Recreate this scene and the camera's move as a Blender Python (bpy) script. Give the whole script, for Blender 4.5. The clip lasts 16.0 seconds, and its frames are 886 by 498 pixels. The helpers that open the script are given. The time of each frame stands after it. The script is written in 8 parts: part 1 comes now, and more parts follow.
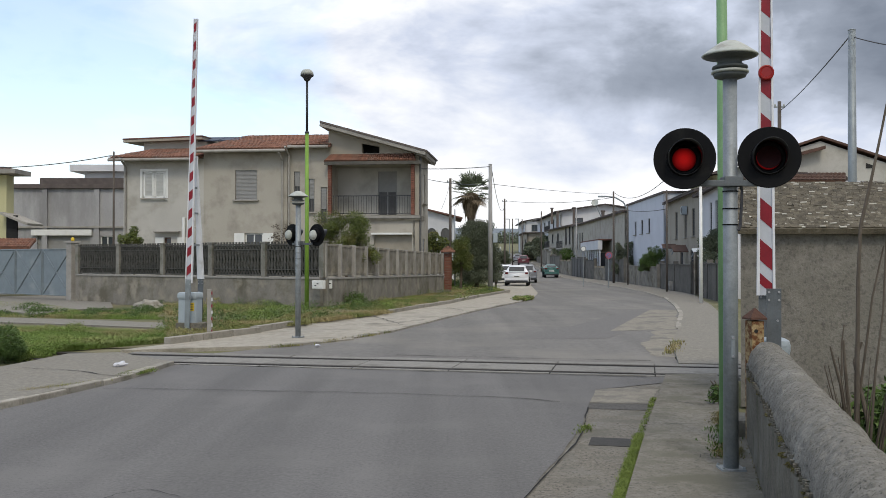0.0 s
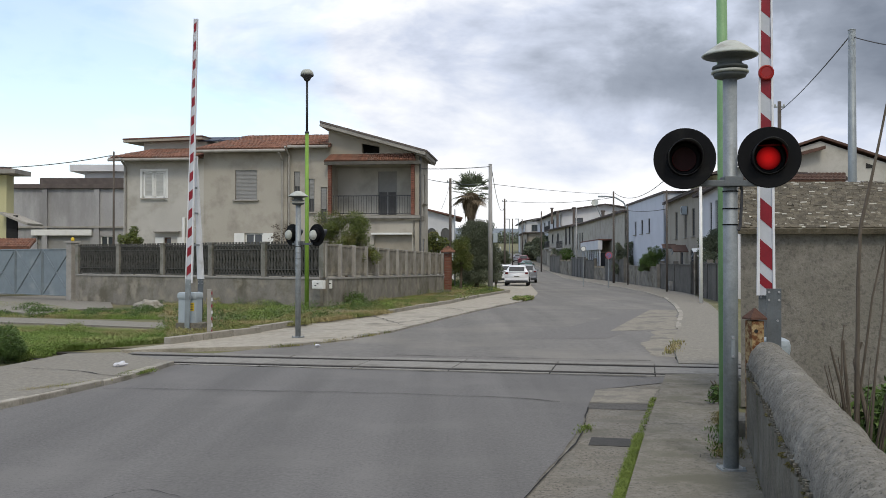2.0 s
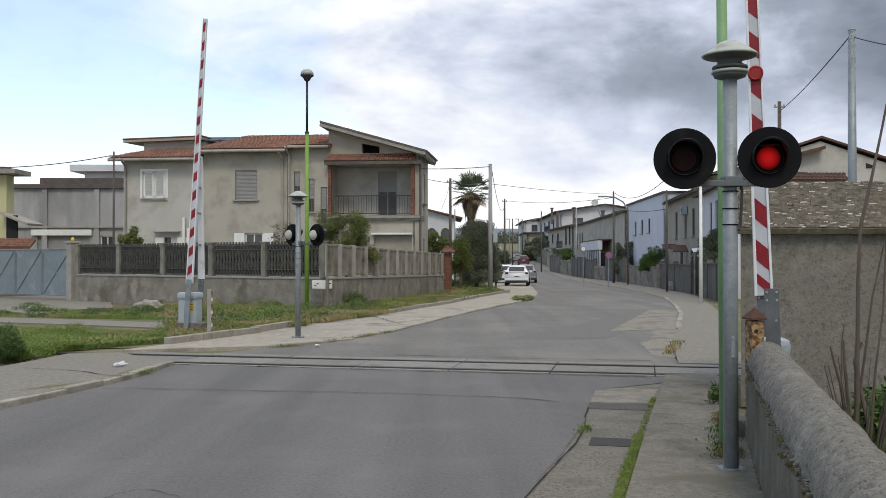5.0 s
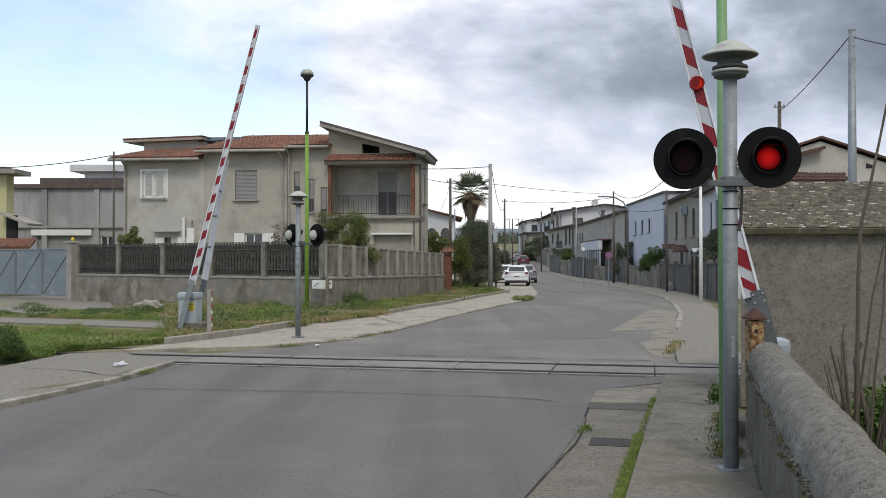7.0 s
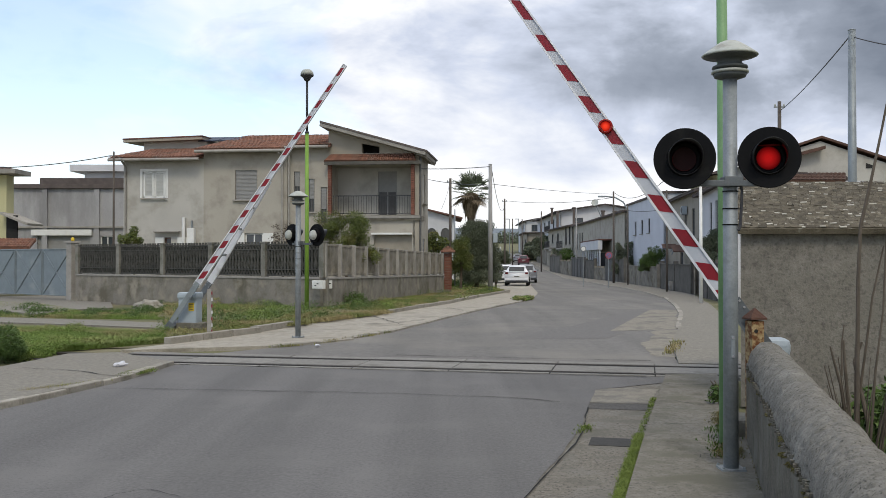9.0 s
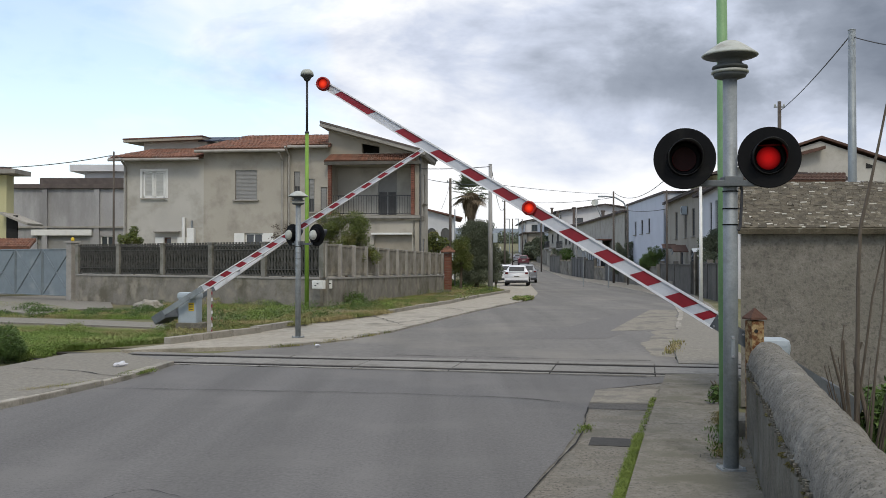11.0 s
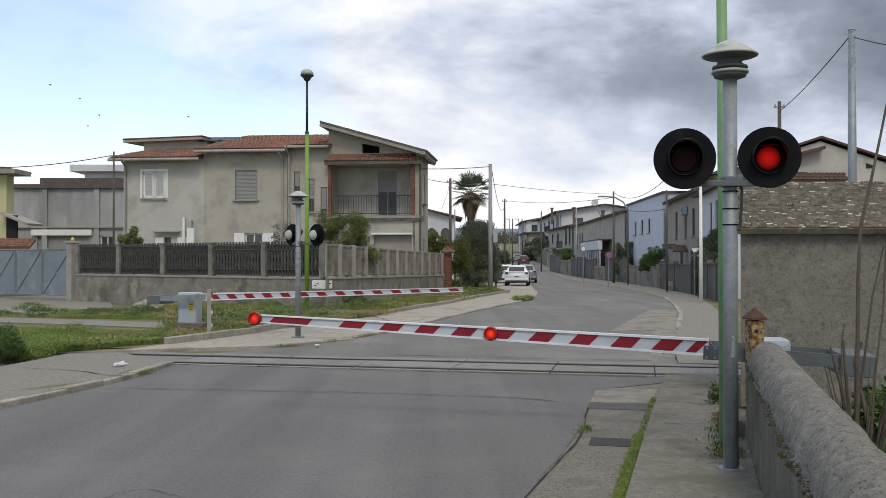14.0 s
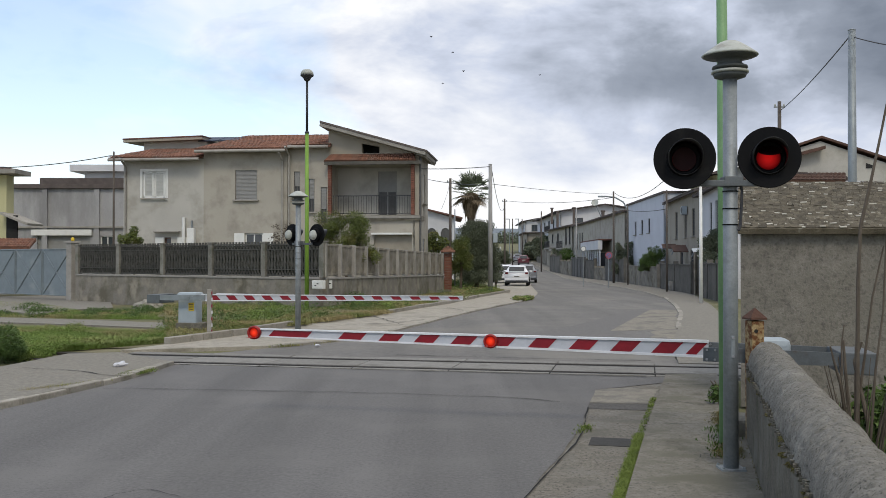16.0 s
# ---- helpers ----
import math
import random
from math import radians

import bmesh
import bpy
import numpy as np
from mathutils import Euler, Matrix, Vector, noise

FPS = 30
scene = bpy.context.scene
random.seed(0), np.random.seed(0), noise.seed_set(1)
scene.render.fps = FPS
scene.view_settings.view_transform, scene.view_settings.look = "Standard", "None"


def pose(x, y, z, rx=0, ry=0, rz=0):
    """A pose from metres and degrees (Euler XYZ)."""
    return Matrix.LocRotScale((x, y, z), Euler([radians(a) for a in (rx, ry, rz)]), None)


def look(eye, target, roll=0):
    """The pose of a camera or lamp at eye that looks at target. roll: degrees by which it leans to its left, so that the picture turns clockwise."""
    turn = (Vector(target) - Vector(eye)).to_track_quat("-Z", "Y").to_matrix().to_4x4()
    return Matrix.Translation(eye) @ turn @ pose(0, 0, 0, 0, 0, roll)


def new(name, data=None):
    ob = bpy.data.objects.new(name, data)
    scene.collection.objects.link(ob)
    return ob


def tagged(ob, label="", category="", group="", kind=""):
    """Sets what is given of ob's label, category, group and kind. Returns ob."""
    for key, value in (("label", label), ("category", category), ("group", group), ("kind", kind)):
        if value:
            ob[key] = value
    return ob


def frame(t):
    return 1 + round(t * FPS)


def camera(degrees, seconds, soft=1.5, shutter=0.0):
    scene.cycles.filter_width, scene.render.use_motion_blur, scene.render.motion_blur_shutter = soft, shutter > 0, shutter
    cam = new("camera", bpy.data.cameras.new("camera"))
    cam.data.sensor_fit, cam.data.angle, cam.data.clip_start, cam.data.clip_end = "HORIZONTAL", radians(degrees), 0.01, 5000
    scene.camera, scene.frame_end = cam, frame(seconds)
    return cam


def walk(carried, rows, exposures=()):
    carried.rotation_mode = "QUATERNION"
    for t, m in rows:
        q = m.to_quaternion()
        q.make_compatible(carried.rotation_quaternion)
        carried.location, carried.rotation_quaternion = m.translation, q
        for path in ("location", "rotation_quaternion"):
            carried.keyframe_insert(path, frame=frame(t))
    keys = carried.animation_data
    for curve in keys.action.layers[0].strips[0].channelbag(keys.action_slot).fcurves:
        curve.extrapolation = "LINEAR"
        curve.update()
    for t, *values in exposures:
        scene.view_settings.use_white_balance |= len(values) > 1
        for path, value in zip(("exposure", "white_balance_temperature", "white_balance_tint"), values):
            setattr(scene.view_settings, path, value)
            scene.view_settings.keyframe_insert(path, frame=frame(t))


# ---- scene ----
DEG = 50.0
cam = camera(DEG, 16.0, soft=0.7)
EYE = (0.0, 0.0, 1.65)
VIEW = look(EYE, (0.0, 100.0, 2.66))
walk(cam, [(0.0, VIEW), (16.0, VIEW)], exposures=((0.0, 0.02), (9.0, 0.01), (16.0, -0.06)))

# ---------------------------------------------------------------- light
SUN_UP, SUN_ROUND = radians(48), radians(174)
world = bpy.data.worlds.new("overcast_sky")
scene.world = world
world.use_nodes = True


def build_sky():
    nt = world.node_tree
    nt.nodes.clear()
    N, L = nt.nodes.new, nt.links.new
    out, bg = N("ShaderNodeOutputWorld"), N("ShaderNodeBackground")
    tc, sep = N("ShaderNodeTexCoord"), N("ShaderNodeSeparateXYZ")
    L(tc.outputs["Generated"], sep.inputs[0])

    def m(op, a, b=None, c=None, clamp=False):
        n = N("ShaderNodeMath")
        n.operation, n.use_clamp = op, clamp
        for i, v in enumerate((a, b, c)):
            if v is None:
                continue
            if isinstance(v, (int, float)):
                n.inputs[i].default_value = v
            else:
                L(v, n.inputs[i])
        return n.outputs[0]
    up = m("MAXIMUM", sep.outputs[2], 0.0)
    den = m("ADD", up, 0.22)
    flat = N("ShaderNodeCombineXYZ")
    L(m("DIVIDE", sep.outputs[0], den), flat.inputs[0])
    L(m("DIVIDE", sep.outputs[1], den), flat.inputs[1])
    heap = N("ShaderNodeMapping")
    heap.inputs["Scale"].default_value = (1.0, 1.0, 2.3)
    L(tc.outputs["Generated"], heap.inputs[0])

    def cloud(scale, detail, rough, off, warp=0.6, src=None):
        mp, nz = N("ShaderNodeMapping"), N("ShaderNodeTexNoise")
        mp.inputs["Location"].default_value = off
        L(src or flat.outputs[0], mp.inputs[0])
        nz.inputs["Scale"].default_value, nz.inputs["Detail"].default_value = scale, detail
        nz.inputs["Roughness"].default_value, nz.inputs["Distortion"].default_value = rough, warp
        L(mp.outputs[0], nz.inputs["Vector"])
        return nz.outputs[0]
    puff = heap.outputs[0]
    big, mid, fine = cloud(0.55, 2, 0.45, (1.7, 0.6, 0), 0.0), cloud(3.6, 6, 0.55, (3.1, 8.2, 0.6), 0.35, puff), cloud(11.0, 6, 0.6, (0.4, 2.2, 0), 0.3, puff)
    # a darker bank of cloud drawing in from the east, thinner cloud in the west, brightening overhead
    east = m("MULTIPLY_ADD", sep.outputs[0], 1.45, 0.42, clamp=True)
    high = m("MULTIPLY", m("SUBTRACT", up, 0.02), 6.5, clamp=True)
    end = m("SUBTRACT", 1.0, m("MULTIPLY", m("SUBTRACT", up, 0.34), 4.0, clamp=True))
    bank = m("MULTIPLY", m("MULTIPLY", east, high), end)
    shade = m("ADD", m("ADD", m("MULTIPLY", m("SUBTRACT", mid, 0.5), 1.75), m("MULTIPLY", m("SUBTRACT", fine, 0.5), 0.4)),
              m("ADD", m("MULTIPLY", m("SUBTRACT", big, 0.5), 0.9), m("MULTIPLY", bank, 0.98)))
    ramp = N("ShaderNodeValToRGB")
    low = m("MULTIPLY_ADD", m("MULTIPLY", up, 5.5, clamp=True), 0.85, 0.15)
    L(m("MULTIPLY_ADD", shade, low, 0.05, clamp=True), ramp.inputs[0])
    el = ramp.color_ramp.elements
    el[0].position, el[0].color = 0.16, (1.07, 1.08, 1.10, 1)
    el[1].position, el[1].color = 1.0, (0.22, 0.255, 0.32, 1)
    e = el.new(0.42)
    e.color = (0.66, 0.72, 0.86, 1)
    e = el.new(0.68)
    e.color = (0.36, 0.405, 0.49, 1)
    sky = N("ShaderNodeTexSky")
    sky.sky_type, sky.sun_disc = "NISHITA", False
    sky.sun_elevation, sky.sun_rotation = SUN_UP, SUN_ROUND
    blue = N("ShaderNodeMix")
    blue.data_type, blue.blend_type = "RGBA", "MULTIPLY"
    blue.inputs[0].default_value = 1.0
    L(sky.outputs[0], blue.inputs[6])
    blue.inputs[7].default_value = (0.2, 0.2, 0.2, 1)
    west = m("MULTIPLY_ADD", sep.outputs[0], -1.0, -0.10)
    gap = m("MULTIPLY", m("SUBTRACT", m("ADD", cloud(3.4, 5, 0.55, (7.7, 1.9, 0), 0.4, puff), west), 0.46), 4.0, clamp=True)
    gap = m("MULTIPLY", gap, m("MULTIPLY", m("SUBTRACT", up, 0.02), 9.0, clamp=True))
    mix = N("ShaderNodeMix")
    mix.data_type = "RGBA"
    L(m("MULTIPLY", gap, 0.75), mix.inputs[0])
    L(ramp.outputs[0], mix.inputs[6])
    L(blue.outputs[2], mix.inputs[7])
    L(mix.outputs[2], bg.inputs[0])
    L(m("MULTIPLY_ADD", m("MULTIPLY", m("SUBTRACT", up, 0.32), 2.2, clamp=True), 0.3, 1.0), bg.inputs[1])
    L(bg.outputs[0], out.inputs[0])


build_sky()
sun = new("sun", bpy.data.lights.new("sun", "SUN"))
sun.data.energy, sun.data.angle, sun.data.color = 1.2, radians(14), (1.0, 0.90, 0.72)
sun.matrix_world = look((math.sin(SUN_ROUND) * 100 * math.cos(SUN_UP), math.cos(SUN_ROUND) * 100 * math.cos(SUN_UP), 100 * math.sin(SUN_UP)), (0, 0, 0))

# ---------------------------------------------------------------- materials
MATS = {}


def mat(name, col, col2=None, rough=0.85, scale=6.0, fine=60.0, amount=0.5, bump=0.25, metal=0.0, per_object=0.0, island=0.0,
        stain=None, stain_scale=0.7, stain_at=0.58, stretch=(1, 1, 1), emit=0.0, spec=0.35, bands=0.0, pits=0.0, tint=None, pit_scale=38.0, pit_at=0.405):
    """A rough surface: colour that wanders at two scales, fine relief, and stains with soft edges."""
    if name in MATS:
        return MATS[name]
    mt = bpy.data.materials.new(name)
    mt.use_nodes = True
    MATS[name] = mt
    nt = mt.node_tree
    N, L = nt.nodes.new, nt.links.new
    bsdf = nt.nodes["Principled BSDF"]
    tc, mp = N("ShaderNodeTexCoord"), N("ShaderNodeMapping")
    L(tc.outputs["Object"], mp.inputs[0])
    mp.inputs["Scale"].default_value = stretch
    if per_object:
        info = N("ShaderNodeObjectInfo")
        shift = N("ShaderNodeVectorMath")
        shift.operation = "SCALE"
        shift.inputs[0].default_value = (37, 19, 53)
        L(info.outputs["Random"], shift.inputs["Scale"])
        L(shift.outputs[0], mp.inputs["Location"])
    n1, n2 = N("ShaderNodeTexNoise"), N("ShaderNodeTexNoise")
    for n, s, d in ((n1, scale, 5), (n2, fine, 4)):
        n.inputs["Scale"].default_value, n.inputs["Detail"].default_value, n.inputs["Roughness"].default_value = s, d, 0.6
        L(mp.outputs[0], n.inputs["Vector"])
    mixf = N("ShaderNodeMath")
    mixf.operation = "ADD"
    half = N("ShaderNodeMath")
    half.operation, half.inputs[1].default_value = "MULTIPLY", 0.6
    L(n2.outputs[0], half.inputs[0])
    L(n1.outputs[0], mixf.inputs[0])
    L(half.outputs[0], mixf.inputs[1])
    rmp = N("ShaderNodeMapRange")
    rmp.inputs["From Min"].default_value, rmp.inputs["From Max"].default_value = 0.8 - 0.24, 0.8 + 0.24
    L(mixf.outputs[0], rmp.inputs[0])
    c2 = col2 or tuple(c * (1 - amount * 0.6) for c in col)
    mx = N("ShaderNodeMix")
    mx.data_type = "RGBA"
    mx.inputs[6].default_value, mx.inputs[7].default_value = (*col, 1), (*c2, 1)
    L(rmp.outputs[0], mx.inputs[0])
    colour = mx.outputs[2]
    if stain:
        n3 = N("ShaderNodeTexNoise")
        n3.inputs["Scale"].default_value, n3.inputs["Detail"].default_value, n3.inputs["Roughness"].default_value = stain_scale, 6, 0.62
        L(mp.outputs[0], n3.inputs["Vector"])
        r3 = N("ShaderNodeMapRange")
        r3.inputs["From Min"].default_value, r3.inputs["From Max"].default_value = stain_at - 0.06, stain_at + 0.09
        L(n3.outputs[0], r3.inputs[0])
        m3 = N("ShaderNodeMix")
        m3.data_type = "RGBA"
        m3.inputs[7].default_value = (*stain, 1)
        L(colour, m3.inputs[6])
        L(r3.outputs[0], m3.inputs[0])
        colour = m3.outputs[2]
    if bands or pits:
        # long worn wheel bands along the road, and pits of lost binder between the stones
        m4, n4, n5 = N("ShaderNodeMapping"), N("ShaderNodeTexNoise"), N("ShaderNodeTexNoise")
        m4.inputs["Scale"].default_value, m4.inputs["Rotation"].default_value = (1.5, 0.07, 1.0), (0, 0, radians(-7))
        L(tc.outputs["Object"], m4.inputs[0])
        L(m4.outputs[0], n4.inputs["Vector"])
        n4.inputs["Scale"].default_value, n4.inputs["Detail"].default_value = 1.0, 3
        L(mp.outputs[0], n5.inputs["Vector"])
        n5.inputs["Scale"].default_value, n5.inputs["Detail"].default_value = pit_scale, 3
        ra, rb, mul, h4 = N("ShaderNodeMapRange"), N("ShaderNodeMapRange"), N("ShaderNodeMath"), N("ShaderNodeHueSaturation")
        ra.inputs["From Min"].default_value, ra.inputs["From Max"].default_value = 0.32, 0.68
        ra.inputs["To Min"].default_value, ra.inputs["To Max"].default_value = 1 - bands, 1 + bands
        rb.inputs["From Min"].default_value, rb.inputs["From Max"].default_value = pit_at - 0.045, pit_at + 0.045
        rb.inputs["To Min"].default_value, rb.inputs["To Max"].default_value = 1 - pits, 1.0
        mul.operation = "MULTIPLY"
        L(n4.outputs[0], ra.inputs[0])
        L(n5.outputs[0], rb.inputs[0])
        L(ra.outputs[0], mul.inputs[0])
        L(rb.outputs[0], mul.inputs[1])
        L(mul.outputs[0], h4.inputs["Value"])
        L(colour, h4.inputs["Color"])
        colour = h4.outputs[0]
    if tint:
        # a second, wider stain of moss or dirt
        n6, r6, m6 = N("ShaderNodeTexNoise"), N("ShaderNodeMapRange"), N("ShaderNodeMix")
        n6.inputs["Scale"].default_value, n6.inputs["Detail"].default_value = 2.3, 5
        L(mp.outputs[0], n6.inputs["Vector"])
        r6.inputs["From Min"].default_value, r6.inputs["From Max"].default_value = 0.50, 0.68
        L(n6.outputs[0], r6.inputs[0])
        m6.data_type = "RGBA"
        m6.inputs[7].default_value = (*tint, 1)
        L(colour, m6.inputs[6])
        L(r6.outputs[0], m6.inputs[0])
        colour = m6.outputs[2]
    if per_object or island:
        if island:
            src = N("ShaderNodeNewGeometry").outputs["Random Per Island"]
        else:
            src = info.outputs["Random"]
        rr = N("ShaderNodeMapRange")
        amt = per_object or island
        rr.inputs["To Min"].default_value, rr.inputs["To Max"].default_value = 1 - amt, 1 + amt
        L(src, rr.inputs[0])
        hs = N("ShaderNodeHueSaturation")
        L(rr.outputs[0], hs.inputs["Value"])
        L(colour, hs.inputs["Color"])
        colour = hs.outputs[0]
    L(colour, bsdf.inputs["Base Color"])
    bsdf.inputs["Roughness"].default_value, bsdf.inputs["Metallic"].default_value = rough, metal
    bsdf.inputs["Specular IOR Level"].default_value = spec
    if bump:
        bp = N("ShaderNodeBump")
        bp.inputs["Strength"].default_value, bp.inputs["Distance"].default_value = bump, 0.02
        L(mixf.outputs[0], bp.inputs["Height"])
        L(bp.outputs[0], bsdf.inputs["Normal"])
    if emit:
        bsdf.inputs["Emission Color"].default_value, bsdf.inputs["Emission Strength"].default_value = (*col, 1), emit
    return mt


def glass(name, col=(0.05, 0.06, 0.07), rough=0.06):
    if name not in MATS:
        mt = bpy.data.materials.new(name)
        mt.use_nodes = True
        b = mt.node_tree.nodes["Principled BSDF"]
        b.inputs["Base Color"].default_value, b.inputs["Roughness"].default_value = (*col, 1), rough
        b.inputs["IOR"].default_value = 1.5
        MATS[name] = mt
    return MATS[name]


ASPHALT = mat("asphalt", (0.155, 0.149, 0.143), (0.097, 0.093, 0.089), 0.92, 30, 90, stain=(0.145, 0.139, 0.132), stain_scale=0.5, stain_at=0.56, bump=0.25, bands=0.15, pits=0.16)
ASPHALT_STREET = mat("dusty_asphalt", (0.178, 0.169, 0.157), (0.115, 0.109, 0.10), 0.93, 8, 70, stain=(0.18, 0.169, 0.15), stain_scale=0.35, stain_at=0.54, bump=0.25, bands=0.12, pits=0.12)
ASPHALT_OLD = mat("asphalt_old", (0.215, 0.195, 0.16), (0.11, 0.099, 0.08), 0.94, 24, 60, stain=(0.185, 0.172, 0.148), stain_scale=2.2, stain_at=0.54, bump=0.6, pits=0.45, tint=(0.12, 0.112, 0.09))
PATCH = mat("asphalt_patch", (0.158, 0.15, 0.141), (0.112, 0.106, 0.099), 0.92, 9, 40, bump=0.12)
CRACKED = mat("crack_and_edge_shadow", (0.02, 0.019, 0.018), (0.014, 0.0135, 0.013), 0.95, 9, 40, bump=0)
JOINTGREY = mat("rough_dark_asphalt", (0.118, 0.11, 0.10), (0.065, 0.061, 0.056), 0.95, 22, 60, bump=0.6, pits=0.4)
JOINT = mat("dirty_joint", (0.055, 0.053, 0.05), (0.035, 0.034, 0.032), 0.95, 9, 40, bump=0.2)
CONCRETE = mat("concrete_pale", (0.245, 0.227, 0.19), (0.145, 0.133, 0.11), 0.92, 15, 50, stain=(0.19, 0.175, 0.15), stain_scale=0.9, stain_at=0.6, bump=0.35)
CONCRETE_SLAB = mat("concrete_slab", (0.205, 0.19, 0.157), (0.118, 0.108, 0.087), 0.92, 12, 60, per_object=0.1, stain=(0.10, 0.09, 0.066), stain_scale=2.2, stain_at=0.585, bump=0.5, pits=0.32, tint=(0.115, 0.108, 0.08))
PANELCON = mat("crossing_panel_concrete", (0.235, 0.225, 0.205), (0.165, 0.158, 0.142), 0.92, 12, 60, per_object=0.1, stain=(0.15, 0.143, 0.125), stain_scale=2.5, stain_at=0.6, bump=0.3)
WALLDARK = mat("weathered_garden_wall", (0.145, 0.135, 0.118), (0.085, 0.08, 0.07), 0.94, 1.5, 20, per_object=0.2, stain=(0.07, 0.068, 0.058), stain_scale=0.8, stain_at=0.56, bump=0.4)
SAND = mat("sandy_grit", (0.275, 0.25, 0.203), (0.175, 0.16, 0.131), 0.95, 6, 50, stain=(0.13, 0.122, 0.108), stain_scale=1.6, stain_at=0.56, bump=0.4, pits=0.3)
FARPAVE = mat("worn_pale_paving", (0.40, 0.366, 0.305), (0.25, 0.228, 0.187), 0.92, 5, 50, stain=(0.22, 0.20, 0.16), stain_scale=0.8, stain_at=0.6, bump=0.4, pits=0.2)
KERB = mat("kerb_stone", (0.35, 0.325, 0.28), (0.225, 0.208, 0.175), 0.92, 4, 40, per_object=0.12, stain=(0.15, 0.14, 0.11), stain_scale=2.5, stain_at=0.6, bump=0.5)
PLINTH = mat("plinth_concrete", (0.245, 0.225, 0.19), (0.155, 0.143, 0.12), 0.93, 1.6, 25, stain=(0.12, 0.108, 0.078), stain_scale=0.9, stain_at=0.54, bump=0.4, tint=(0.27, 0.245, 0.195))
CAST = mat("cast_concrete", (0.35, 0.332, 0.30), (0.235, 0.223, 0.2), 0.92, 3, 40, per_object=0.1, bump=0.4)
CASTGREY = mat("mossy_cast_concrete", (0.255, 0.245, 0.215), (0.16, 0.153, 0.13), 0.93, 3, 40, per_object=0.12, stain=(0.13, 0.13, 0.10), stain_scale=2.5, stain_at=0.58, bump=0.4)
# dark colour that stands for the shaded garden seen through the fence
BACKING = mat("dark_fence_backing", (0.048, 0.055, 0.043), (0.022, 0.026, 0.02), 0.95, 3.5, 16, stain=(0.085, 0.09, 0.075), stain_scale=2.5, stain_at=0.60, bump=0.3)
CASTDARK = mat("weathered_cast", (0.092, 0.09, 0.08), (0.042, 0.042, 0.037), 0.93, 6, 50, per_object=0.15, bump=0.4)
COPING = mat("rough_coping", (0.25, 0.235, 0.203), (0.118, 0.11, 0.092), 0.96, 18, 120, stain=(0.25, 0.24, 0.21), stain_scale=2.2, stain_at=0.60, bump=0.9, pits=0.6, pit_scale=85.0, pit_at=0.38)
PARAPET = mat("parapet_concrete", (0.15, 0.136, 0.108), (0.075, 0.068, 0.052), 0.95, 9, 50, stain=(0.075, 0.072, 0.045), stain_scale=3, stain_at=0.57, bump=0.7, pits=0.35, tint=(0.15, 0.14, 0.115))
SOIL = mat("soil_grass", (0.16, 0.145, 0.075), (0.085, 0.095, 0.035), 0.98, 0.6, 18, stain=(0.2, 0.17, 0.11), stain_scale=0.35, stain_at=0.57, bump=0.6)
GRASSGREEN = mat("fresh_grass", (0.165, 0.235, 0.05), (0.10, 0.16, 0.03), 0.8, 0.5, 4, island=0.3, stain=(0.27, 0.235, 0.11), stain_scale=0.55, stain_at=0.52, bump=0)
GRASS = mat("grass_blades", (0.16, 0.185, 0.045), (0.085, 0.125, 0.025), 0.75, 0.5, 4, island=0.35, stain=(0.27, 0.22, 0.10), stain_scale=0.5, stain_at=0.48, bump=0)
MOSS = mat("bright_moss", (0.165, 0.215, 0.04), (0.10, 0.14, 0.026), 0.8, 3, 20, island=0.3, bump=0)
MOSSBROWN = mat("brown_moss", (0.15, 0.125, 0.045), (0.09, 0.085, 0.03), 0.9, 6, 40, island=0.3, bump=0)
WEED = mat("weed_leaves", (0.09, 0.145, 0.032), (0.045, 0.085, 0.017), 0.6, 1.2, 9, island=0.35, bump=0)
RENDER_PALE = mat("render_pale", (0.49, 0.473, 0.43), (0.40, 0.386, 0.35), 0.93, 0.45, 30, stain=(0.345, 0.328, 0.288), stain_scale=0.8, stain_at=0.55, bump=0.25)
RENDER_BEIGE = mat("render_beige", (0.415, 0.388, 0.333), (0.345, 0.322, 0.274), 0.93, 0.45, 30, stain=(0.29, 0.268, 0.226), stain_scale=0.8, stain_at=0.55, bump=0.25)
RENDER_RAW = mat("render_raw", (0.355, 0.322, 0.265), (0.285, 0.258, 0.21), 0.94, 0.5, 30, stain=(0.225, 0.203, 0.163), stain_scale=0.4, bump=0.3)
RENDER_WHITE = mat("render_white", (0.60, 0.603, 0.613), (0.49, 0.495, 0.51), 0.9, 0.5, 30, bump=0.2)
RENDER_BLUE = mat("render_bluish", (0.58, 0.597, 0.645), (0.49, 0.505, 0.55), 0.9, 0.5, 30, bump=0.2)
RENDER_YELLOW = mat("render_yellow", (0.52, 0.49, 0.29), (0.43, 0.41, 0.23), 0.9, 0.8, 30, bump=0.2)
RENDER_GREY = mat("render_grey", (0.40, 0.395, 0.395), (0.29, 0.287, 0.287), 0.94, 0.6, 25, stain=(0.24, 0.235, 0.235), stain_scale=0.5, stain_at=0.56, bump=0.35, stretch=(1, 1, 0.35))
SHEDWALL = mat("shed_render", (0.23, 0.216, 0.188), (0.132, 0.124, 0.107), 0.95, 9, 38, stain=(0.17, 0.16, 0.135), stain_scale=0.9, stain_at=0.58, bump=0.9, pits=0.25, pit_scale=26.0)
SLATE = mat("stone_slates", (0.125, 0.107, 0.076), (0.068, 0.058, 0.041), 0.95, 7, 60, island=0.35, stain=(0.24, 0.225, 0.18), stain_scale=9, stain_at=0.63, bump=0.8)
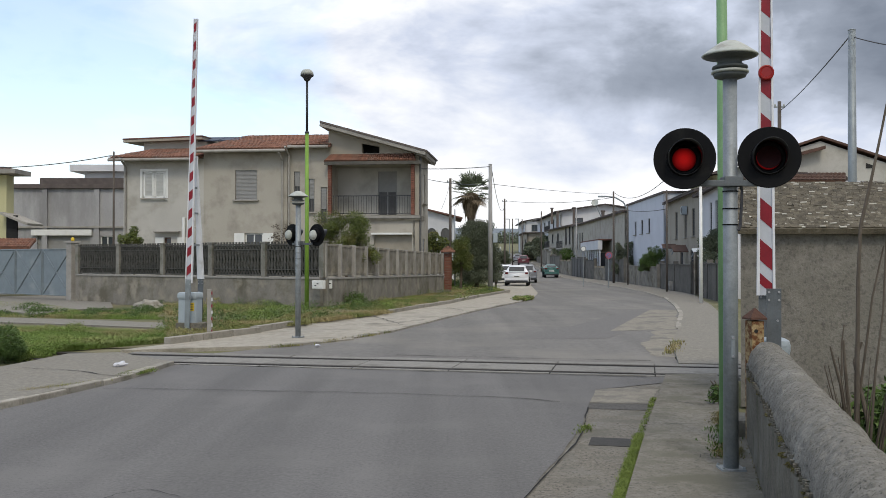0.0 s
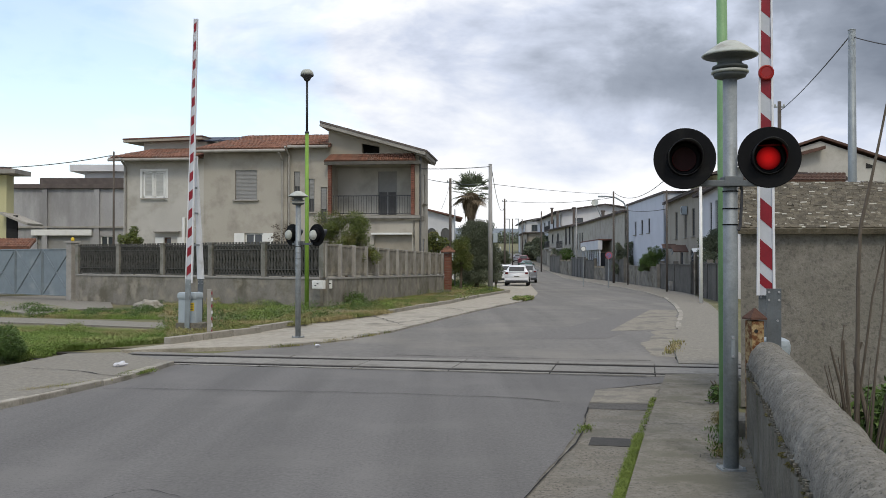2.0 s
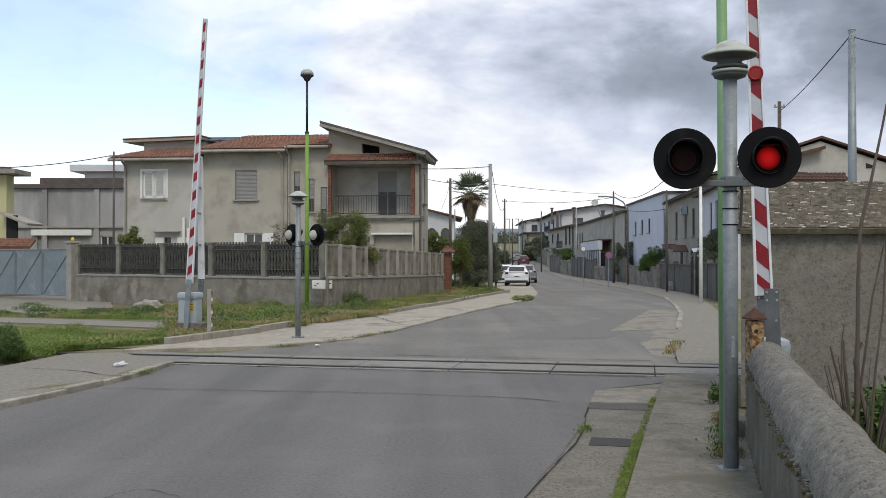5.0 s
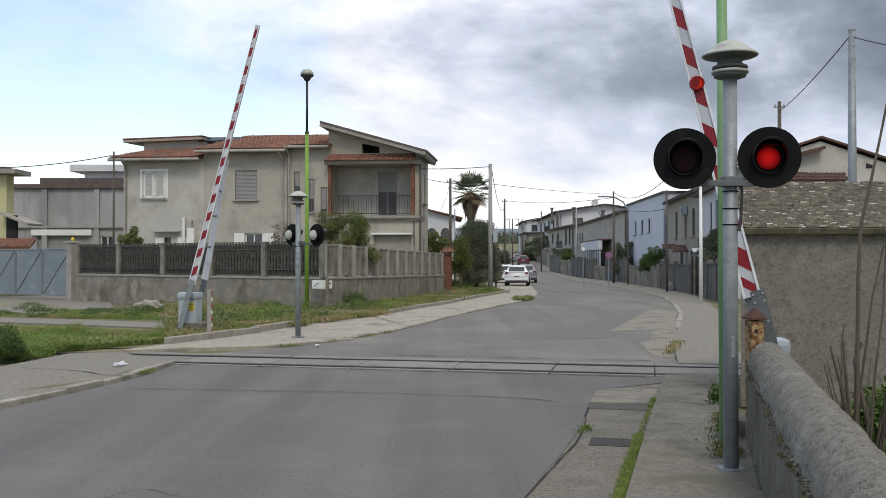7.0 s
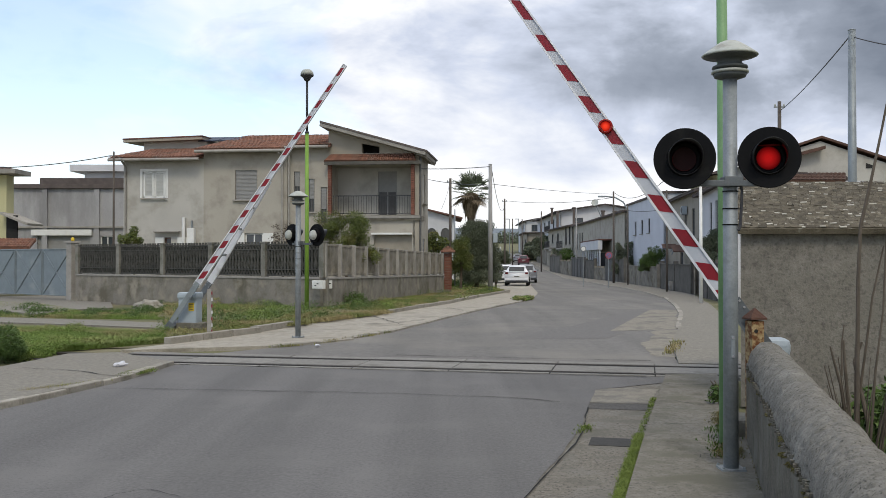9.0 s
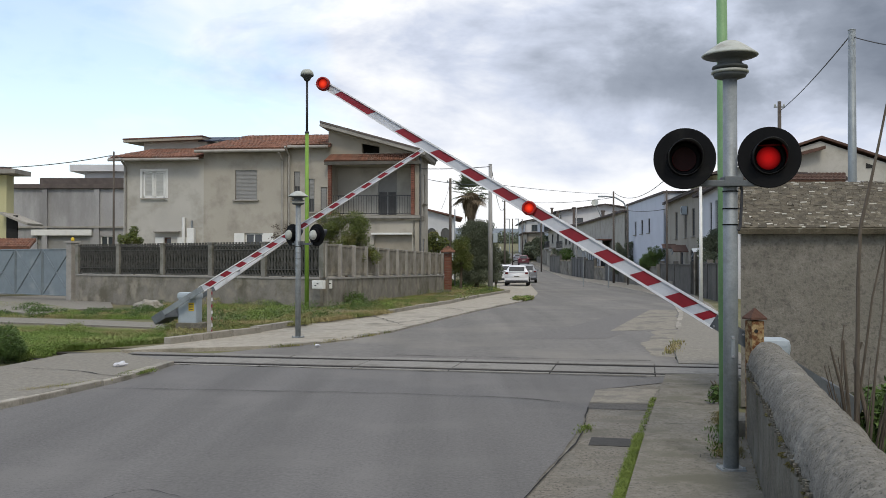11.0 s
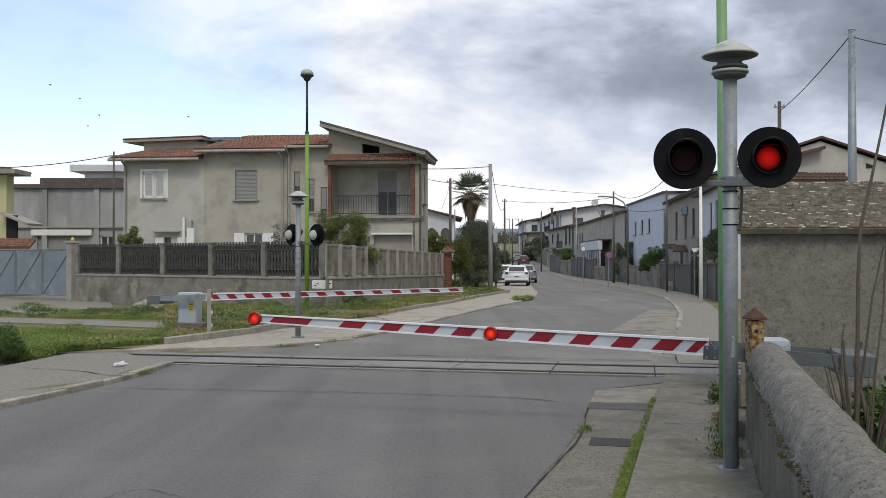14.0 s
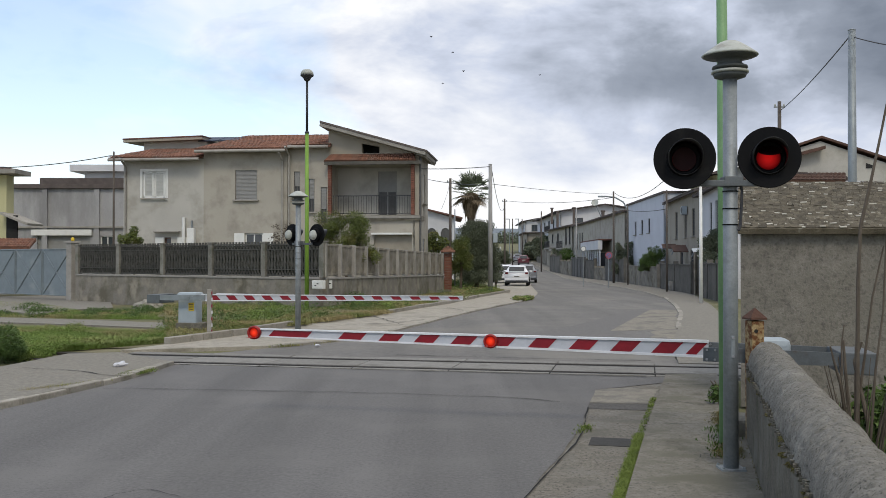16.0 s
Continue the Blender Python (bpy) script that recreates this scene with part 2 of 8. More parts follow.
SLATE_PIECE = mat("stone_slate", (0.125, 0.107, 0.076), (0.068, 0.058, 0.041), 0.95, 7, 60, per_object=0.35, stain=(0.24, 0.225, 0.18), stain_scale=9, stain_at=0.63, bump=0.8)
CHIP = mat("lichen_chips", (0.46, 0.44, 0.38), (0.34, 0.32, 0.27), 0.95, 9, 60, island=0.2, bump=0.5)
TILE = mat("clay_tiles", (0.245, 0.115, 0.075), (0.155, 0.078, 0.054), 0.9, 3, 30, island=0.18, stain=(0.15, 0.10, 0.075), stain_scale=1.1, stain_at=0.58, bump=0.3)
TILEDARK = mat("clay_tiles_dark", (0.16, 0.075, 0.055), (0.10, 0.055, 0.045), 0.9, 3, 30, island=0.25, bump=0.3)
ROOFGREY = mat("grey_brown_roof", (0.12, 0.10, 0.09), (0.075, 0.062, 0.057), 0.92, 3, 30, island=0.25, bump=0.3)
BRICK = mat("red_brick", (0.225, 0.095, 0.064), (0.15, 0.066, 0.047), 0.92, 8, 50, per_object=0.2, bump=0.4)
GALV = mat("galvanised_steel", (0.30, 0.325, 0.335), (0.20, 0.22, 0.23), 0.55, 9, 70, metal=0.35, stain=(0.17, 0.18, 0.18), stain_scale=5, stain_at=0.6, bump=0.12)
GALV_PLATE = mat("grey_steel_plate", (0.27, 0.30, 0.31), (0.19, 0.21, 0.22), 0.5, 6, 60, metal=0.3, bump=0.1)
GREENPAINT = mat("green_paint", (0.20, 0.345, 0.165), (0.14, 0.26, 0.115), 0.5, 4, 50, stain=(0.12, 0.19, 0.10), stain_scale=3, stain_at=0.62, bump=0.08)
LIMEPAINT = mat("lime_paint", (0.20, 0.34, 0.05), (0.15, 0.27, 0.04), 0.5, 4, 50, bump=0.06)
DARKPAINT = mat("dark_pole_paint", (0.04, 0.042, 0.046), (0.025, 0.026, 0.03), 0.55, 5, 50, bump=0.05)
BLACK = mat("black_paint", (0.007, 0.0072, 0.008), (0.004, 0.0042, 0.005), 0.6, 8, 60, stain=(0.016, 0.016, 0.015), stain_scale=6, stain_at=0.66, bump=0.08, spec=0.12)
BLACKGLOSS = mat("black_enamel", (0.010, 0.0102, 0.011), (0.006, 0.0062, 0.007), 0.32, 8, 60, bump=0.05, spec=0.5)
BELLPAINT = mat("bell_paint", (0.42, 0.435, 0.40), (0.32, 0.335, 0.30), 0.55, 6, 50, stain=(0.22, 0.21, 0.18), stain_scale=5, stain_at=0.64, bump=0.08)
BELLDARK = mat("bell_under", (0.10, 0.11, 0.105), (0.06, 0.065, 0.065), 0.6, 6, 50, bump=0.1)
BOOMWHITE = mat("boom_white", (0.70, 0.71, 0.73), (0.60, 0.61, 0.63), 0.4, 3, 40, stain=(0.48, 0.47, 0.46), stain_scale=3, stain_at=0.66, bump=0.05)
BOOMGREY = mat("boom_reflective_white", (0.50, 0.52, 0.56), (0.42, 0.44, 0.48), 0.4, 6, 60, bump=0.05)
BOOMRED = mat("boom_red", (0.25, 0.009, 0.02), (0.17, 0.006, 0.014), 0.4, 4, 40, bump=0.05)
STEELDARK = mat("dark_grey_steel", (0.135, 0.15, 0.16), (0.09, 0.10, 0.108), 0.55, 6, 60, metal=0.2, stain=(0.10, 0.085, 0.07), stain_scale=5, stain_at=0.64, bump=0.12)
REDPLASTIC = mat("red_plastic", (0.30, 0.012, 0.01), (0.22, 0.008, 0.008), 0.3, 5, 40, bump=0.0)
# look of the unlit lens, carried by the added flap
REDDARK = mat("unlit_lens_red", (0.030, 0.006, 0.007), (0.018, 0.004, 0.005), 0.5, 20, 60, bump=0.0, spec=0.12)


def glow(name, reach, heart, rim, power):
    """A lit lens: brightest in its heart, which lies at the object's origin."""
    mt = bpy.data.materials.new(name)
    mt.use_nodes = True
    nt = mt.node_tree
    b = nt.nodes["Principled BSDF"]
    tc, ln, rp = nt.nodes.new("ShaderNodeTexCoord"), nt.nodes.new("ShaderNodeVectorMath"), nt.nodes.new("ShaderNodeValToRGB")
    ln.operation = "LENGTH"
    nt.links.new(tc.outputs["Object"], ln.inputs[0])
    mr = nt.nodes.new("ShaderNodeMapRange")
    mr.inputs["From Max"].default_value = reach
    nt.links.new(ln.outputs["Value"], mr.inputs[0])
    nt.links.new(mr.outputs[0], rp.inputs[0])
    rp.color_ramp.elements[0].color, rp.color_ramp.elements[1].color = (*heart, 1), (*rim, 1)
    rp.color_ramp.elements[0].position = 0.25
    nt.links.new(rp.outputs[0], b.inputs["Emission Color"])
    b.inputs["Base Color"].default_value = (0.08, 0.003, 0.003, 1)
    b.inputs["Emission Strength"].default_value, b.inputs["Roughness"].default_value = power, 0.6
    b.inputs["Specular IOR Level"].default_value = 0.1
    return mt


REDGLOW = glow("red_glow", 0.085, (0.75, 0.012, 0.012), (0.10, 0.002, 0.003), 0.52)
REDGLOW_DIM = glow("red_glow_dim", 0.085, (0.75, 0.012, 0.012), (0.08, 0.002, 0.003), 0.36)
REDGLOW_BOOM = glow("red_glow_boom", 0.05, (1.0, 0.05, 0.015), (0.3, 0.006, 0.004), 0.9)
BOXGREY = mat("machine_grey", (0.36, 0.41, 0.445), (0.30, 0.345, 0.375), 0.5, 3, 40, stain=(0.24, 0.265, 0.275), stain_scale=2.5, stain_at=0.63, bump=0.08)
YELLOW = mat("yellow_sign", (0.68, 0.47, 0.03), (0.55, 0.38, 0.03), 0.5, 8, 50, bump=0.0)
RUST = mat("rusty_cream", (0.42, 0.33, 0.18), (0.26, 0.17, 0.075), 0.85, 12, 50, stain=(0.13, 0.05, 0.018), stain_scale=20, stain_at=0.48, bump=0.5)
RUSTCAP = mat("rusty_cap", (0.11, 0.055, 0.038), (0.065, 0.033, 0.024), 0.9, 15, 60, bump=0.4)
RAIL = mat("rail_steel", (0.05, 0.043, 0.038), (0.028, 0.025, 0.022), 0.7, 8, 60, metal=0.0, bump=0.2)
# groove dirt, blackened so that the colour holds the groove's shade too
DARKGAP = mat("flangeway_dirt_and_shade", (0.014, 0.013, 0.012), (0.009, 0.009, 0.008), 0.95, 8, 60, bump=0.3)
WOODDARK = mat("dark_shutter", (0.10, 0.10, 0.098), (0.07, 0.07, 0.068), 0.7, 5, 50, bump=0.1)
SHUTTERGREY = mat("grey_roller_shutter", (0.30, 0.30, 0.29), (0.23, 0.23, 0.225), 0.7, 3, 40, bump=0.1)
WHITEPAINT = mat("white_paint", (0.74, 0.74, 0.71), (0.64, 0.64, 0.61), 0.6, 4, 50, bump=0.08)
BROWNWOOD = mat("brown_wood", (0.11, 0.058, 0.04), (0.066, 0.036, 0.027), 0.7, 4, 40, bump=0.15, stretch=(1, 1, 0.2))
POLEWOOD = mat("weathered_wood_pole", (0.12, 0.10, 0.085), (0.07, 0.06, 0.05), 0.85, 6, 50, bump=0.3, stretch=(1, 1, 0.1))
POLECONC = mat("concrete_pole", (0.36, 0.358, 0.35), (0.27, 0.268, 0.262), 0.9, 3, 40, bump=0.2)
CABLE = mat("cable_black", (0.05, 0.05, 0.055), (0.035, 0.035, 0.04), 0.7, 10, 60, bump=0)
GATEBLUE = mat("pale_blue_gate", (0.19, 0.228, 0.25), (0.15, 0.18, 0.198), 0.55, 2, 40, stain=(0.235, 0.265, 0.275), stain_scale=1.2, stain_at=0.60, bump=0.08)
BARK = mat("bark", (0.14, 0.11, 0.085), (0.075, 0.06, 0.045), 0.95, 8, 50, bump=0.7, stretch=(1, 1, 0.3))
TWIG = mat("dry_stems", (0.13, 0.108, 0.084), (0.066, 0.054, 0.042), 0.9, 10, 50, bump=0.4, stretch=(1, 1, 0.3))
LEAF_CITRUS = mat("citrus_leaves", (0.13, 0.155, 0.035), (0.07, 0.095, 0.02), 0.5, 1.2, 9, island=0.4, stain=(0.15, 0.13, 0.035), stain_scale=1.5, stain_at=0.58, bump=0)
LEAF_OLIVE = mat("dark_leaves", (0.12, 0.14, 0.09), (0.082, 0.097, 0.06), 0.65, 0.8, 9, island=0.25, bump=0)
LEAF_PALM = mat("palm_leaves", (0.155, 0.18, 0.115), (0.10, 0.118, 0.072), 0.55, 1.2, 9, island=0.3, bump=0)
PALMDRY = mat("dry_palm_skirt", (0.20, 0.155, 0.10), (0.11, 0.085, 0.055), 0.9, 5, 40, island=0.3, bump=0.4)
# the blue haze of distance is mixed into this base colour
HILL = mat("far_hills_haze_painted", (0.185, 0.21, 0.235), (0.145, 0.172, 0.195), 0.98, 0.004, 0.03, bump=0)
CARWHITE = mat("car_white", (0.72, 0.73, 0.75), (0.66, 0.67, 0.69), 0.25, 2, 30, bump=0)
CARGREEN = mat("car_green", (0.055, 0.145, 0.13), (0.045, 0.12, 0.108), 0.3, 2, 30, bump=0)
CARRED = mat("car_red", (0.14, 0.04, 0.052), (0.11, 0.03, 0.042), 0.3, 2, 30, bump=0)
CARGREY = mat("car_grey", (0.23, 0.24, 0.26), (0.19, 0.2, 0.215), 0.3, 2, 30, bump=0)
TYRE = mat("tyre_rubber", (0.02, 0.02, 0.021), (0.013, 0.013, 0.014), 0.9, 15, 60, bump=0.2)
RIM = mat("wheel_rim", (0.4, 0.4, 0.41), (0.3, 0.3, 0.31), 0.35, 5, 40, metal=0.7, bump=0)
LENSRED = mat("tail_lens", (0.12, 0.012, 0.014), (0.08, 0.008, 0.01), 0.2, 8, 40, bump=0)
LITTER = mat("white_litter", (0.62, 0.63, 0.66), (0.5, 0.5, 0.54), 0.7, 9, 50, bump=0.3)
SIGNBLUE = mat("sign_blue", (0.15, 0.16, 0.32), (0.12, 0.13, 0.27), 0.5, 5, 40, bump=0)
SIGNRED = mat("sign_red", (0.36, 0.10, 0.12), (0.30, 0.08, 0.10), 0.5, 5, 40, bump=0)
# near-black that paints the shade of rooms and openings onto plain sheets
SHADEBLACK = mat("painted_shade_black", (0.025, 0.024, 0.023), (0.017, 0.017, 0.016), 0.9, 3, 30, bump=0)
SOLAR = mat("solar_panel", (0.02, 0.028, 0.05), (0.014, 0.02, 0.04), 0.5, 4, 40, bump=0)
PANE = glass("window_glass")
CARGLASS = glass("car_glass", (0.012, 0.014, 0.017), 0.25)


# ---------------------------------------------------------------- mesh tools
def mesh_ob(name, bm, material, smooth=False):
    me = bpy.data.meshes.new(name)
    bm.normal_update()
    bm.to_mesh(me)
    bm.free()
    me.materials.append(material)
    if smooth:
        me.polygons.foreach_set("use_smooth", [True] * len(me.polygons))
    return new(name, me)


def part(name, bm, material, parent, label="", smooth=False):
    ob = mesh_ob(name, bm, material, smooth)
    ob.parent = parent
    if label:
        ob["label"] = label
    return ob


def share(name, me, parent, m):
    """One more object on a mesh that is there already."""
    ob = new(name, me)
    ob.parent, ob.matrix_basis = parent, m
    return ob


def thing(name, m, label, category, group="", kind=""):
    ob = new(name)
    ob.empty_display_size = 0.2
    ob.matrix_basis = m
    return tagged(ob, label, category, group, kind)


def box(bm, c, s, rz=0.0, bevel=0.0, m=None):
    M = Matrix.Translation(c) @ Matrix.Rotation(radians(rz), 4, "Z") @ Matrix.Diagonal((*s, 1))
    if m is not None:
        M = m @ M
    geo = bmesh.ops.create_cube(bm, size=1.0, matrix=M)
    if bevel:
        es = list({e for v in geo["verts"] for e in v.link_edges})
        bmesh.ops.bevel(bm, geom=es, offset=bevel, segments=2, affect="EDGES", profile=0.6)
    return bm


def rod(bm, a, b, r0, r1=None, n=12, cap=True):
    a, b = Vector(a), Vector(b)
    r1 = r0 if r1 is None else r1
    q = (b - a).to_track_quat("Z", "Y").to_matrix().to_4x4()
    M = Matrix.Translation((a + b) / 2) @ q
    bmesh.ops.create_cone(bm, cap_ends=cap, segments=n, radius1=r0, radius2=r1, depth=(b - a).length, matrix=M)
    return bm


def lathe(bm, prof, n=28, m=Matrix(), cap=True):
    rings = []
    for r, z in prof:
        rings.append([bm.verts.new(m @ Vector((r * math.cos(2 * math.pi * i / n), r * math.sin(2 * math.pi * i / n), z))) for i in range(n)])
    for a, b in zip(rings, rings[1:]):
        for i in range(n):
            bm.faces.new((a[i], a[(i + 1) % n], b[(i + 1) % n], b[i]))
    if cap:
        bm.faces.new(list(reversed(rings[0])))
        bm.faces.new(rings[-1])
    return bm


def prism(bm, poly, z0, z1, m=Matrix()):
    """A flat outline (x, y) drawn up from z0 to z1."""
    lo = [bm.verts.new(m @ Vector((x, y, z0))) for x, y in poly]
    hi = [bm.verts.new(m @ Vector((x, y, z1))) for x, y in poly]
    n = len(poly)
    bm.faces.new(lo)
    bm.faces.new(hi)
    for i in range(n):
        bm.faces.new((lo[i], lo[(i + 1) % n], hi[(i + 1) % n], hi[i]))
    bmesh.ops.recalc_face_normals(bm, faces=bm.faces[:])
    return bm


def B():
    return bmesh.new()


def wall_holes(bm, length, height, thick, holes, m=Matrix(), z0=0.0):
    """A wall along x from 0 to length, its outer face on y = 0, with openings (x0, x1, z0, z1) right through."""
    xs = sorted({0.0, length, *[h[0] for h in holes], *[h[1] for h in holes]})
    zs = sorted({z0, height, *[h[2] for h in holes], *[h[3] for h in holes]})
    nx, nz = len(xs) - 1, len(zs) - 1

    def free(i, k):
        if not (0 <= i < nx and 0 <= k < nz):
            return False
        cx, cz = (xs[i] + xs[i + 1]) / 2, (zs[k] + zs[k + 1]) / 2
        return not any(h[0] < cx < h[1] and h[2] < cz < h[3] for h in holes)
    made = {}

    def v(i, k, y):
        if (i, k, y) not in made:
            made[i, k, y] = bm.verts.new(m @ Vector((xs[i], y, zs[k])))
        return made[i, k, y]
    for i in range(nx):
        for k in range(nz):
            if not free(i, k):
                continue
            bm.faces.new((v(i, k, 0.0), v(i + 1, k, 0.0), v(i + 1, k + 1, 0.0), v(i, k + 1, 0.0)))
            bm.faces.new((v(i, k + 1, thick), v(i + 1, k + 1, thick), v(i + 1, k, thick), v(i, k, thick)))
            for di, dk, a, b in ((-1, 0, (i, k + 1), (i, k)), (1, 0, (i + 1, k), (i + 1, k + 1)), (0, -1, (i, k), (i + 1, k)), (0, 1, (i + 1, k + 1), (i, k + 1))):
                if not free(i + di, k + dk):
                    bm.faces.new((v(*b, 0.0), v(*a, 0.0), v(*a, thick), v(*b, thick)))
    return bm


def slat_sheet(w, h, n, m, y=0.045, x0=0.03):
    """A roller shutter: one sheet folded into slats."""
    bm = B()
    prev = None
    for q in range(n):
        for z, d in ((h * q / n, 0.016), (h * (q + 0.12) / n, 0.0), (h * (q + 0.9) / n, 0.0)):
            row = [bm.verts.new(m @ Vector((x, y + d, z))) for x in (x0, w - x0)]
            if prev:
                bm.faces.new((prev[0], prev[1], row[1], row[0]))
            prev = row
    return bm


PROFILE = ((0, 0.0), (30, 0.0), (70, -0.34), (95, -0.34), (120, 0.0), (150, 0.6), (170, 1.1), (230, 3.3), (400, 8.0), (9000, 8.0))


def gz(y):
    """The lie of the land along the street."""
    for (a, za), (b, zb) in zip(PROFILE, PROFILE[1:]):
        if y <= b:
            return za + (zb - za) * max(0.0, (y - a)) / (b - a)
    return PROFILE[-1][1]


def strip(bm, left, right, z, sub=6, wobble=0.0, skirt=0.0, ragged=0.0):
    """A surface between two edges (lists of as many places on plan), lying z over the land."""
    rows = []
    for (l0, l1), (r0, r1) in zip(zip(left, left[1:]), zip(right, right[1:])):
        for k in range(sub):
            t = k / sub
            rows.append((Vector(l0).lerp(Vector(l1), t), Vector(r0).lerp(Vector(r1), t)))
    rows.append((Vector(left[-1]), Vector(right[-1])))
    if ragged:
        for a, b in rows:
            d = (b - a).normalized()
            b += d * ragged * (noise.noise((b.x * 1.3, b.y * 1.3, 4.4)) + 0.35 * noise.noise((b.x * 5, b.y * 5, 1.2)))
    grid = []
    for i, (a, b) in enumerate(rows):
        line = []
        for k in range(7):
            p = a.lerp(b, k / 6)
            dz = wobble * noise.noise((p.x * 0.9, p.y * 0.9, 3.1)) if 0 < k < 6 else wobble * 0.4 * noise.noise((p.x, p.y, 7.7))
            line.append(bm.verts.new((p.x, p.y, gz(p.y) + z + dz)))
        if skirt:
            line = [bm.verts.new((a.x, a.y, gz(a.y) + z - skirt))] + line + [bm.verts.new((b.x, b.y, gz(b.y) + z - skirt))]
        grid.append(line)
    for a, b in zip(grid, grid[1:]):
        for k in range(len(a) - 1):
            bm.faces.new((a[k], a[k + 1], b[k + 1], b[k]))
    if skirt:
        bm.faces.new(grid[0])
        bm.faces.new(grid[-1])
    bmesh.ops.recalc_face_normals(bm, faces=bm.faces[:])
    if bm.faces and sum(f.normal.z for f in bm.faces) < 0:
        bmesh.ops.reverse_faces(bm, faces=bm.faces[:])
    return bm


def along(pts, step):
    """Places and headings every step metres along a line on plan."""
    out, rest = [], 0.0
    for a, b in zip(pts, pts[1:]):
        a, b = Vector(a), Vector(b)
        d, L = (b - a).normalized(), (b - a).length
        s = rest
        while s < L:
            p = a + d * s
            out.append((p.x, p.y, math.degrees(math.atan2(d.y, d.x))))
            s += step
        rest = s - L
    return out


def blades(name, area, count, tall, wide, material, label, category, base_z=0.0, seed=1, patch=0.35, lean=0.5, tuft=0.07):
    """Grass or weeds: thin blades in tufts, thick in some patches and thin in others; area yields a place on plan."""
    rnd = random.Random(seed)
    vs, fs = [], []
    made = tries = 0
    while made < count and tries < count * 6:
        tries += 1
        x, y = area(rnd)
        if noise.noise((x * patch, y * patch, seed * 1.7)) + 0.35 * noise.noise((x * 1.7, y * 1.7, 5.0)) < rnd.uniform(-0.35, 0.3):
            continue
        made += 1
        z = gz(y) + base_z
        for _ in range(5):
            a, h = rnd.uniform(0, 6.283), tall * rnd.uniform(0.35, 1.15)
            bx, by = x + rnd.uniform(-tuft, tuft), y + rnd.uniform(-tuft, tuft)
            dx, dy = math.cos(a), math.sin(a)
            w = wide * rnd.uniform(0.6, 1.3)
            ox, oy = -dy * w, dx * w
            lx, ly = dx * h * lean, dy * h * lean
            i = len(vs)
            vs += [(bx - ox, by - oy, z), (bx + ox, by + oy, z), (bx + ox * 0.8 + lx * 0.4, by + oy * 0.8 + ly * 0.4, z + h * 0.6),
                   (bx - ox * 0.8 + lx * 0.4, by - oy * 0.8 + ly * 0.4, z + h * 0.6), (bx + lx, by + ly, z + h)]
            fs += [(i, i + 1, i + 2, i + 3), (i + 3, i + 2, i + 4)]
    me = bpy.data.meshes.new(name)
    me.from_pydata(vs, [], fs)
    me.materials.append(material)
    return tagged(new(name, me), label, category, kind="stuff")


def between(lo, hi):
    """An area between two edges on plan, for blades()."""
    def pick(rnd):
        k = rnd.randrange(len(lo) - 1)
        t, s = rnd.random(), rnd.random()
        a, b = Vector(lo[k]).lerp(Vector(lo[k + 1]), t), Vector(hi[k]).lerp(Vector(hi[k + 1]), t)
        p = a.lerp(b, s)
        return p.x, p.y
    return pick


def edge_area(pts, spread):
    def pick(rnd):
        k = rnd.randrange(len(pts) - 1)
        p = Vector(pts[k]).lerp(Vector(pts[k + 1]), rnd.random())
        return p.x + rnd.gauss(0, spread), p.y + rnd.gauss(0, spread)
    return pick


def leaves(bm_name, centres, count, size, material, parent, seed=1, squash=0.85, droop=0.0):
    """A crown of many small leaves on clumps (x, y, z, radius), denser towards the skin."""
    rnd = random.Random(seed)
    vs, fs = [], []
    weights = [c[3] ** 2 for c in centres]
    for _ in range(count):
        cx, cy, cz, r = rnd.choices(centres, weights)[0]
        d = Vector((rnd.gauss(0, 1), rnd.gauss(0, 1), rnd.gauss(0, 1))).normalized() * r * rnd.uniform(0.25, 1.0) ** 0.5 * rnd.uniform(0.75, 1.12)
        p = Vector((cx + d.x, cy + d.y, cz + d.z * squash - droop * rnd.random()))
        u = Vector((rnd.gauss(0, 1), rnd.gauss(0, 1), rnd.gauss(0, 0.7))).normalized()
        w = u.cross(Vector((rnd.gauss(0, 1), rnd.gauss(0, 1), rnd.gauss(0, 1)))).normalized()
        s = size * rnd.uniform(0.6, 1.4)
        i = len(vs)
        vs += [tuple(p - u * s), tuple(p + w * s * 0.42), tuple(p + u * s), tuple(p - w * s * 0.42)]
        fs.append((i, i + 1, i + 2, i + 3))
    me = bpy.data.meshes.new(bm_name)
    me.from_pydata(vs, [], fs)
    me.materials.append(material)
    ob = new(bm_name, me)
    ob.parent = parent
    return ob


# ---------------------------------------------------------------- ground
def build_ground():
    bm = B()
    ys = [-60, -20, 0, 5, 10, 15, 20, 25, 30, 40, 50, 60, 70, 82, 95, 120, 150, 170, 200, 230, 300, 400, 1200, 4500]
    xs = [-4000, -600, -120, -60, -30, -20, -12, -6, 0, 6, 12, 20, 30, 60, 120, 600, 4000]
    grid = [[bm.verts.new((x, y, gz(y) - 0.03)) for x in xs] for y in ys]
    for a, b in zip(grid, grid[1:]):
        for k in range(len(xs) - 1):
            bm.faces.new((a[k], a[k + 1], b[k + 1], b[k]))
    tagged(mesh_ob("ground", bm, SOIL), "bare earth and rough grass reaching to the horizon", "ground", kind="structure")


build_ground()

# the near side of the crossing
ROAD_L = [(-9.5, -3.0), (-6.9, 5.0), (-4.97, 9.92), (-4.62, 11.29), (-4.29, 12.92), (-4.20, 14.62)]
ROAD_R = [(-1.6, -3.0), (-0.3, 4.0), (0.55, 6.56), (0.93, 7.79), (1.35, 9.26), (1.91, 11.97)]
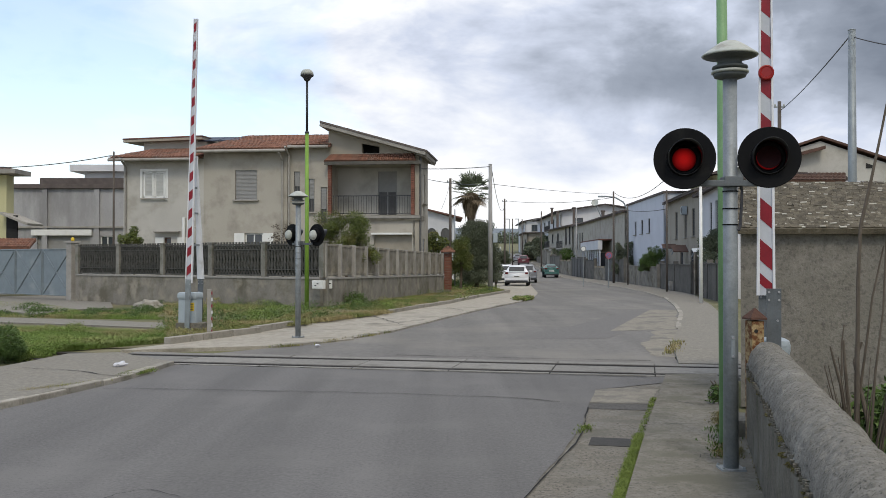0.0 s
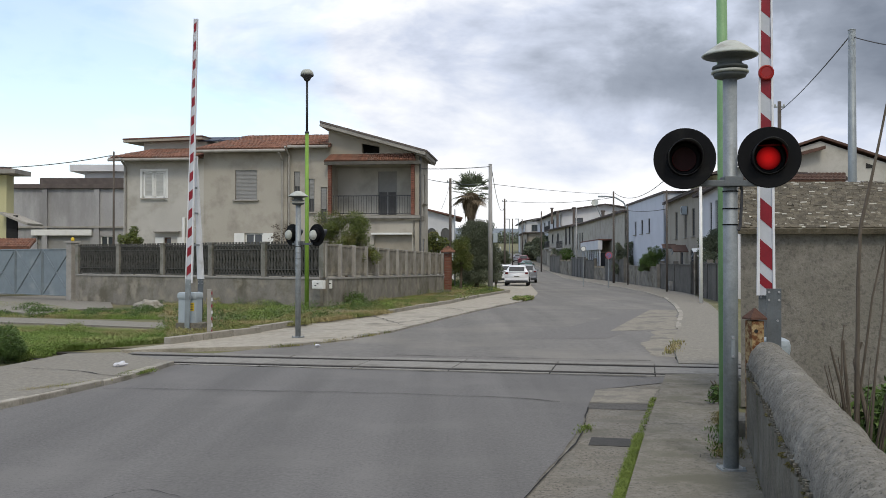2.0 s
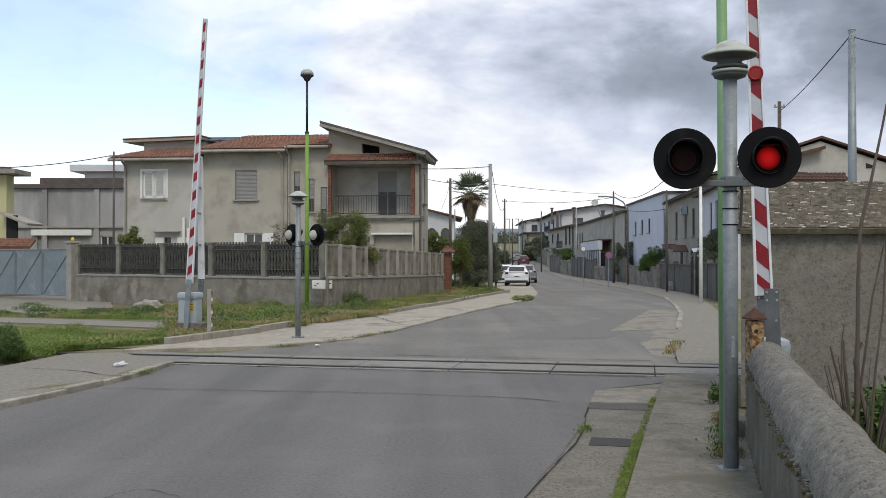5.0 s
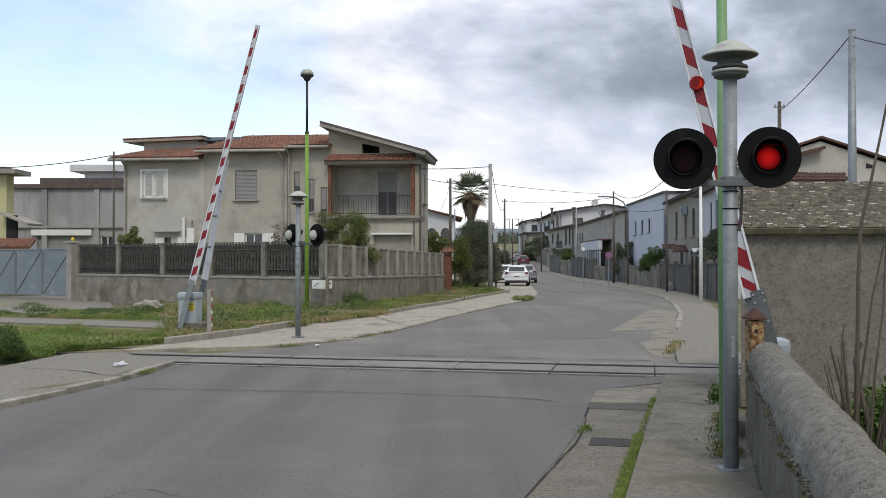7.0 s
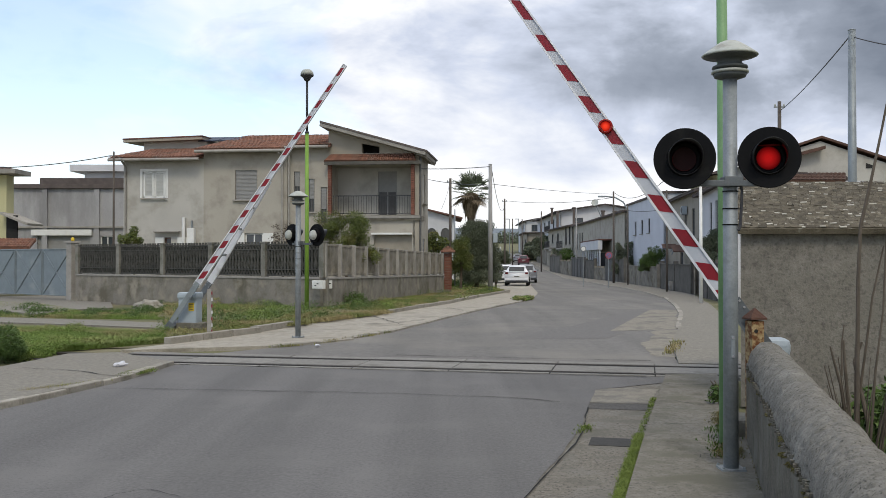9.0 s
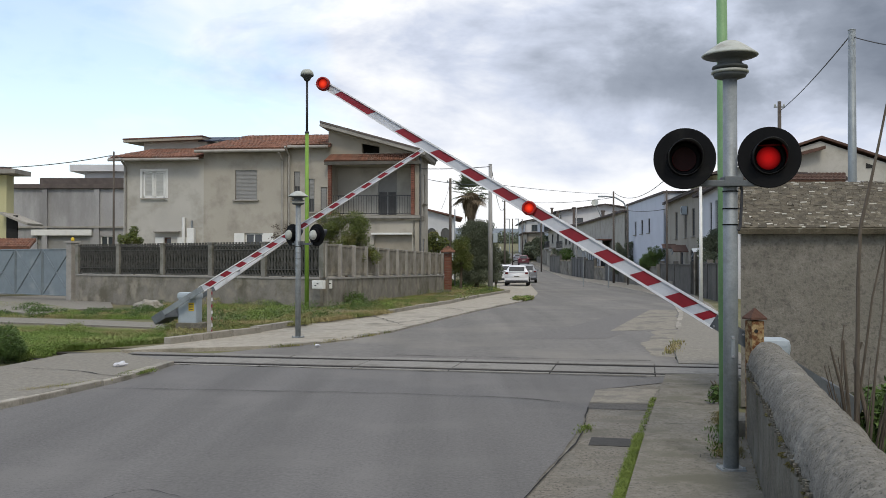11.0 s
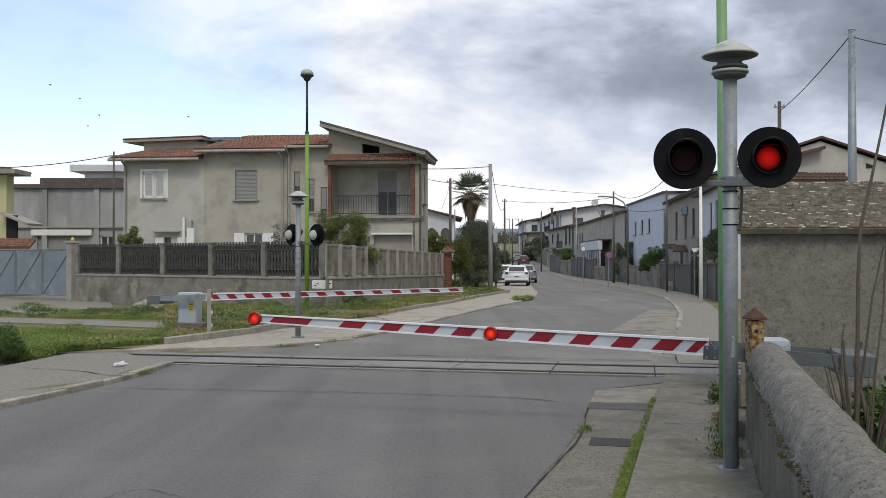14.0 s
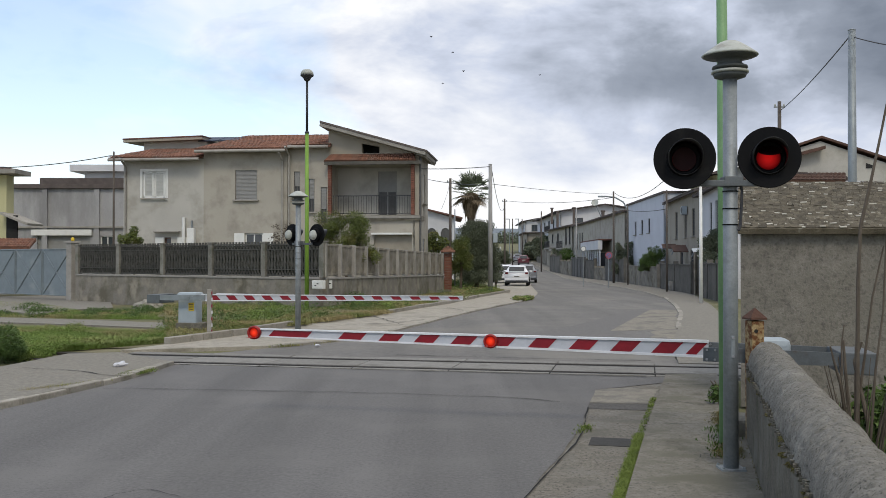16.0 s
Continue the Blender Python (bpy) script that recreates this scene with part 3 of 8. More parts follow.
KERB_R = [(-0.55, -3.0), (0.52, 4.0), (1.206, 6.56), (1.535, 7.79), (1.96, 9.36), (2.965, 12.98)]
# the far side
FAR_L = [(-3.26, 17.46), (-2.16, 18.76), (-1.18, 21.19), (-0.28, 24.78), (1.40, 31.00), (3.71, 39.97), (4.96, 50.23), (6.37, 69.60), (7.96, 90.44), (9.70, 118.16), (10.70, 150.0), (10.95, 170.0), (10.6, 230.0), (4.0, 300.0)]
FAR_R = [(3.83, 15.69), (4.37, 18.03), (5.54, 22.39), (7.16, 28.61), (8.37, 34.15), (10.05, 42.89), (11.36, 53.68), (12.35, 65.70), (12.60, 79.68), (12.57, 97.85), (13.25, 120.0), (14.7, 150.0), (15.3, 170.0), (15.9, 230.0), (10.0, 300.0)]

TRACK_A = radians(-11.95)
TRACK_O = Vector((-0.39, 14.72))
TU = Vector((math.cos(TRACK_A), math.sin(TRACK_A)))
TV = Vector((-TU.y, TU.x))


def on_track(s, v):
    p = TRACK_O + TU * s + TV * v
    return (p.x, p.y)


def build_road():
    bm = strip(B(), ROAD_L, ROAD_R, 0.0, sub=30, wobble=0.004, ragged=0.03)
    # meet the crossing slabs
    strip(bm, [ROAD_L[-1], on_track(-5.2, -0.66)], [(1.91, 11.97), on_track(4.35, -0.66)], 0.0)
    tagged(mesh_ob("road", bm, ASPHALT, True), "worn grey asphalt road leading to the level crossing", "road", kind="structure")
    bm = strip(B(), [(x - 0.25, y) for x, y in ROAD_R], [(x + 0.09, y) for x, y in KERB_R], -0.006, sub=8, wobble=0.004)
    strip(bm, [(1.91, 11.97), on_track(2.4, -0.672)], [(KERB_R[-1][0] + 0.09, KERB_R[-1][1]), on_track(3.6, -0.672)], -0.006)
    tagged(mesh_ob("road_shoulder", bm, ASPHALT_OLD, True), "crumbling pale asphalt shoulder along the pavement", "road", kind="structure")
    bm = strip(B(), [on_track(-4.0, 0.86), *FAR_L], [on_track(4.0, 0.86), *FAR_R], 0.0, sub=6, wobble=0.0)
    tagged(mesh_ob("road", bm, ASPHALT_STREET, True), "worn grey asphalt street curving away past the houses", "road", kind="structure")
    bm = strip(B(), [(3.82, 21.69), (5.01, 25.47), (6.66, 30.59)], [(5.42, 22.03), (6.36, 25.70), (7.49, 30.59)], 0.004, sub=12, ragged=0.1)
    tagged(mesh_ob("road_patch", bm, SAND), "pale concrete patch in the street by the kerb", "road", kind="structure")
    bm = strip(B(), [(1.41, 19.55), (1.80, 20.72), (3.11, 23.13), (6.03, 30.20)], [(3.32, 19.55), (3.74, 20.72), (4.27, 22.75), (6.57, 30.20)], 0.003, sub=12, ragged=0.15)
    tagged(mesh_ob("road_patch", bm, PATCH), "darker repaired asphalt patch in the street", "road", kind="structure")
    bm = strip(B(), [(4.05, 15.9), (4.5, 18.0), (5.6, 22.0)], [(3.6, 15.9), (3.7, 18.0), (4.9, 21.8)], 0.003, sub=20, ragged=0.22)
    tagged(mesh_ob("road_dirt", bm, SAND), "sandy dirt swept against the kerb", "road", kind="structure")
    # manhole cover in the shoulder
    bm = box(B(), (*(1.51, 8.58), -0.014), (0.37, 0.37, 0.03), -13, 0.004)
    tagged(mesh_ob("manhole_cover", bm, JOINT), "square dark metal drain cover set in the shoulder", "manhole cover")


    bm = strip(B(), [(1.3, 11.02), (1.4, 11.5), (1.5, 12.25)], [(2.34, 10.85), (2.52, 11.4), (2.75, 12.05)], -0.003, sub=12, wobble=0.003, ragged=0.05)
    tagged(mesh_ob("road_patch", bm, SAND), "pale cement patch across the shoulder", "road", kind="structure")
    bm = strip(B(), [(1.3, 10.55), (1.35, 10.95)], [(2.22, 10.36), (2.34, 10.80)], -0.002, sub=14, wobble=0.003, ragged=0.06)
    tagged(mesh_ob("road_patch", bm, JOINTGREY), "dark rough asphalt strip in the shoulder", "road", kind="structure")


build_road()


def crack(pts, width, seed, label="thin crack line across the asphalt", z=0.009, stray=0.03):
    """A wandering crack, as a chain of thin dark slivers."""
    rnd = random.Random(seed)
    bm = B()
    prev = None
    for a, b in zip(pts, pts[1:]):
        a, b = Vector(a), Vector(b)
        n = max(3, int((b - a).length / 0.25))
        side = Vector((-(b - a).y, (b - a).x)).normalized()
        for i in range(n):
            p = a.lerp(b, i / n) + side * rnd.uniform(-stray, stray)
            w = width * rnd.uniform(0.12, 0.6) / 2
            row = [bm.verts.new((p.x - side.x * w, p.y - side.y * w, gz(p.y) + z)), bm.verts.new((p.x + side.x * w, p.y + side.y * w, gz(p.y) + z))]
            if prev:
                bm.faces.new((prev[0], row[0], row[1], prev[1]))
            prev = row
    bmesh.ops.recalc_face_normals(bm, faces=bm.faces[:])
    tagged(mesh_ob("crack_and_edge_line", bm, CRACKED), label, "crack", kind="structure")


crack([(-4.30, 12.08), (-2.57, 11.87), (-0.58, 11.62), (0.77, 11.25), (1.64, 10.77)], 0.05, 1)
crack([(-4.27, 14.85), (-2.26, 14.39), (-0.20, 13.89), (1.73, 13.48), (3.10, 13.16)], 0.06, 2, "open joint between asphalt and crossing slabs")
crack([(-2.35, 6.50), (-2.28, 6.64), (-2.18, 6.75), (-2.08, 6.78), (-1.91, 6.65), (-1.76, 6.53)], 0.018, 9, stray=0.012)
# this one paints the shadow of the raised asphalt edge as a dark line
crack([(0.40, 6.0), (0.57, 6.56), (0.76, 7.2), (0.95, 7.79), (1.18, 8.5), (1.38, 9.26), (1.5, 10.0), (1.66, 10.8)], 0.032, 8, "dark line painted as the shaded gap along the asphalt edge", 0.004, 0.008)
crack([(-0.81, 16.24), (1.09, 15.78), (3.59, 15.26)], 0.07, 5, "open joint between asphalt and crossing slabs")


def build_track():
    track = thing("railway_track", pose(TRACK_O.x, TRACK_O.y, 0, 0, 0, math.degrees(TRACK_A)), "single railway track let into the level crossing", "railway track", kind="structure")
    for v in (0.5, -0.5):
        bm = B()
        box(bm, (-2, v, 0.0), (64, 0.065, 0.045), bevel=0.008)
        box(bm, (-2, v, -0.06), (64, 0.018, 0.1))
        box(bm, (-2, v, -0.10), (64, 0.12, 0.02))
        part("rail", bm, RAIL, track, "brown steel rail worn bright on top")
    # raised nearly flush, its black stands for dirt and shadow beside the rails
    bm = box(B(), (0, 0, -0.003), (10.6, 1.36, 0.03))
    part("flangeway", bm, DARKGAP, track, "near-black fill painted as dirt and shade in the rail grooves")
    # concrete crossing panels
    rnd = random.Random(5)
    for v0, v1 in ((0.62, 0.90), (-0.385, 0.335), (-0.70, -0.60)):
        s = -5.3
        while s < 5.0:
            ln = 1.48
            bm = box(B(), (0, 0, 0), (ln - 0.014, v1 - v0 - 0.006, 0.07), bevel=0.008)
            p = part("panel", bm, PANELCON, track)
            p.matrix_basis = pose(s + ln / 2, (v0 + v1) / 2, -0.018 + rnd.uniform(-0.004, 0.004), rnd.uniform(-.3, .3), rnd.uniform(-.1, .1), 0)
            s += ln
    # sleepers where the track leaves the crossing
    me = None
    for i in range(22):
        s = -7.2 - i * 0.62 if i < 14 else 6.4 + (i - 14) * 0.62
        if me is None:
            o = part("sleeper", box(B(), (0, 0, 0), (0.22, 1.75, 0.1), bevel=0.012), POLEWOOD, track)
            me = o.data
            o.matrix_basis = pose(s, 0, -0.07)
        else:
            share("sleeper", me, track, pose(s, 0, -0.07))


build_track()

# pavements
PAVE_IN = [(0.05, -3.0), (1.56, 4.0), (2.16, 6.2), (2.37, 7.0), (2.66, 8.0), on_track(4.4, -0.7)]


def kerb_line(name, pts, w, h, z, parent, step=1.0, mt=KERB):
    """Kerb stones end to end."""
    me, rnd = None, random.Random(len(pts))
    for x, y, a in along(pts, step):
        if me is None:
            o = part(name, box(B(), (0, 0, 0), (step - 0.012, w, h + 0.12), bevel=0.014), mt, parent)
            me = o.data
        else:
            o = share(name, me, parent, Matrix())
        xm, ym = x + math.cos(radians(a)) * step / 2, y + math.sin(radians(a)) * step / 2
        slope = math.degrees(math.atan2(gz(y + math.sin(radians(a)) * step) - gz(y), step))
        o.matrix_basis = pose(xm, ym, gz(ym) + z + (h - 0.12) / 2 - 0.0 + rnd.uniform(-0.008, 0.008), rnd.uniform(-1.2, 1.2), -slope + rnd.uniform(-.5, .5), a + rnd.uniform(-1, 1))


def pavement(label, mt, lo, hi, z, kerb=None, sub=5, step=1.0, wobble=0.012, kw=0.14):
    bm = strip(B(), lo, hi, z, sub, wobble, skirt=0.14)
    ob = tagged(mesh_ob("pavement", bm, mt), label, "pavement", kind="structure")
    if kerb:
        kerb_line("kerb_stone", kerb, kw, z + 0.004, 0.0, ob, step)
    return ob


KR = [(x + 0.07, y) for x, y in KERB_R]
pavement("narrow cracked concrete pavement along the parapet", CONCRETE_SLAB, KR, PAVE_IN, 0.07, None, 5, 0.95)
LEFT_LO = [(-5.06, 10.10), (-4.70, 11.48), (-4.35, 13.10), (-4.25, 14.77)]
LEFT_HI = [(-6.63, 13.23), (-6.39, 14.85), (-6.30, 15.96), (-5.46, 16.14)]
pavement("broken concrete apron beside the rails with grass in its cracks", CONCRETE, LEFT_LO, LEFT_HI, 0.06, LEFT_LO, 5, 0.8)
FARW_LO = [on_track(-5.6, 0.9), (-3.17, 17.57), (-2.18, 18.89), (-1.19, 21.35), (-0.28, 25.01), (1.42, 31.41), (3.66, 39.97)]
FARW_HI = [(-5.20, 17.91), (-4.32, 19.97), (-3.49, 23.13), (-1.57, 28.04), (0.12, 34.66), (1.73, 42.89), (3.32, 50.23)]
pavement("pale worn concrete pavement curving round the grass verge", FARPAVE, FARW_LO, FARW_HI, 0.04, FARW_LO[1:], 5, 1.1)
FARE_HI = [on_track(5.3, 0.9), (5.26, 18.03), (6.42, 21.86), (7.99, 27.21), (9.62, 34.15), (12.22, 46.27), (13.58, 56.25), (15.07, 71.20), (14.85, 85.80), (14.60, 105.63), (16.3, 150.0), (16.6, 170.0)]
FARE_LO = [on_track(3.95, 0.9), (4.35, 18.03), (5.54, 22.39), (7.09, 28.32), (8.25, 33.66), (9.87, 42.12), (11.11, 52.48), (12.01, 63.91), (12.31, 77.82), (12.27, 95.51), (14.7, 150.0), (15.2, 170.0)]
pavement("pale concrete pavement along the street houses", CONCRETE, FARE_LO, FARE_HI, 0.03, FARE_LO[2:-1], 4, 1.3)
pavement("dusty pale yard where the cars are parked", FARPAVE, [(3.65, 39.30), (5.02, 50.23), (6.46, 69.60), (8.24, 92.95)], [(3.33, 49.18), (3.02, 57.63), (3.37, 72.75), (4.64, 92.95)], 0.004)
# driveway and path before the gate
pavement("dusty concrete driveway in front of the gate", CONCRETE, [(-15.55, 31.00), (-11.71, 27.21), (-11.48, 29.53), (-10.76, 31.00)], [(-20.40, 40.66), (-18.81, 43.69), (-17.99, 46.27), (-15.43, 43.69)], 0.07)
pavement("thin concrete drainage channel edge through the grass", CONCRETE, [(-13.6, 24.9), (-11.3, 24.3), (-8.8, 23.3), (-6.25, 22.1)], [(-14.4, 26.7), (-12.2, 26.2), (-9.5, 25.2), (-6.7, 23.9)], 0.03)
pavement("narrow concrete ledge in the verge", CONCRETE, [(-6.47, 26.95), (-3.42, 25.70), (-2.28, 26.69)], [(-6.80, 28.32), (-3.73, 28.04), (-2.42, 28.32)], 0.10)

for i_, pts_ in enumerate(([(1.98, 9.08), (2.3, 9.02), (2.78, 8.98)], [(2.55, 10.5), (2.75, 10.2), (2.95, 10.35)], [(2.08, 7.66), (2.24, 7.60), (2.20, 7.45), (2.03, 7.51), (2.08, 7.66)],
                           [(2.15, 10.0), (2.5, 9.95)], [(2.74, 11.97), (3.0, 11.85), (3.44, 11.82)])):
    crack(pts_, 0.022, 20 + i_, "thin dark joint across the pavement", 0.084, 0.006)
crack([(-6.10, 13.79), (-5.33, 13.52), (-4.66, 12.99), (-4.08, 12.74)], 0.05, 30, "dark crack across the concrete apron", 0.07)
crack([(-2.49, 22.76), (-1.19, 23.76), (-0.36, 25.08)], 0.08, 31, "crack along the far pavement", 0.056)
crack([(-1.96, 26.55), (-0.86, 22.57)], 0.08, 32, "joint across the far pavement", 0.056)
crack([(0.11, 31.35), (0.78, 28.51)], 0.08, 33, "joint across the far pavement", 0.056)

VERGE_LO = FARW_HI
VERGE_HI = [(-10.99, 37.42), (-7.50, 34.66), (-5.36, 34.15), (-3.74, 34.15), (-2.36, 47.20), (0.25, 69.60), (2.81, 69.60)]


def build_verge():
    bm = strip(B(), VERGE_LO, VERGE_HI, 0.12, 5, 0.05, skirt=0.1)
    strip(bm, [(-7.65, 15.26), (-7.15, 16.63), (-6.62, 17.57), (-5.20, 17.91)], [(-18.78, 37.42), (-15.86, 36.83), (-14.11, 37.42), (-10.99, 37.42)], -0.012, 5, 0.02)
    ob = tagged(mesh_ob("verge", bm, SOIL), "earth verge with patchy yellowing grass", "verge", kind="structure")
    kerb_line("kerb_stone", VERGE_LO[:2] + [(-3.75, 22.1)], 0.16, 0.17, 0.0, ob, 1.0)
    kerb_line("kerb_stone", VERGE_LO[3:], 0.16, 0.15, 0.0, ob, 1.4)


build_verge()
NEAR_A, NEAR_B = [(-8.19, 16.33), (-7.20, 16.73), (-6.54, 17.35), (-5.44, 18.76)], [(-11.23, 22.39), (-9.48, 22.03), (-8.05, 21.35), (-6.08, 20.72)]
FARG_A, FARG_B = [(-13.65, 27.21), (-11.49, 26.69), (-9.87, 26.19), (-7.39, 25.70)], [(-18.48, 36.83), (-15.37, 35.71), (-10.68, 28.32), (-9.10, 31.00)]
blades("grass", between(VERGE_LO, VERGE_HI), 24000, 0.075, 0.0038, GRASS, "patchy green and yellow grass on the verge", "grass", 0.12, 3, lean=0.8)
blades("grass", between(NEAR_A, NEAR_B), 32000, 0.115, 0.0028, GRASSGREEN, "long green grass beside the railway track", "grass", -0.01, 4, lean=1.0)
blades("grass", between(FARG_A, FARG_B), 14000, 0.10, 0.0035, GRASSGREEN, "rough grass by the driveway", "grass", -0.01, 6, lean=0.7)


def low_weeds(area, n, count, size, r, mt, label, base, seed):
    """Broad-leaved weeds hugging the ground in clumps."""
    rnd = random.Random(seed)
    cl = []
    while len(cl) < n:
        x, y = area(rnd)
        if noise.noise((x * 0.5, y * 0.5, seed * 2.3)) > rnd.uniform(-0.3, 0.35):
            k = r * rnd.uniform(0.5, 1.4)
            cl.append((x, y, gz(y) + base + k * 0.25, k))
    o = leaves("weeds", cl, count, size, mt, None, seed, 0.5)
    tagged(o, label, "weeds", kind="stuff")


low_weeds(between(VERGE_LO, VERGE_HI), 110, 22000, 0.022, 0.33, WEED, "clumps of broad-leaved weeds on the verge", 0.12, 41)
low_weeds(between(VERGE_LO, VERGE_HI), 80, 22000, 0.022, 0.32, GRASSGREEN, "clumps of green and yellowing weeds on the verge", 0.12, 42)
low_weeds(between(NEAR_A, NEAR_B), 40, 20000, 0.016, 0.24, GRASSGREEN, "clumps of green weeds beside the track", 0.0, 43)
low_weeds(between(FARG_A, FARG_B), 45, 14000, 0.022, 0.28, WEED, "clumps of weeds by the driveway", 0.0, 44)
low_weeds(edge_area([(-7.08, 14.46), (-6.93, 15.26), (-7.03, 16.33)], 0.16), 22, 14000, 0.015, 0.22, GRASSGREEN, "thick green weeds at the end of the apron", 0.0, 45)
blades("weeds", edge_area([(1.06, 6.0), (1.20, 6.5), (1.435, 7.38), (1.54, 7.77), (1.84, 8.89)], 0.017), 4200, 0.022, 0.0018, MOSS, "green weeds growing in the kerb joint", "weeds", 0.01, 7, patch=0.5, lean=0.9, tuft=0.025)
blades("weeds", edge_area([(1.84, 8.89), (2.26, 10.39), (2.48, 11.2)], 0.010), 260, 0.022, 0.002, MOSS, "thin green weeds in the kerb joint", "weeds", 0.01, 17, patch=0.5, lean=0.9, tuft=0.025)
blades("weeds", edge_area([(1.28, 8.95), (1.38, 9.2), (1.42, 9.4)], 0.03), 70, 0.03, 0.0025, MOSS, "tuft of weeds at the asphalt edge", "weeds", 0.0, 18, patch=0.5, lean=0.9, tuft=0.025)
blades("weeds", edge_area([(-5.07, 11.48), (-4.61, 12.24), (-4.39, 13.23), (-4.26, 13.75)], 0.05), 700, 0.045, 0.004, GRASSGREEN, "weeds along the broken kerb", "weeds", 0.03, 8, patch=0.9)
blades("weeds", edge_area([(-3.17, 17.57), (-2.56, 18.03), (-2.08, 19.02), (-1.18, 21.19)], 0.05), 120, 0.06, 0.005, GRASS, "tufts of grass in the far kerb", "weeds", 0.01, 9, patch=0.9)
blades("grass", edge_area([(-3.7, 22.3), (-3.4, 23.4), (-2.6, 25.4), (-1.75, 27.5)], 0.16), 2200, 0.10, 0.005, GRASS, "dry grass spilling over the broken kerb", "grass", 0.08, 23, patch=0.9, lean=0.9)
low_weeds(edge_area([(2.65, 36.83), (3.41, 39.30), (3.89, 40.66)], 0.14), 12, 5000, 0.028, 0.18, GRASSGREEN, "grass tuft at the pavement corner", 0.05, 48)
blades("weeds", edge_area([(1.75, 4.6), (2.2, 6.4), (2.36, 7.0), (2.62, 8.0)], 0.02), 1400, 0.018, 0.003, MOSSBROWN, "moss and weeds along the foot of the parapet", "weeds", 0.068, 16, patch=0.4, lean=1.0, tuft=0.03)
blades("weeds", edge_area([(2.28, 7.6), (2.42, 8.0), (2.66, 9.0), (2.9, 9.8)], 0.05), 1500, 0.016, 0.003, MOSSBROWN, "brown moss and dirt beside the parapet", "moss", 0.068, 19, patch=1.4, lean=1.5, tuft=0.04)
blades("weeds", edge_area([(3.90, 16.33), (4.36, 17.80), (4.64, 18.76)], 0.05), 80, 0.09, 0.007, GRASS, "weeds at the kerb end", "weeds", 0.0, 11, patch=0.9)
blades("weeds", edge_area([(2.31, 8.13), (2.60, 8.91), (2.22, 7.47)], 0.05), 60, 0.05, 0.006, WEED, "weeds at the foot of the signal post", "weeds", 0.06, 12, patch=0.9)
low_weeds(edge_area([(-1.40, 48.17), (0.22, 62.22), (1.62, 59.09)], 0.4), 26, 11000, 0.04, 0.55, WEED, "leafy weeds below the fence", 0.12, 47)
low_weeds(edge_area([(-10.2, 34.6), (-8.2, 33.2), (-6.0, 31.6), (-4.6, 30.4)], 0.25), 20, 9000, 0.028, 0.3, WEED, "leafy weeds along the fence plinth", 0.05, 49)
low_weeds(edge_area([(-3.62, 31.41), (-3.19, 32.27), (-2.97, 34.66)], 0.2), 14, 9000, 0.03, 0.48, WEED, "leafy weeds against the fence plinth", 0.2, 46)
blades("weeds", edge_area([(4.0, 8.6), (4.5, 7.0), (5.2, 5.2)], 0.5), 900, 0.28, 0.008, WEED, "rank weeds behind the parapet", "weeds", -0.02, 15, patch=0.9)


# ---------------------------------------------------------------- parapet beside the pavement
PAR_DIR = Vector((0.263, 1.0)).normalized()
PAR_ANGLE = math.degrees(math.atan2(PAR_DIR.y, PAR_DIR.x))
PAR_END = (2.52, 7.95)


def build_parapet():
    par = thing("parapet", pose(*PAR_END, 0, 0, 0, PAR_ANGLE + 180), "low concrete parapet wall with a rough half-round coping", "wall", kind="structure")
    # local x runs back towards the near end, local y away from the pavement
    bm = B()
    L = 11.0
    box(bm, (L / 2 - 0.25, 0.19, 0.36), (L + 0.5, 0.31, 0.76), bevel=0.012)
    part("wall_body", bm, PARAPET, par)
    bm = B()
    rows = 800
    seg = 56
    grid = []
    for i in range(rows + 1):
        x = -0.03 + (L + 0.03) * (i / rows) ** 1.35
        line = []
        for k in range(seg + 1):
            a = math.pi * k / seg
            p = Vector((x, 0.19 + 0.165 * math.cos(a), 0.735 + 0.215 * math.sin(a)))
            q = p * 6
            d = 0.012 * noise.noise(q * 0.5) + 0.008 * noise.noise(q * 1.6) + 0.006 * noise.noise(q * 3.6) - 0.012 * max(0.0, noise.noise(q * 6.5) - 0.2) + 0.002 * noise.noise(q * 9)
            crack = abs(noise.noise((x * 3.1, k * 0.06, 2.2)))
            d -= 0.006 * max(0.0, 1 - crack * 9)
            nrm = Vector((0, math.cos(a), math.sin(a)))
            line.append(bm.verts.new(p + nrm * d))
        line.append(bm.verts.new((x, 0.07, 0.73)))
        line.append(bm.verts.new((x, 0.31, 0.73)))
        grid.append(line)
    m = len(grid[0])
    for a, b in zip(grid, grid[1:]):
        for k in range(m):
            bm.faces.new((a[k], a[(k + 1) % m], b[(k + 1) % m], b[k]))
    bm.faces.new(grid[0])
    bm.faces.new(grid[-1])
    bmesh.ops.recalc_face_normals(bm, faces=bm.faces[:])
    part("coping", bm, COPING, par, "rough half-round cement coping, cracked and lichened", True)
    bm = B()
    rnd = random.Random(4)
    for i in range(420):
        x = rnd.uniform(0, 7.5)
        box(bm, (x, 0.026 + rnd.uniform(-0.016, 0.012), 0.735 + rnd.uniform(-0.02, 0.02)), (rnd.uniform(0.01, 0.035), rnd.uniform(0.01, 0.02), rnd.uniform(0.006, 0.018)), rnd.uniform(-30, 30))
    part("crumbled_edge", bm, PARAPET, par, "crumbling mortar under the coping")
    cl = [(rnd.uniform(0.2, 7.0), 0.016, 0.71 + rnd.uniform(-0.03, 0.03), rnd.uniform(0.012, 0.03)) for _ in range(26)]
    tagged(leaves("moss", cl, 2600, 0.006, MOSSBROWN, par, 5, 0.6), kind="stuff")


build_parapet()


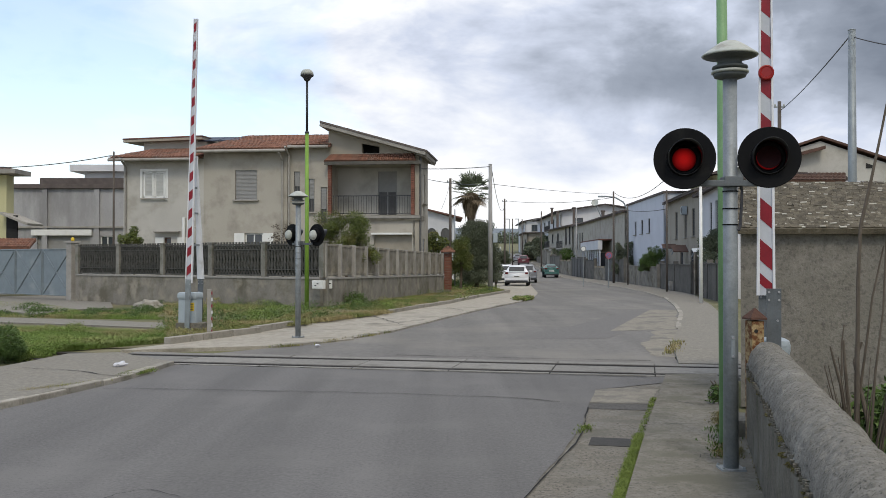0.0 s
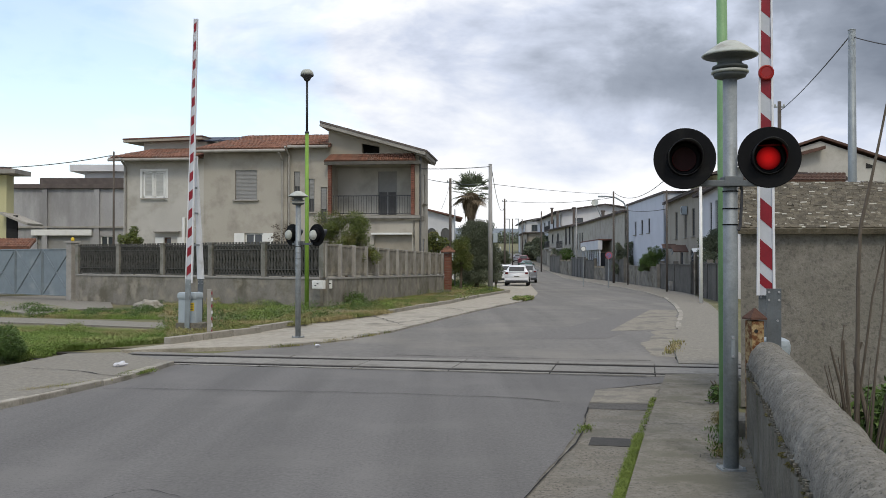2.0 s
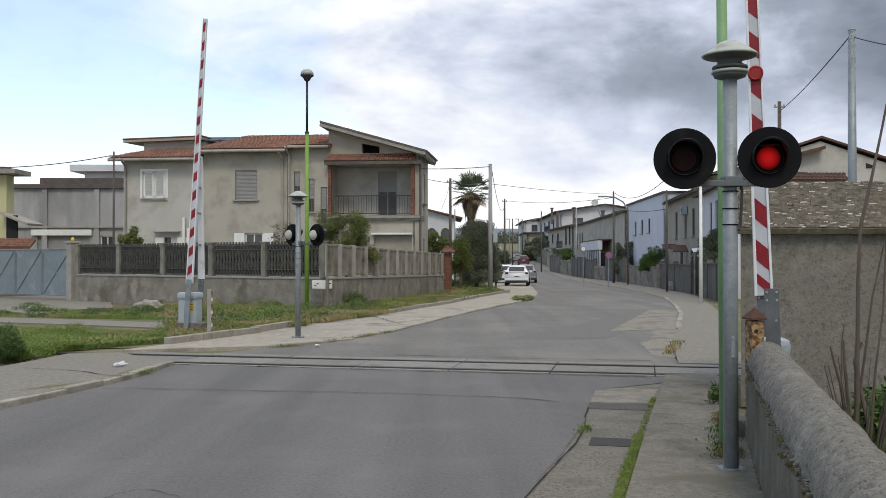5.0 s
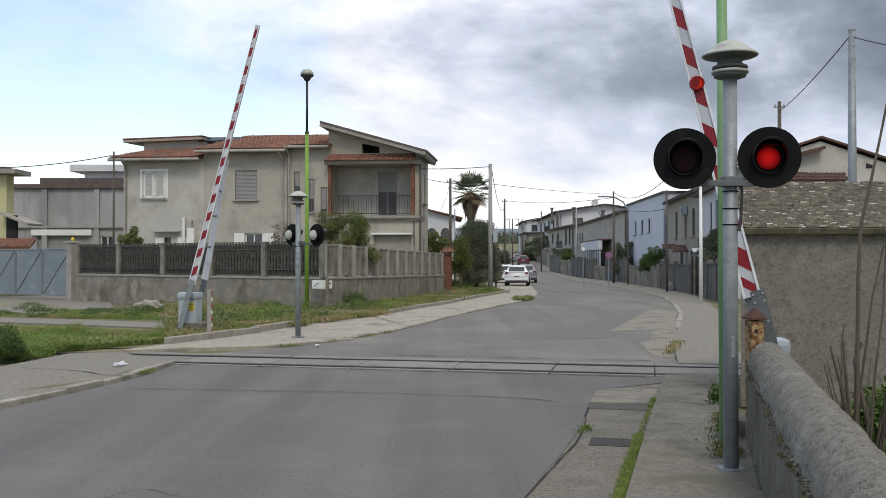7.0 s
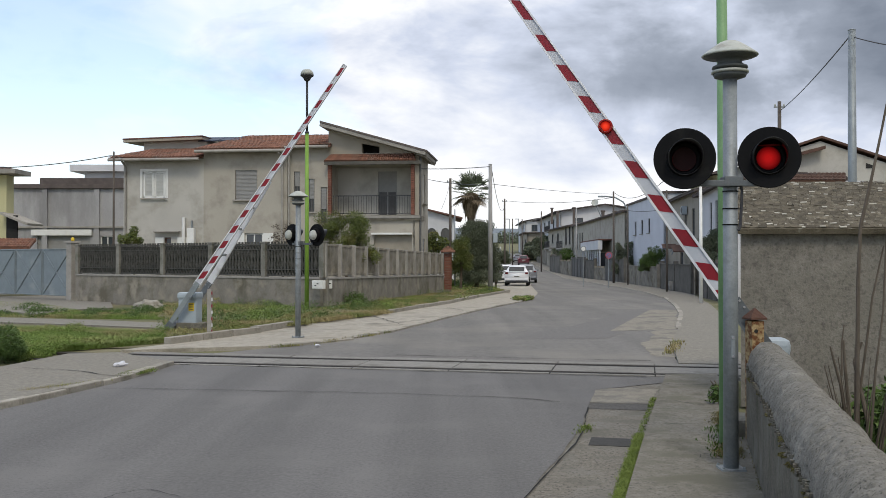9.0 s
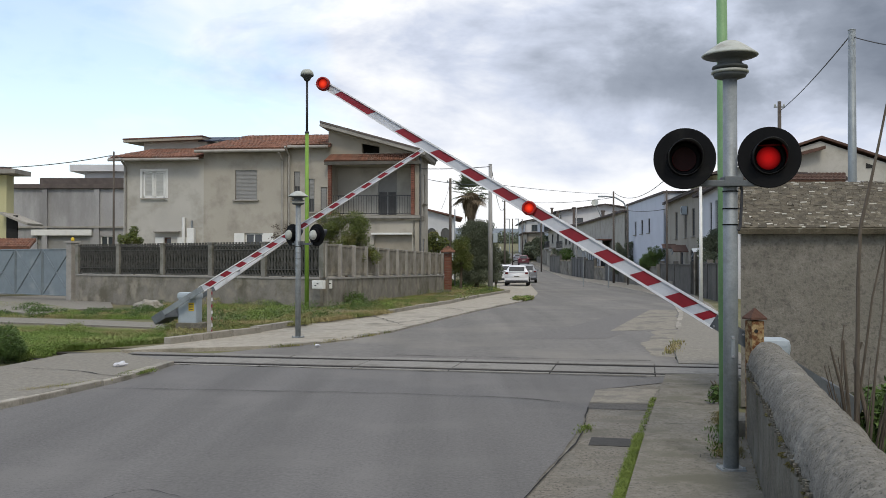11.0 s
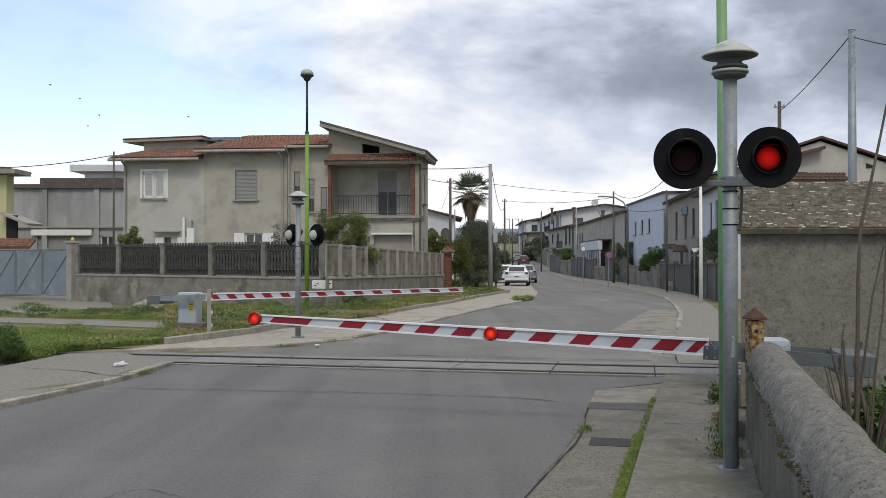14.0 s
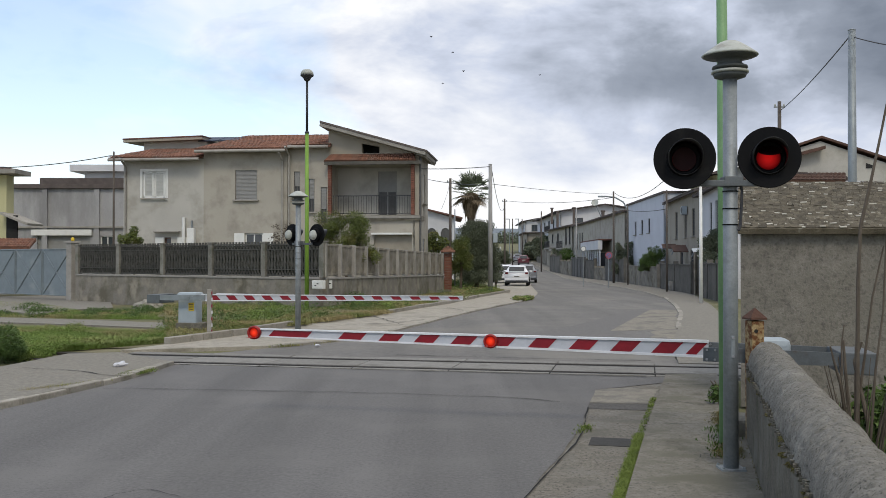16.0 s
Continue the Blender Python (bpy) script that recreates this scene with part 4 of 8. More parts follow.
def build_rusty_post():
    x, y = 2.72, 8.3
    th = thing("rusty_post", pose(x, y, 0, 0, 0, 12), "square steel post with flaking cream paint and a rusty pointed cap", "post")
    part("shaft", box(B(), (0, 0, 0.55), (0.118, 0.118, 1.12), bevel=0.008), RUST, th)
    bm = lathe(B(), [(0.108, 1.12), (0.108, 1.135), (0.005, 1.22)], 4, Matrix.Rotation(radians(45), 4, "Z"))
    part("cap", bm, RUSTCAP, th, "rusty brown pyramid cap")
    # the shaft is solid; a black disc paints the dark of the hole
    part("hole", rod(B(), (-0.02, -0.0605, 1.02), (-0.02, -0.058, 1.02), 0.018, n=12), SHADEBLACK, th, "black disc painted as the dark of a rusted hole")


build_rusty_post()

# ---------------------------------------------------------------- crossing signals
HEADS = {}


def signal(m, label, key, sink=0.0):
    th = thing("crossing_signal", m, label, "railway signal", "level crossing signals")
    part("pole", rod(B(), (0, 0, sink), (0, 0, 3.0), 0.056, 0.052, 20), GALV, th, "galvanised steel pole", True)
    bm = box(B(), (0, 0, sink + 0.016), (0.18, 0.18, 0.022), bevel=0.004)
    part("base_plate", bm, GALV, th)
    me = None
    for sx in (-1, 1):
        for sy in (-1, 1):
            mm = pose(sx * 0.076, sy * 0.072, sink + 0.026)
            if me is None:
                me = part("bolt", rod(B(), (0, 0, 0), (0, 0, 0.016), 0.01, n=6), GALV_PLATE, th)
                me.matrix_basis = mm
            else:
                share("bolt", me.data, th, mm)
    bm = lathe(B(), [(0.203, 3.112), (0.208, 3.118), (0.198, 3.130), (0.13, 3.180), (0.075, 3.215), (0.05, 3.226), (0.0, 3.228)], 36)
    bell = part("bell_dish", bm, BELLPAINT, th, "pale grey mushroom-shaped bell cover", True)
    bm = lathe(B(), [(0.02, 3.110), (0.195, 3.111), (0.19, 3.106), (0.11, 3.092), (0.088, 3.075), (0.092, 3.052), (0.128, 3.036), (0.132, 3.022), (0.05, 3.012)], 36)
    part("bell_neck", bm, BELLDARK, bell, "dark waisted bell body", True)
    bm = lathe(B(), [(0.10, 3.004), (0.132, 3.004), (0.138, 2.998), (0.136, 2.984), (0.10, 2.980)], 36)
    part("bell_gong", bm, BELLPAINT, bell, "pale lower gong ring", True)
    bm = lathe(B(), [(0.05, 2.984), (0.126, 2.981), (0.115, 2.955), (0.07, 2.940), (0.05, 2.938)], 36)
    part("gong_underside", bm, BELLDARK, bell, "dark underside of the gong", True)
    part("inspection_cover", box(B(), (-0.0, -0.054, 0.93), (0.028, 0.012, 0.17), bevel=0.005), GALV_PLATE, th, "narrow inspection cover with two screws")
    for z in (0.86, 1.0):
        part("screw", rod(B(), (0, -0.07, z), (0, -0.056, z), 0.010, n=8), RIM, th)
    # cross bracket
    bm = box(B(), (-0.05, -0.075, 2.150), (0.50, 0.045, 0.045), bevel=0.006)
    box(bm, (0, -0.03, 2.165), (0.14, 0.14, 0.075), bevel=0.008)
    part("bracket", bm, STEELDARK, th, "grey steel cross bracket")
    for z in (2.09, 1.96, 1.84):
        part("clamp", lathe(B(), [(0.056, z), (0.059, z), (0.059, z + 0.009), (0.056, z + 0.009)], 20), BLACK, th)
    bm = B()
    pts = [(0.06, -0.05, 2.15), (0.075, -0.045, 2.1), (0.07, -0.04, 1.95), (0.062, -0.045, 1.84), (0.045, -0.058, 1.80)]
    for a, b in zip(pts, pts[1:]):
        rod(bm, a, b, 0.011, n=8)
    part("cable", bm, CABLE, th, "black cable strapped to the pole")
    HEADS[key] = []
    for x, z, yaw in ((-0.375, 2.328, -10.0), (0.250, 2.338, -13.0)):
        Mh = pose(x, -0.13, z, 90, 0, yaw)
        # local z of the head looks out to the road
        bm = lathe(B(), [(0.09, -0.095), (0.136, -0.095), (0.136, -0.012), (0.222, -0.012), (0.226, -0.004), (0.226, 0.006), (0.222, 0.010), (0.13, 0.004), (0.13, -0.10)], 48, Mh, False)
        bmesh.ops.recalc_face_normals(bm, faces=bm.faces[:])
        head = part("lamp_head", bm, BLACK, th, "round black target board with a hooded red lamp")
        # hood: a tube cut slanting, longest on top
        bm = B()
        n = 40
        rings = []
        for r, t0 in ((0.128, 0.0), (0.122, 0.0)):
            lo = [bm.verts.new(Mh @ Vector((r * math.sin(2 * math.pi * i / n), -r * math.cos(2 * math.pi * i / n), -0.02))) for i in range(n)]
            hi = [bm.verts.new(Mh @ Vector((r * math.sin(2 * math.pi * i / n) * 0.97, -r * math.cos(2 * math.pi * i / n) * 0.97, 0.035 + 0.10 * (1 - math.cos(2 * math.pi * i / n))))) for i in range(n)]
            rings.append((lo, hi))
        for i in range(n):
            j = (i + 1) % n
            bm.faces.new((rings[0][0][i], rings[0][0][j], rings[0][1][j], rings[0][1][i]))
            bm.faces.new((rings[1][0][j], rings[1][0][i], rings[1][1][i], rings[1][1][j]))
            bm.faces.new((rings[0][1][i], rings[0][1][j], rings[1][1][j], rings[1][1][i]))
        part("visor", bm, BLACKGLOSS, head, "slanting black hood", True)
        bm = lathe(B(), [(0.118, -0.03), (0.12, -0.02), (0.088, -0.035), (0.086, -0.06), (0.118, -0.06)], 40, Mh, False)
        part("lens_ring", bm, BLACK, head, "", True)
        bm = lathe(B(), [(0.0, -0.078), (0.088, -0.078), (0.088, -0.072), (0.06, -0.066), (0.0, -0.062)], 32, pose(0, 0, 0.066))
        part("lamp", bm, REDGLOW if x > 0 else REDGLOW_DIM, head, "glowing red signal lamp", True).matrix_basis = Mh @ pose(0, 0, -0.066)
        # added flap in the unlit lens colour; swinging aside, it makes the lamp flash
        bm = lathe(B(), [(0.0, -0.001), (0.0865, -0.001), (0.0865, 0.001), (0.0, 0.001)], 32, pose(0, -0.0865, 0))
        vane = part("added_lamp_flap", bm, REDDARK, head, "added dark red flap that hides the lit lamp between flashes")
        vane_rest = Mh @ pose(0, 0.0865, -0.036)
        vane.matrix_basis = vane_rest
        HEADS[key].append((vane, vane_rest))
        # pale lamp housing at the back
        bm = lathe(B(), [(0.0, -0.175), (0.05, -0.165), (0.09, -0.13), (0.102, -0.1), (0.102, -0.09)], 28, Mh, False)
        part("lamp_housing", bm, BELLPAINT, head, "pale grey domed lamp housing", True)
    return th


SIG_NEAR = signal(pose(2.16, 7.14, 0.06, 0, 0, 0), "galvanised level crossing signal with bell and two red lamps", "near")
SIG_FAR = signal(pose(-2.95, 19.35, 0.04 - 0.24, 0, 0, 150), "level crossing signal seen from behind, on the far pavement", "far", 0.24)


def lamp_post(m, label, lower, z_mid, top, r, upper):
    th = thing("lamp_post", m, label, "lamp post", "lamp posts at the crossing")
    part("lower_pole", rod(B(), (0, 0, 0), (0, 0, z_mid), r, r * 0.8, 20), lower, th, "", True)
    part("upper_pole", rod(B(), (0, 0, z_mid - 0.05), (0, 0, top), r * 0.55, r * 0.5, 16), upper, th, "", True)
    part("collar", lathe(B(), [(r * 0.5, z_mid - 0.03), (r * 1.0, z_mid - 0.02), (r * 1.0, z_mid + 0.02), (r * 0.55, z_mid + 0.05)], 18), upper, th)
    bm = lathe(B(), [(r * 0.5, top - 0.04), (0.09, top), (0.12, top + 0.07), (0.20, top + 0.13), (0.20, top + 0.15)], 24)
    lamp = part("lantern", bm, DARKPAINT, th, "dark lantern body", True)
    bm = lathe(B(), [(0.20, top + 0.152), (0.185, top + 0.24), (0.12, top + 0.31), (0.0, top + 0.34)], 24)
    part("dome", bm, BELLPAINT, lamp, "pale rounded lamp cover", True)
    return th


lamp_post(pose(-4.10, 28.6, 0.08), "tall thin lamp post, lime green below and black above", LIMEPAINT, 5.36, 6.95, 0.068, DARKPAINT)
lamp_post(pose(2.42, 8.15, 0.05, 0, -0.35, 0), "green painted lamp post behind the crossing signal", GREENPAINT, 5.2, 7.0, 0.052, DARKPAINT)


# ---------------------------------------------------------------- the barriers
def barrier(m, label, tip, red, lamp_at, brace, h0, h1, root, cab_x, cab_w=0.40, cw=-0.80, cab_z=0.0):
    """A half barrier: local x points along the lowered boom, the boom turns about local y at the pivot height."""
    th = thing("level_crossing_barrier", m, label, "barrier", "level crossing barriers")
    part("plinth", box(B(), (0.0, 0.26, 0.06), (0.62, 0.5, 0.30), bevel=0.02), CONCRETE_SLAB, th, "concrete footing")
    bm = box(B(), (cab_x, 0.28, 0.52 + cab_z), (cab_w, 0.30, 0.66), bevel=0.025)
    cab = part("cabinet", bm, BOXGREY, th, "pale grey steel drive cabinet")
    bm = box(B(), (cab_x, 0.28, 0.855 + cab_z), (cab_w + 0.04, 0.36, 0.15), bevel=0.05)
    part("cabinet_lid", bm, BOXGREY, cab, "rounded pale lid")
    part("warning_plate", box(B(), (cab_x + 0.1, 0.126, 0.62 + cab_z), (0.13, 0.006, 0.18), bevel=0.002), YELLOW, cab, "yellow warning plate")
    for i in range(4):
        part("text_bar", box(B(), (cab_x + 0.1, 0.1215, 0.67 + cab_z - i * 0.035), (0.09, 0.003, 0.012)), DARKPAINT, cab)
    # boom
    bm = B()
    hinge = rod(B(), (0, -0.06, 0), (0, 0.58, 0), 0.045, n=18)
    boom_pivot = part("boom", hinge, GALV_PLATE, th, "red and white striped boom arm on its hinge")
    bm = B()

    def hh(r):
        return (h0 + (h1 - h0) * (r - root) / (tip - root)) / 2
    # web and the two flanges, tapering
    for y0, y1, cut, nm, mt in ((-0.012, 0.012, 0.0, "web", BOOMGREY), (-0.03, 0.03, 0.72, "flange", BOOMWHITE)):
        for side in ((0,) if cut == 0 else (-1, 1)):
            b2 = B()
            vs = []
            for r in (root, tip):
                k = hh(r)
                lo, hi = (-k * 0.98, k * 0.98) if side == 0 else ((k * cut, k) if side > 0 else (-k, -k * cut))
                vs.append([b2.verts.new((r, y, z)) for y, z in ((y0, lo), (y1, lo), (y1, hi), (y0, hi))])
            for i in range(4):
                b2.faces.new((vs[0][i], vs[0][(i + 1) % 4], vs[1][(i + 1) % 4], vs[1][i]))
            b2.faces.new(vs[0])
            b2.faces.new(vs[1])
            bmesh.ops.recalc_face_normals(b2, faces=b2.faces[:])
            part(nm, b2, mt, boom_pivot, "white aluminium edge" if side else "reflective white web")
    for c, ln in red:
        k = hh(c) * (0.69 if c < tip - 0.7 else 0.95)
        sl = k * 0.9
        b2 = B()
        prism(b2, [(c - ln / 2 + sl, -k), (c + ln / 2 + sl, -k), (c + ln / 2 - sl, k), (c - ln / 2 - sl, k)], -0.016, 0.016, Matrix.Rotation(radians(90), 4, "X"))
        part("red_stripe", b2, BOOMRED, boom_pivot)
    # arms that carry the boom, and the counterweight
    for y in (-0.035, 0.55):
        b2 = B()
        prism(b2, [(cw - 0.05, -0.05), (-0.3, -0.06), (root + 0.08, -0.062), (root + 0.08, 0.062), (-0.3, 0.06), (cw - 0.05, 0.05)], y - 0.012, y + 0.012, Matrix.Rotation(radians(90), 4, "X") @ Matrix.Diagonal((1, 1, -1, 1)))
        part("side_arm", b2, STEELDARK if brace == 0 or y > 0 else GALV_PLATE, boom_pivot, "grey bolted steel side arm")
        for bx, bz in ((root - 0.02, 0.042), (root - 0.02, -0.042), (root + 0.05, 0.042), (root + 0.05, -0.042), (root - 0.2, 0.03)):
            part("bolt", rod(B(), (bx, y - 0.022, bz), (bx, y + 0.022, bz), 0.011, n=6), RIM, boom_pivot)
    part("counterweight", box(B(), (cw, 0.27, -0.03), (0.30, 0.66, 0.19), bevel=0.012), STEELDARK, boom_pivot, "heavy steel counterweight")
    if brace:
        b2 = B()
        vs = []
        for r, y, k, w in ((root + 0.08, 0.55, 0.075, 0.025), (brace, 0.16, 0.035, 0.018)):
            vs.append([b2.verts.new((r, y + dy, z)) for dy, z in ((-w, -k), (w, -k), (w, k), (-w, k))])
        for i in range(4):
            b2.faces.new((vs[0][i], vs[0][(i + 1) % 4], vs[1][(i + 1) % 4], vs[1][i]))
        b2.faces.new(vs[0])
        b2.faces.new(vs[1])
        bmesh.ops.recalc_face_normals(b2, faces=b2.faces[:])
        part("brace_arm", b2, BOOMWHITE, boom_pivot, "white tapering brace arm")
        for t in (0.3, 0.55, 0.75, 0.98):
            r, y = root + (brace - root) * t, 0.55 + (0.16 - 0.55) * t
            part("strut", box(B(), (r, y / 2, 0), (0.04, y, 0.03)), GALV_PLATE, boom_pivot)
    vanes = []
    for r, dz in lamp_at:
        mm = pose(r, 0.035, dz, -90, 0, 0)
        b2 = lathe(B(), [(0.0, -0.03), (0.07, -0.03), (0.072, 0.0), (0.068, 0.03), (0.05, 0.032), (0.05, 0.0), (0.0, 0.0)], 28, mm)
        bmesh.ops.recalc_face_normals(b2, faces=b2.faces[:])
        part("lamp_body", b2, REDPLASTIC, boom_pivot, "round red lamp on the boom", True)
        b2 = lathe(B(), [(0.0, 0.003), (0.049, 0.003), (0.049, 0.006), (0.03, 0.012), (0.0, 0.014)], 24, pose(0, 0, -0.012))
        part("lamp", b2, REDGLOW_BOOM, boom_pivot, "glowing red boom lamp", True).matrix_basis = mm @ pose(0, 0, 0.012)
        # added flap that covers the glowing lamp until it comes on
        b2 = lathe(B(), [(0.0, -0.001), (0.048, -0.001), (0.048, 0.001), (0.0, 0.001)], 24, pose(0, -0.048, 0))
        v = part("added_lamp_flap", b2, REDPLASTIC, boom_pivot, "added red flap that hides the lit boom lamp")
        rest = mm @ pose(0, 0.048, 0.034)
        v.matrix_basis = rest
        vanes.append((v, rest))
    return th, boom_pivot, vanes


PIV_R, PIV_L = (3.02, 8.89, 0.786), (-5.45, 20.36, 0.815)
RED_R = [(0.90, .2), (1.29, .2), (1.69, .2), (2.09, .2), (2.49, .2), (2.87, .2), (3.25, .2), (3.62, .2), (4.03, .24), (4.70, .42), (0.63, .10)]
RED_L = [(0.60 + 0.40 * i, 0.19) for i in range(14)]
BAR_R, BOOM_R, VANES_R = barrier(pose(PIV_R[0], PIV_R[1], 0, 0, 0, 168.05), "level crossing barrier with red and white boom behind the parapet", 5.05, RED_R, [(2.60, 0.0), (5.09, 0.0)], 0, 0.165, 0.085, 0.52, -0.01, 0.26, -0.69)
BAR_L, BOOM_L, VANES_L = barrier(pose(PIV_L[0], PIV_L[1], 0.06, 0, 0, -11.95), "level crossing barrier with red and white boom on the grass verge", 5.98, RED_L, [], 3.05, 0.155, 0.085, 0.31, -0.10, 0.42, -0.80, -0.07)


def rest_post():
    th = thing("marker_post", pose(-4.74, 19.3, 0.05), "short concrete marker post with red and white edge", "post")
    part("shaft", box(B(), (0, 0, 0.49), (0.085, 0.085, 0.98), bevel=0.01), CAST, th)
    for i in range(7):
        part("stripe", box(B(), (0.046, -0.0, 0.12 + i * 0.13), (0.02, 0.06, 0.065)), BOOMWHITE if i % 2 else BOOMRED, th)


rest_post()


# ---------------------------------------------------------------- the shed behind the barrier
def build_shed():
    y0, x0, x1 = 10.6, 3.32, 11.5
    ez = 1.95
    S = Matrix(((1, 0.33, 0, -0.33 * y0), (0, 1, 0, 0), (0, 0, 1, 0), (0, 0, 0, 1)))
    th = thing("shed", pose(0, 0, 0), "low rendered shed with a stone slate roof beside the crossing", "shed")
    part("wall", box(B(), ((x0 + x1) / 2, y0 + 0.15, ez / 2), (x1 - x0, 0.3, ez), m=S), SHEDWALL, th, "rough grey-brown rendered wall")
    part("wall", box(B(), (x0 + 0.15, y0 + 1.2, ez / 2), (0.3, 1.8, ez), m=S), SHEDWALL, th)
    part("wall", box(B(), ((x0 + x1) / 2, y0 + 2.25, ez / 2 + 0.25), (x1 - x0, 0.3, ez + 0.5), m=S), SHEDWALL, th)
    rz, ry = 2.58, 12.15
    sl = math.atan2(rz - ez, ry - (y0 - 0.12))
    ln = math.hypot(rz - ez, ry - (y0 - 0.12))
    M = S @ Matrix.Translation((0, y0 - 0.12, ez)) @ Matrix.Rotation(sl, 4, "X")
    roof = part("roof", box(B(), ((x0 + x1) / 2, ln / 2, 0.0), (x1 - x0 + 0.1, ln, 0.06), m=M), SLATE, th, "mossy grey slate roof")
    rnd = random.Random(8)
    rest, chips = B(), B()
    widths = (0.04, 0.055, 0.07, 0.09)
    meshes = {}
    rows, made = 32, 0
    for j in range(rows):
        x = x0 - 0.05 + rnd.uniform(0, 0.06)
        while x < 8.8:
            w = rnd.choice(widths)
            t = ln * j / rows
            T = M @ pose(x + w / 2, t + 0.05, 0.036 + rnd.uniform(0, 0.012), 5 + rnd.uniform(-3, 3), rnd.uniform(-3, 3), rnd.uniform(-6, 6))
            if x < 4.8 and made < 300 and j < 14:
                made += 1
                if w not in meshes:
                    o = part("slate", box(B(), (0, 0, 0), (w - 0.005, 0.064, 0.010)), SLATE_PIECE, roof)
                    meshes[w] = o.data
                else:
                    o = share("slate", meshes[w], roof, Matrix())
                o.matrix_basis = Matrix.LocRotScale(T.translation, T.to_quaternion(), None)
            else:
                box(rest, (0, 0, 0), (w - 0.005, 0.064, 0.010), m=T)
            if rnd.random() < 0.085:
                box(chips, (rnd.uniform(-.02, .02), -0.03, 0.009), (rnd.uniform(0.02, 0.085), rnd.uniform(0.014, 0.03), 0.008), rnd.uniform(-12, 12), m=T)
            x += w
    tagged(part("slate_layer", rest, SLATE, roof), kind="stuff")
    tagged(part("lichen_crust", chips, CHIP, roof, "pale lichened slate edges"), kind="stuff")


build_shed()


def dry_shrub():
    th = thing("dry_shrub", pose(3.16, 7.3, 0), "bare dry shrub with cut stems behind the parapet", "shrub")
    rnd = random.Random(3)

    def stem(pts, r):
        bm = B()
        for i, (a, b) in enumerate(zip(pts, pts[1:])):
            rod(bm, a, b, r * (1 - 0.7 * i / len(pts)), r * (1 - 0.7 * (i + 1) / len(pts)), 8)
        part("stem", bm, TWIG, th)
    stem([(-0.02, 0, 0), (0.02, 0, 0.5), (0.02, 0.0, 0.85), (0.03, 0.0, 1.5), (0.05, 0.0, 1.9), (0.14, 0.02, 2.25), (0.22, 0.03, 2.6), (0.3, 0.03, 3.0)], 0.021)
    stem([(0.0, 0.05, 0.2), (0.10, 0.05, 0.9), (0.16, 0.05, 1.35), (0.25, 0.05, 1.75)], 0.013)
    stem([(0.1, 0, 0), (0.16, 0, 0.8), (0.22, 0, 1.25), (0.27, 0.02, 2.1)], 0.012)
    stem([(-0.05, 0, 0.3), (-0.12, -0.03, 0.68), (-0.17, -0.03, 0.86), (-0.2, -0.03, 0.98)], 0.015)
    stem([(-0.03, 0, 0.3), (-0.06, 0.03, 0.8), (-0.07, 0.04, 1.02)], 0.017)
    stem([(-0.1, 0.0, 0.75), (-0.1, 0.0, 1.0), (-0.08, 0.0, 1.14)], 0.009)
    stem([(0.2, 0.0, 0.2), (0.3, 0.0, 0.9), (0.28, 0.0, 1.3)], 0.018)
    stem([(0.1, 0.0, 0.4), (0.04, 0.1, 0.85), (0.1, 0.1, 1.0)], 0.018)
    for i in range(24):
        a = rnd.uniform(0, 6.28)
        h = rnd.uniform(0.5, 0.95)
        stem([(0.05 + 0.1 * math.cos(a), 0.1 * math.sin(a), 0.0), (0.06 + 0.2 * math.cos(a), 0.18 * math.sin(a), h * 0.6), (0.08 + 0.3 * math.cos(a), 0.25 * math.sin(a), h)], rnd.uniform(0.003, 0.008))


dry_shrub()


# ---------------------------------------------------------------- garden fence round the corner house
FC = Vector((-3.72, 29.5))
FL = Vector((-14.15, 36.9))
FE = FC + Vector((0.2, 1.0)).normalized() * 18.5


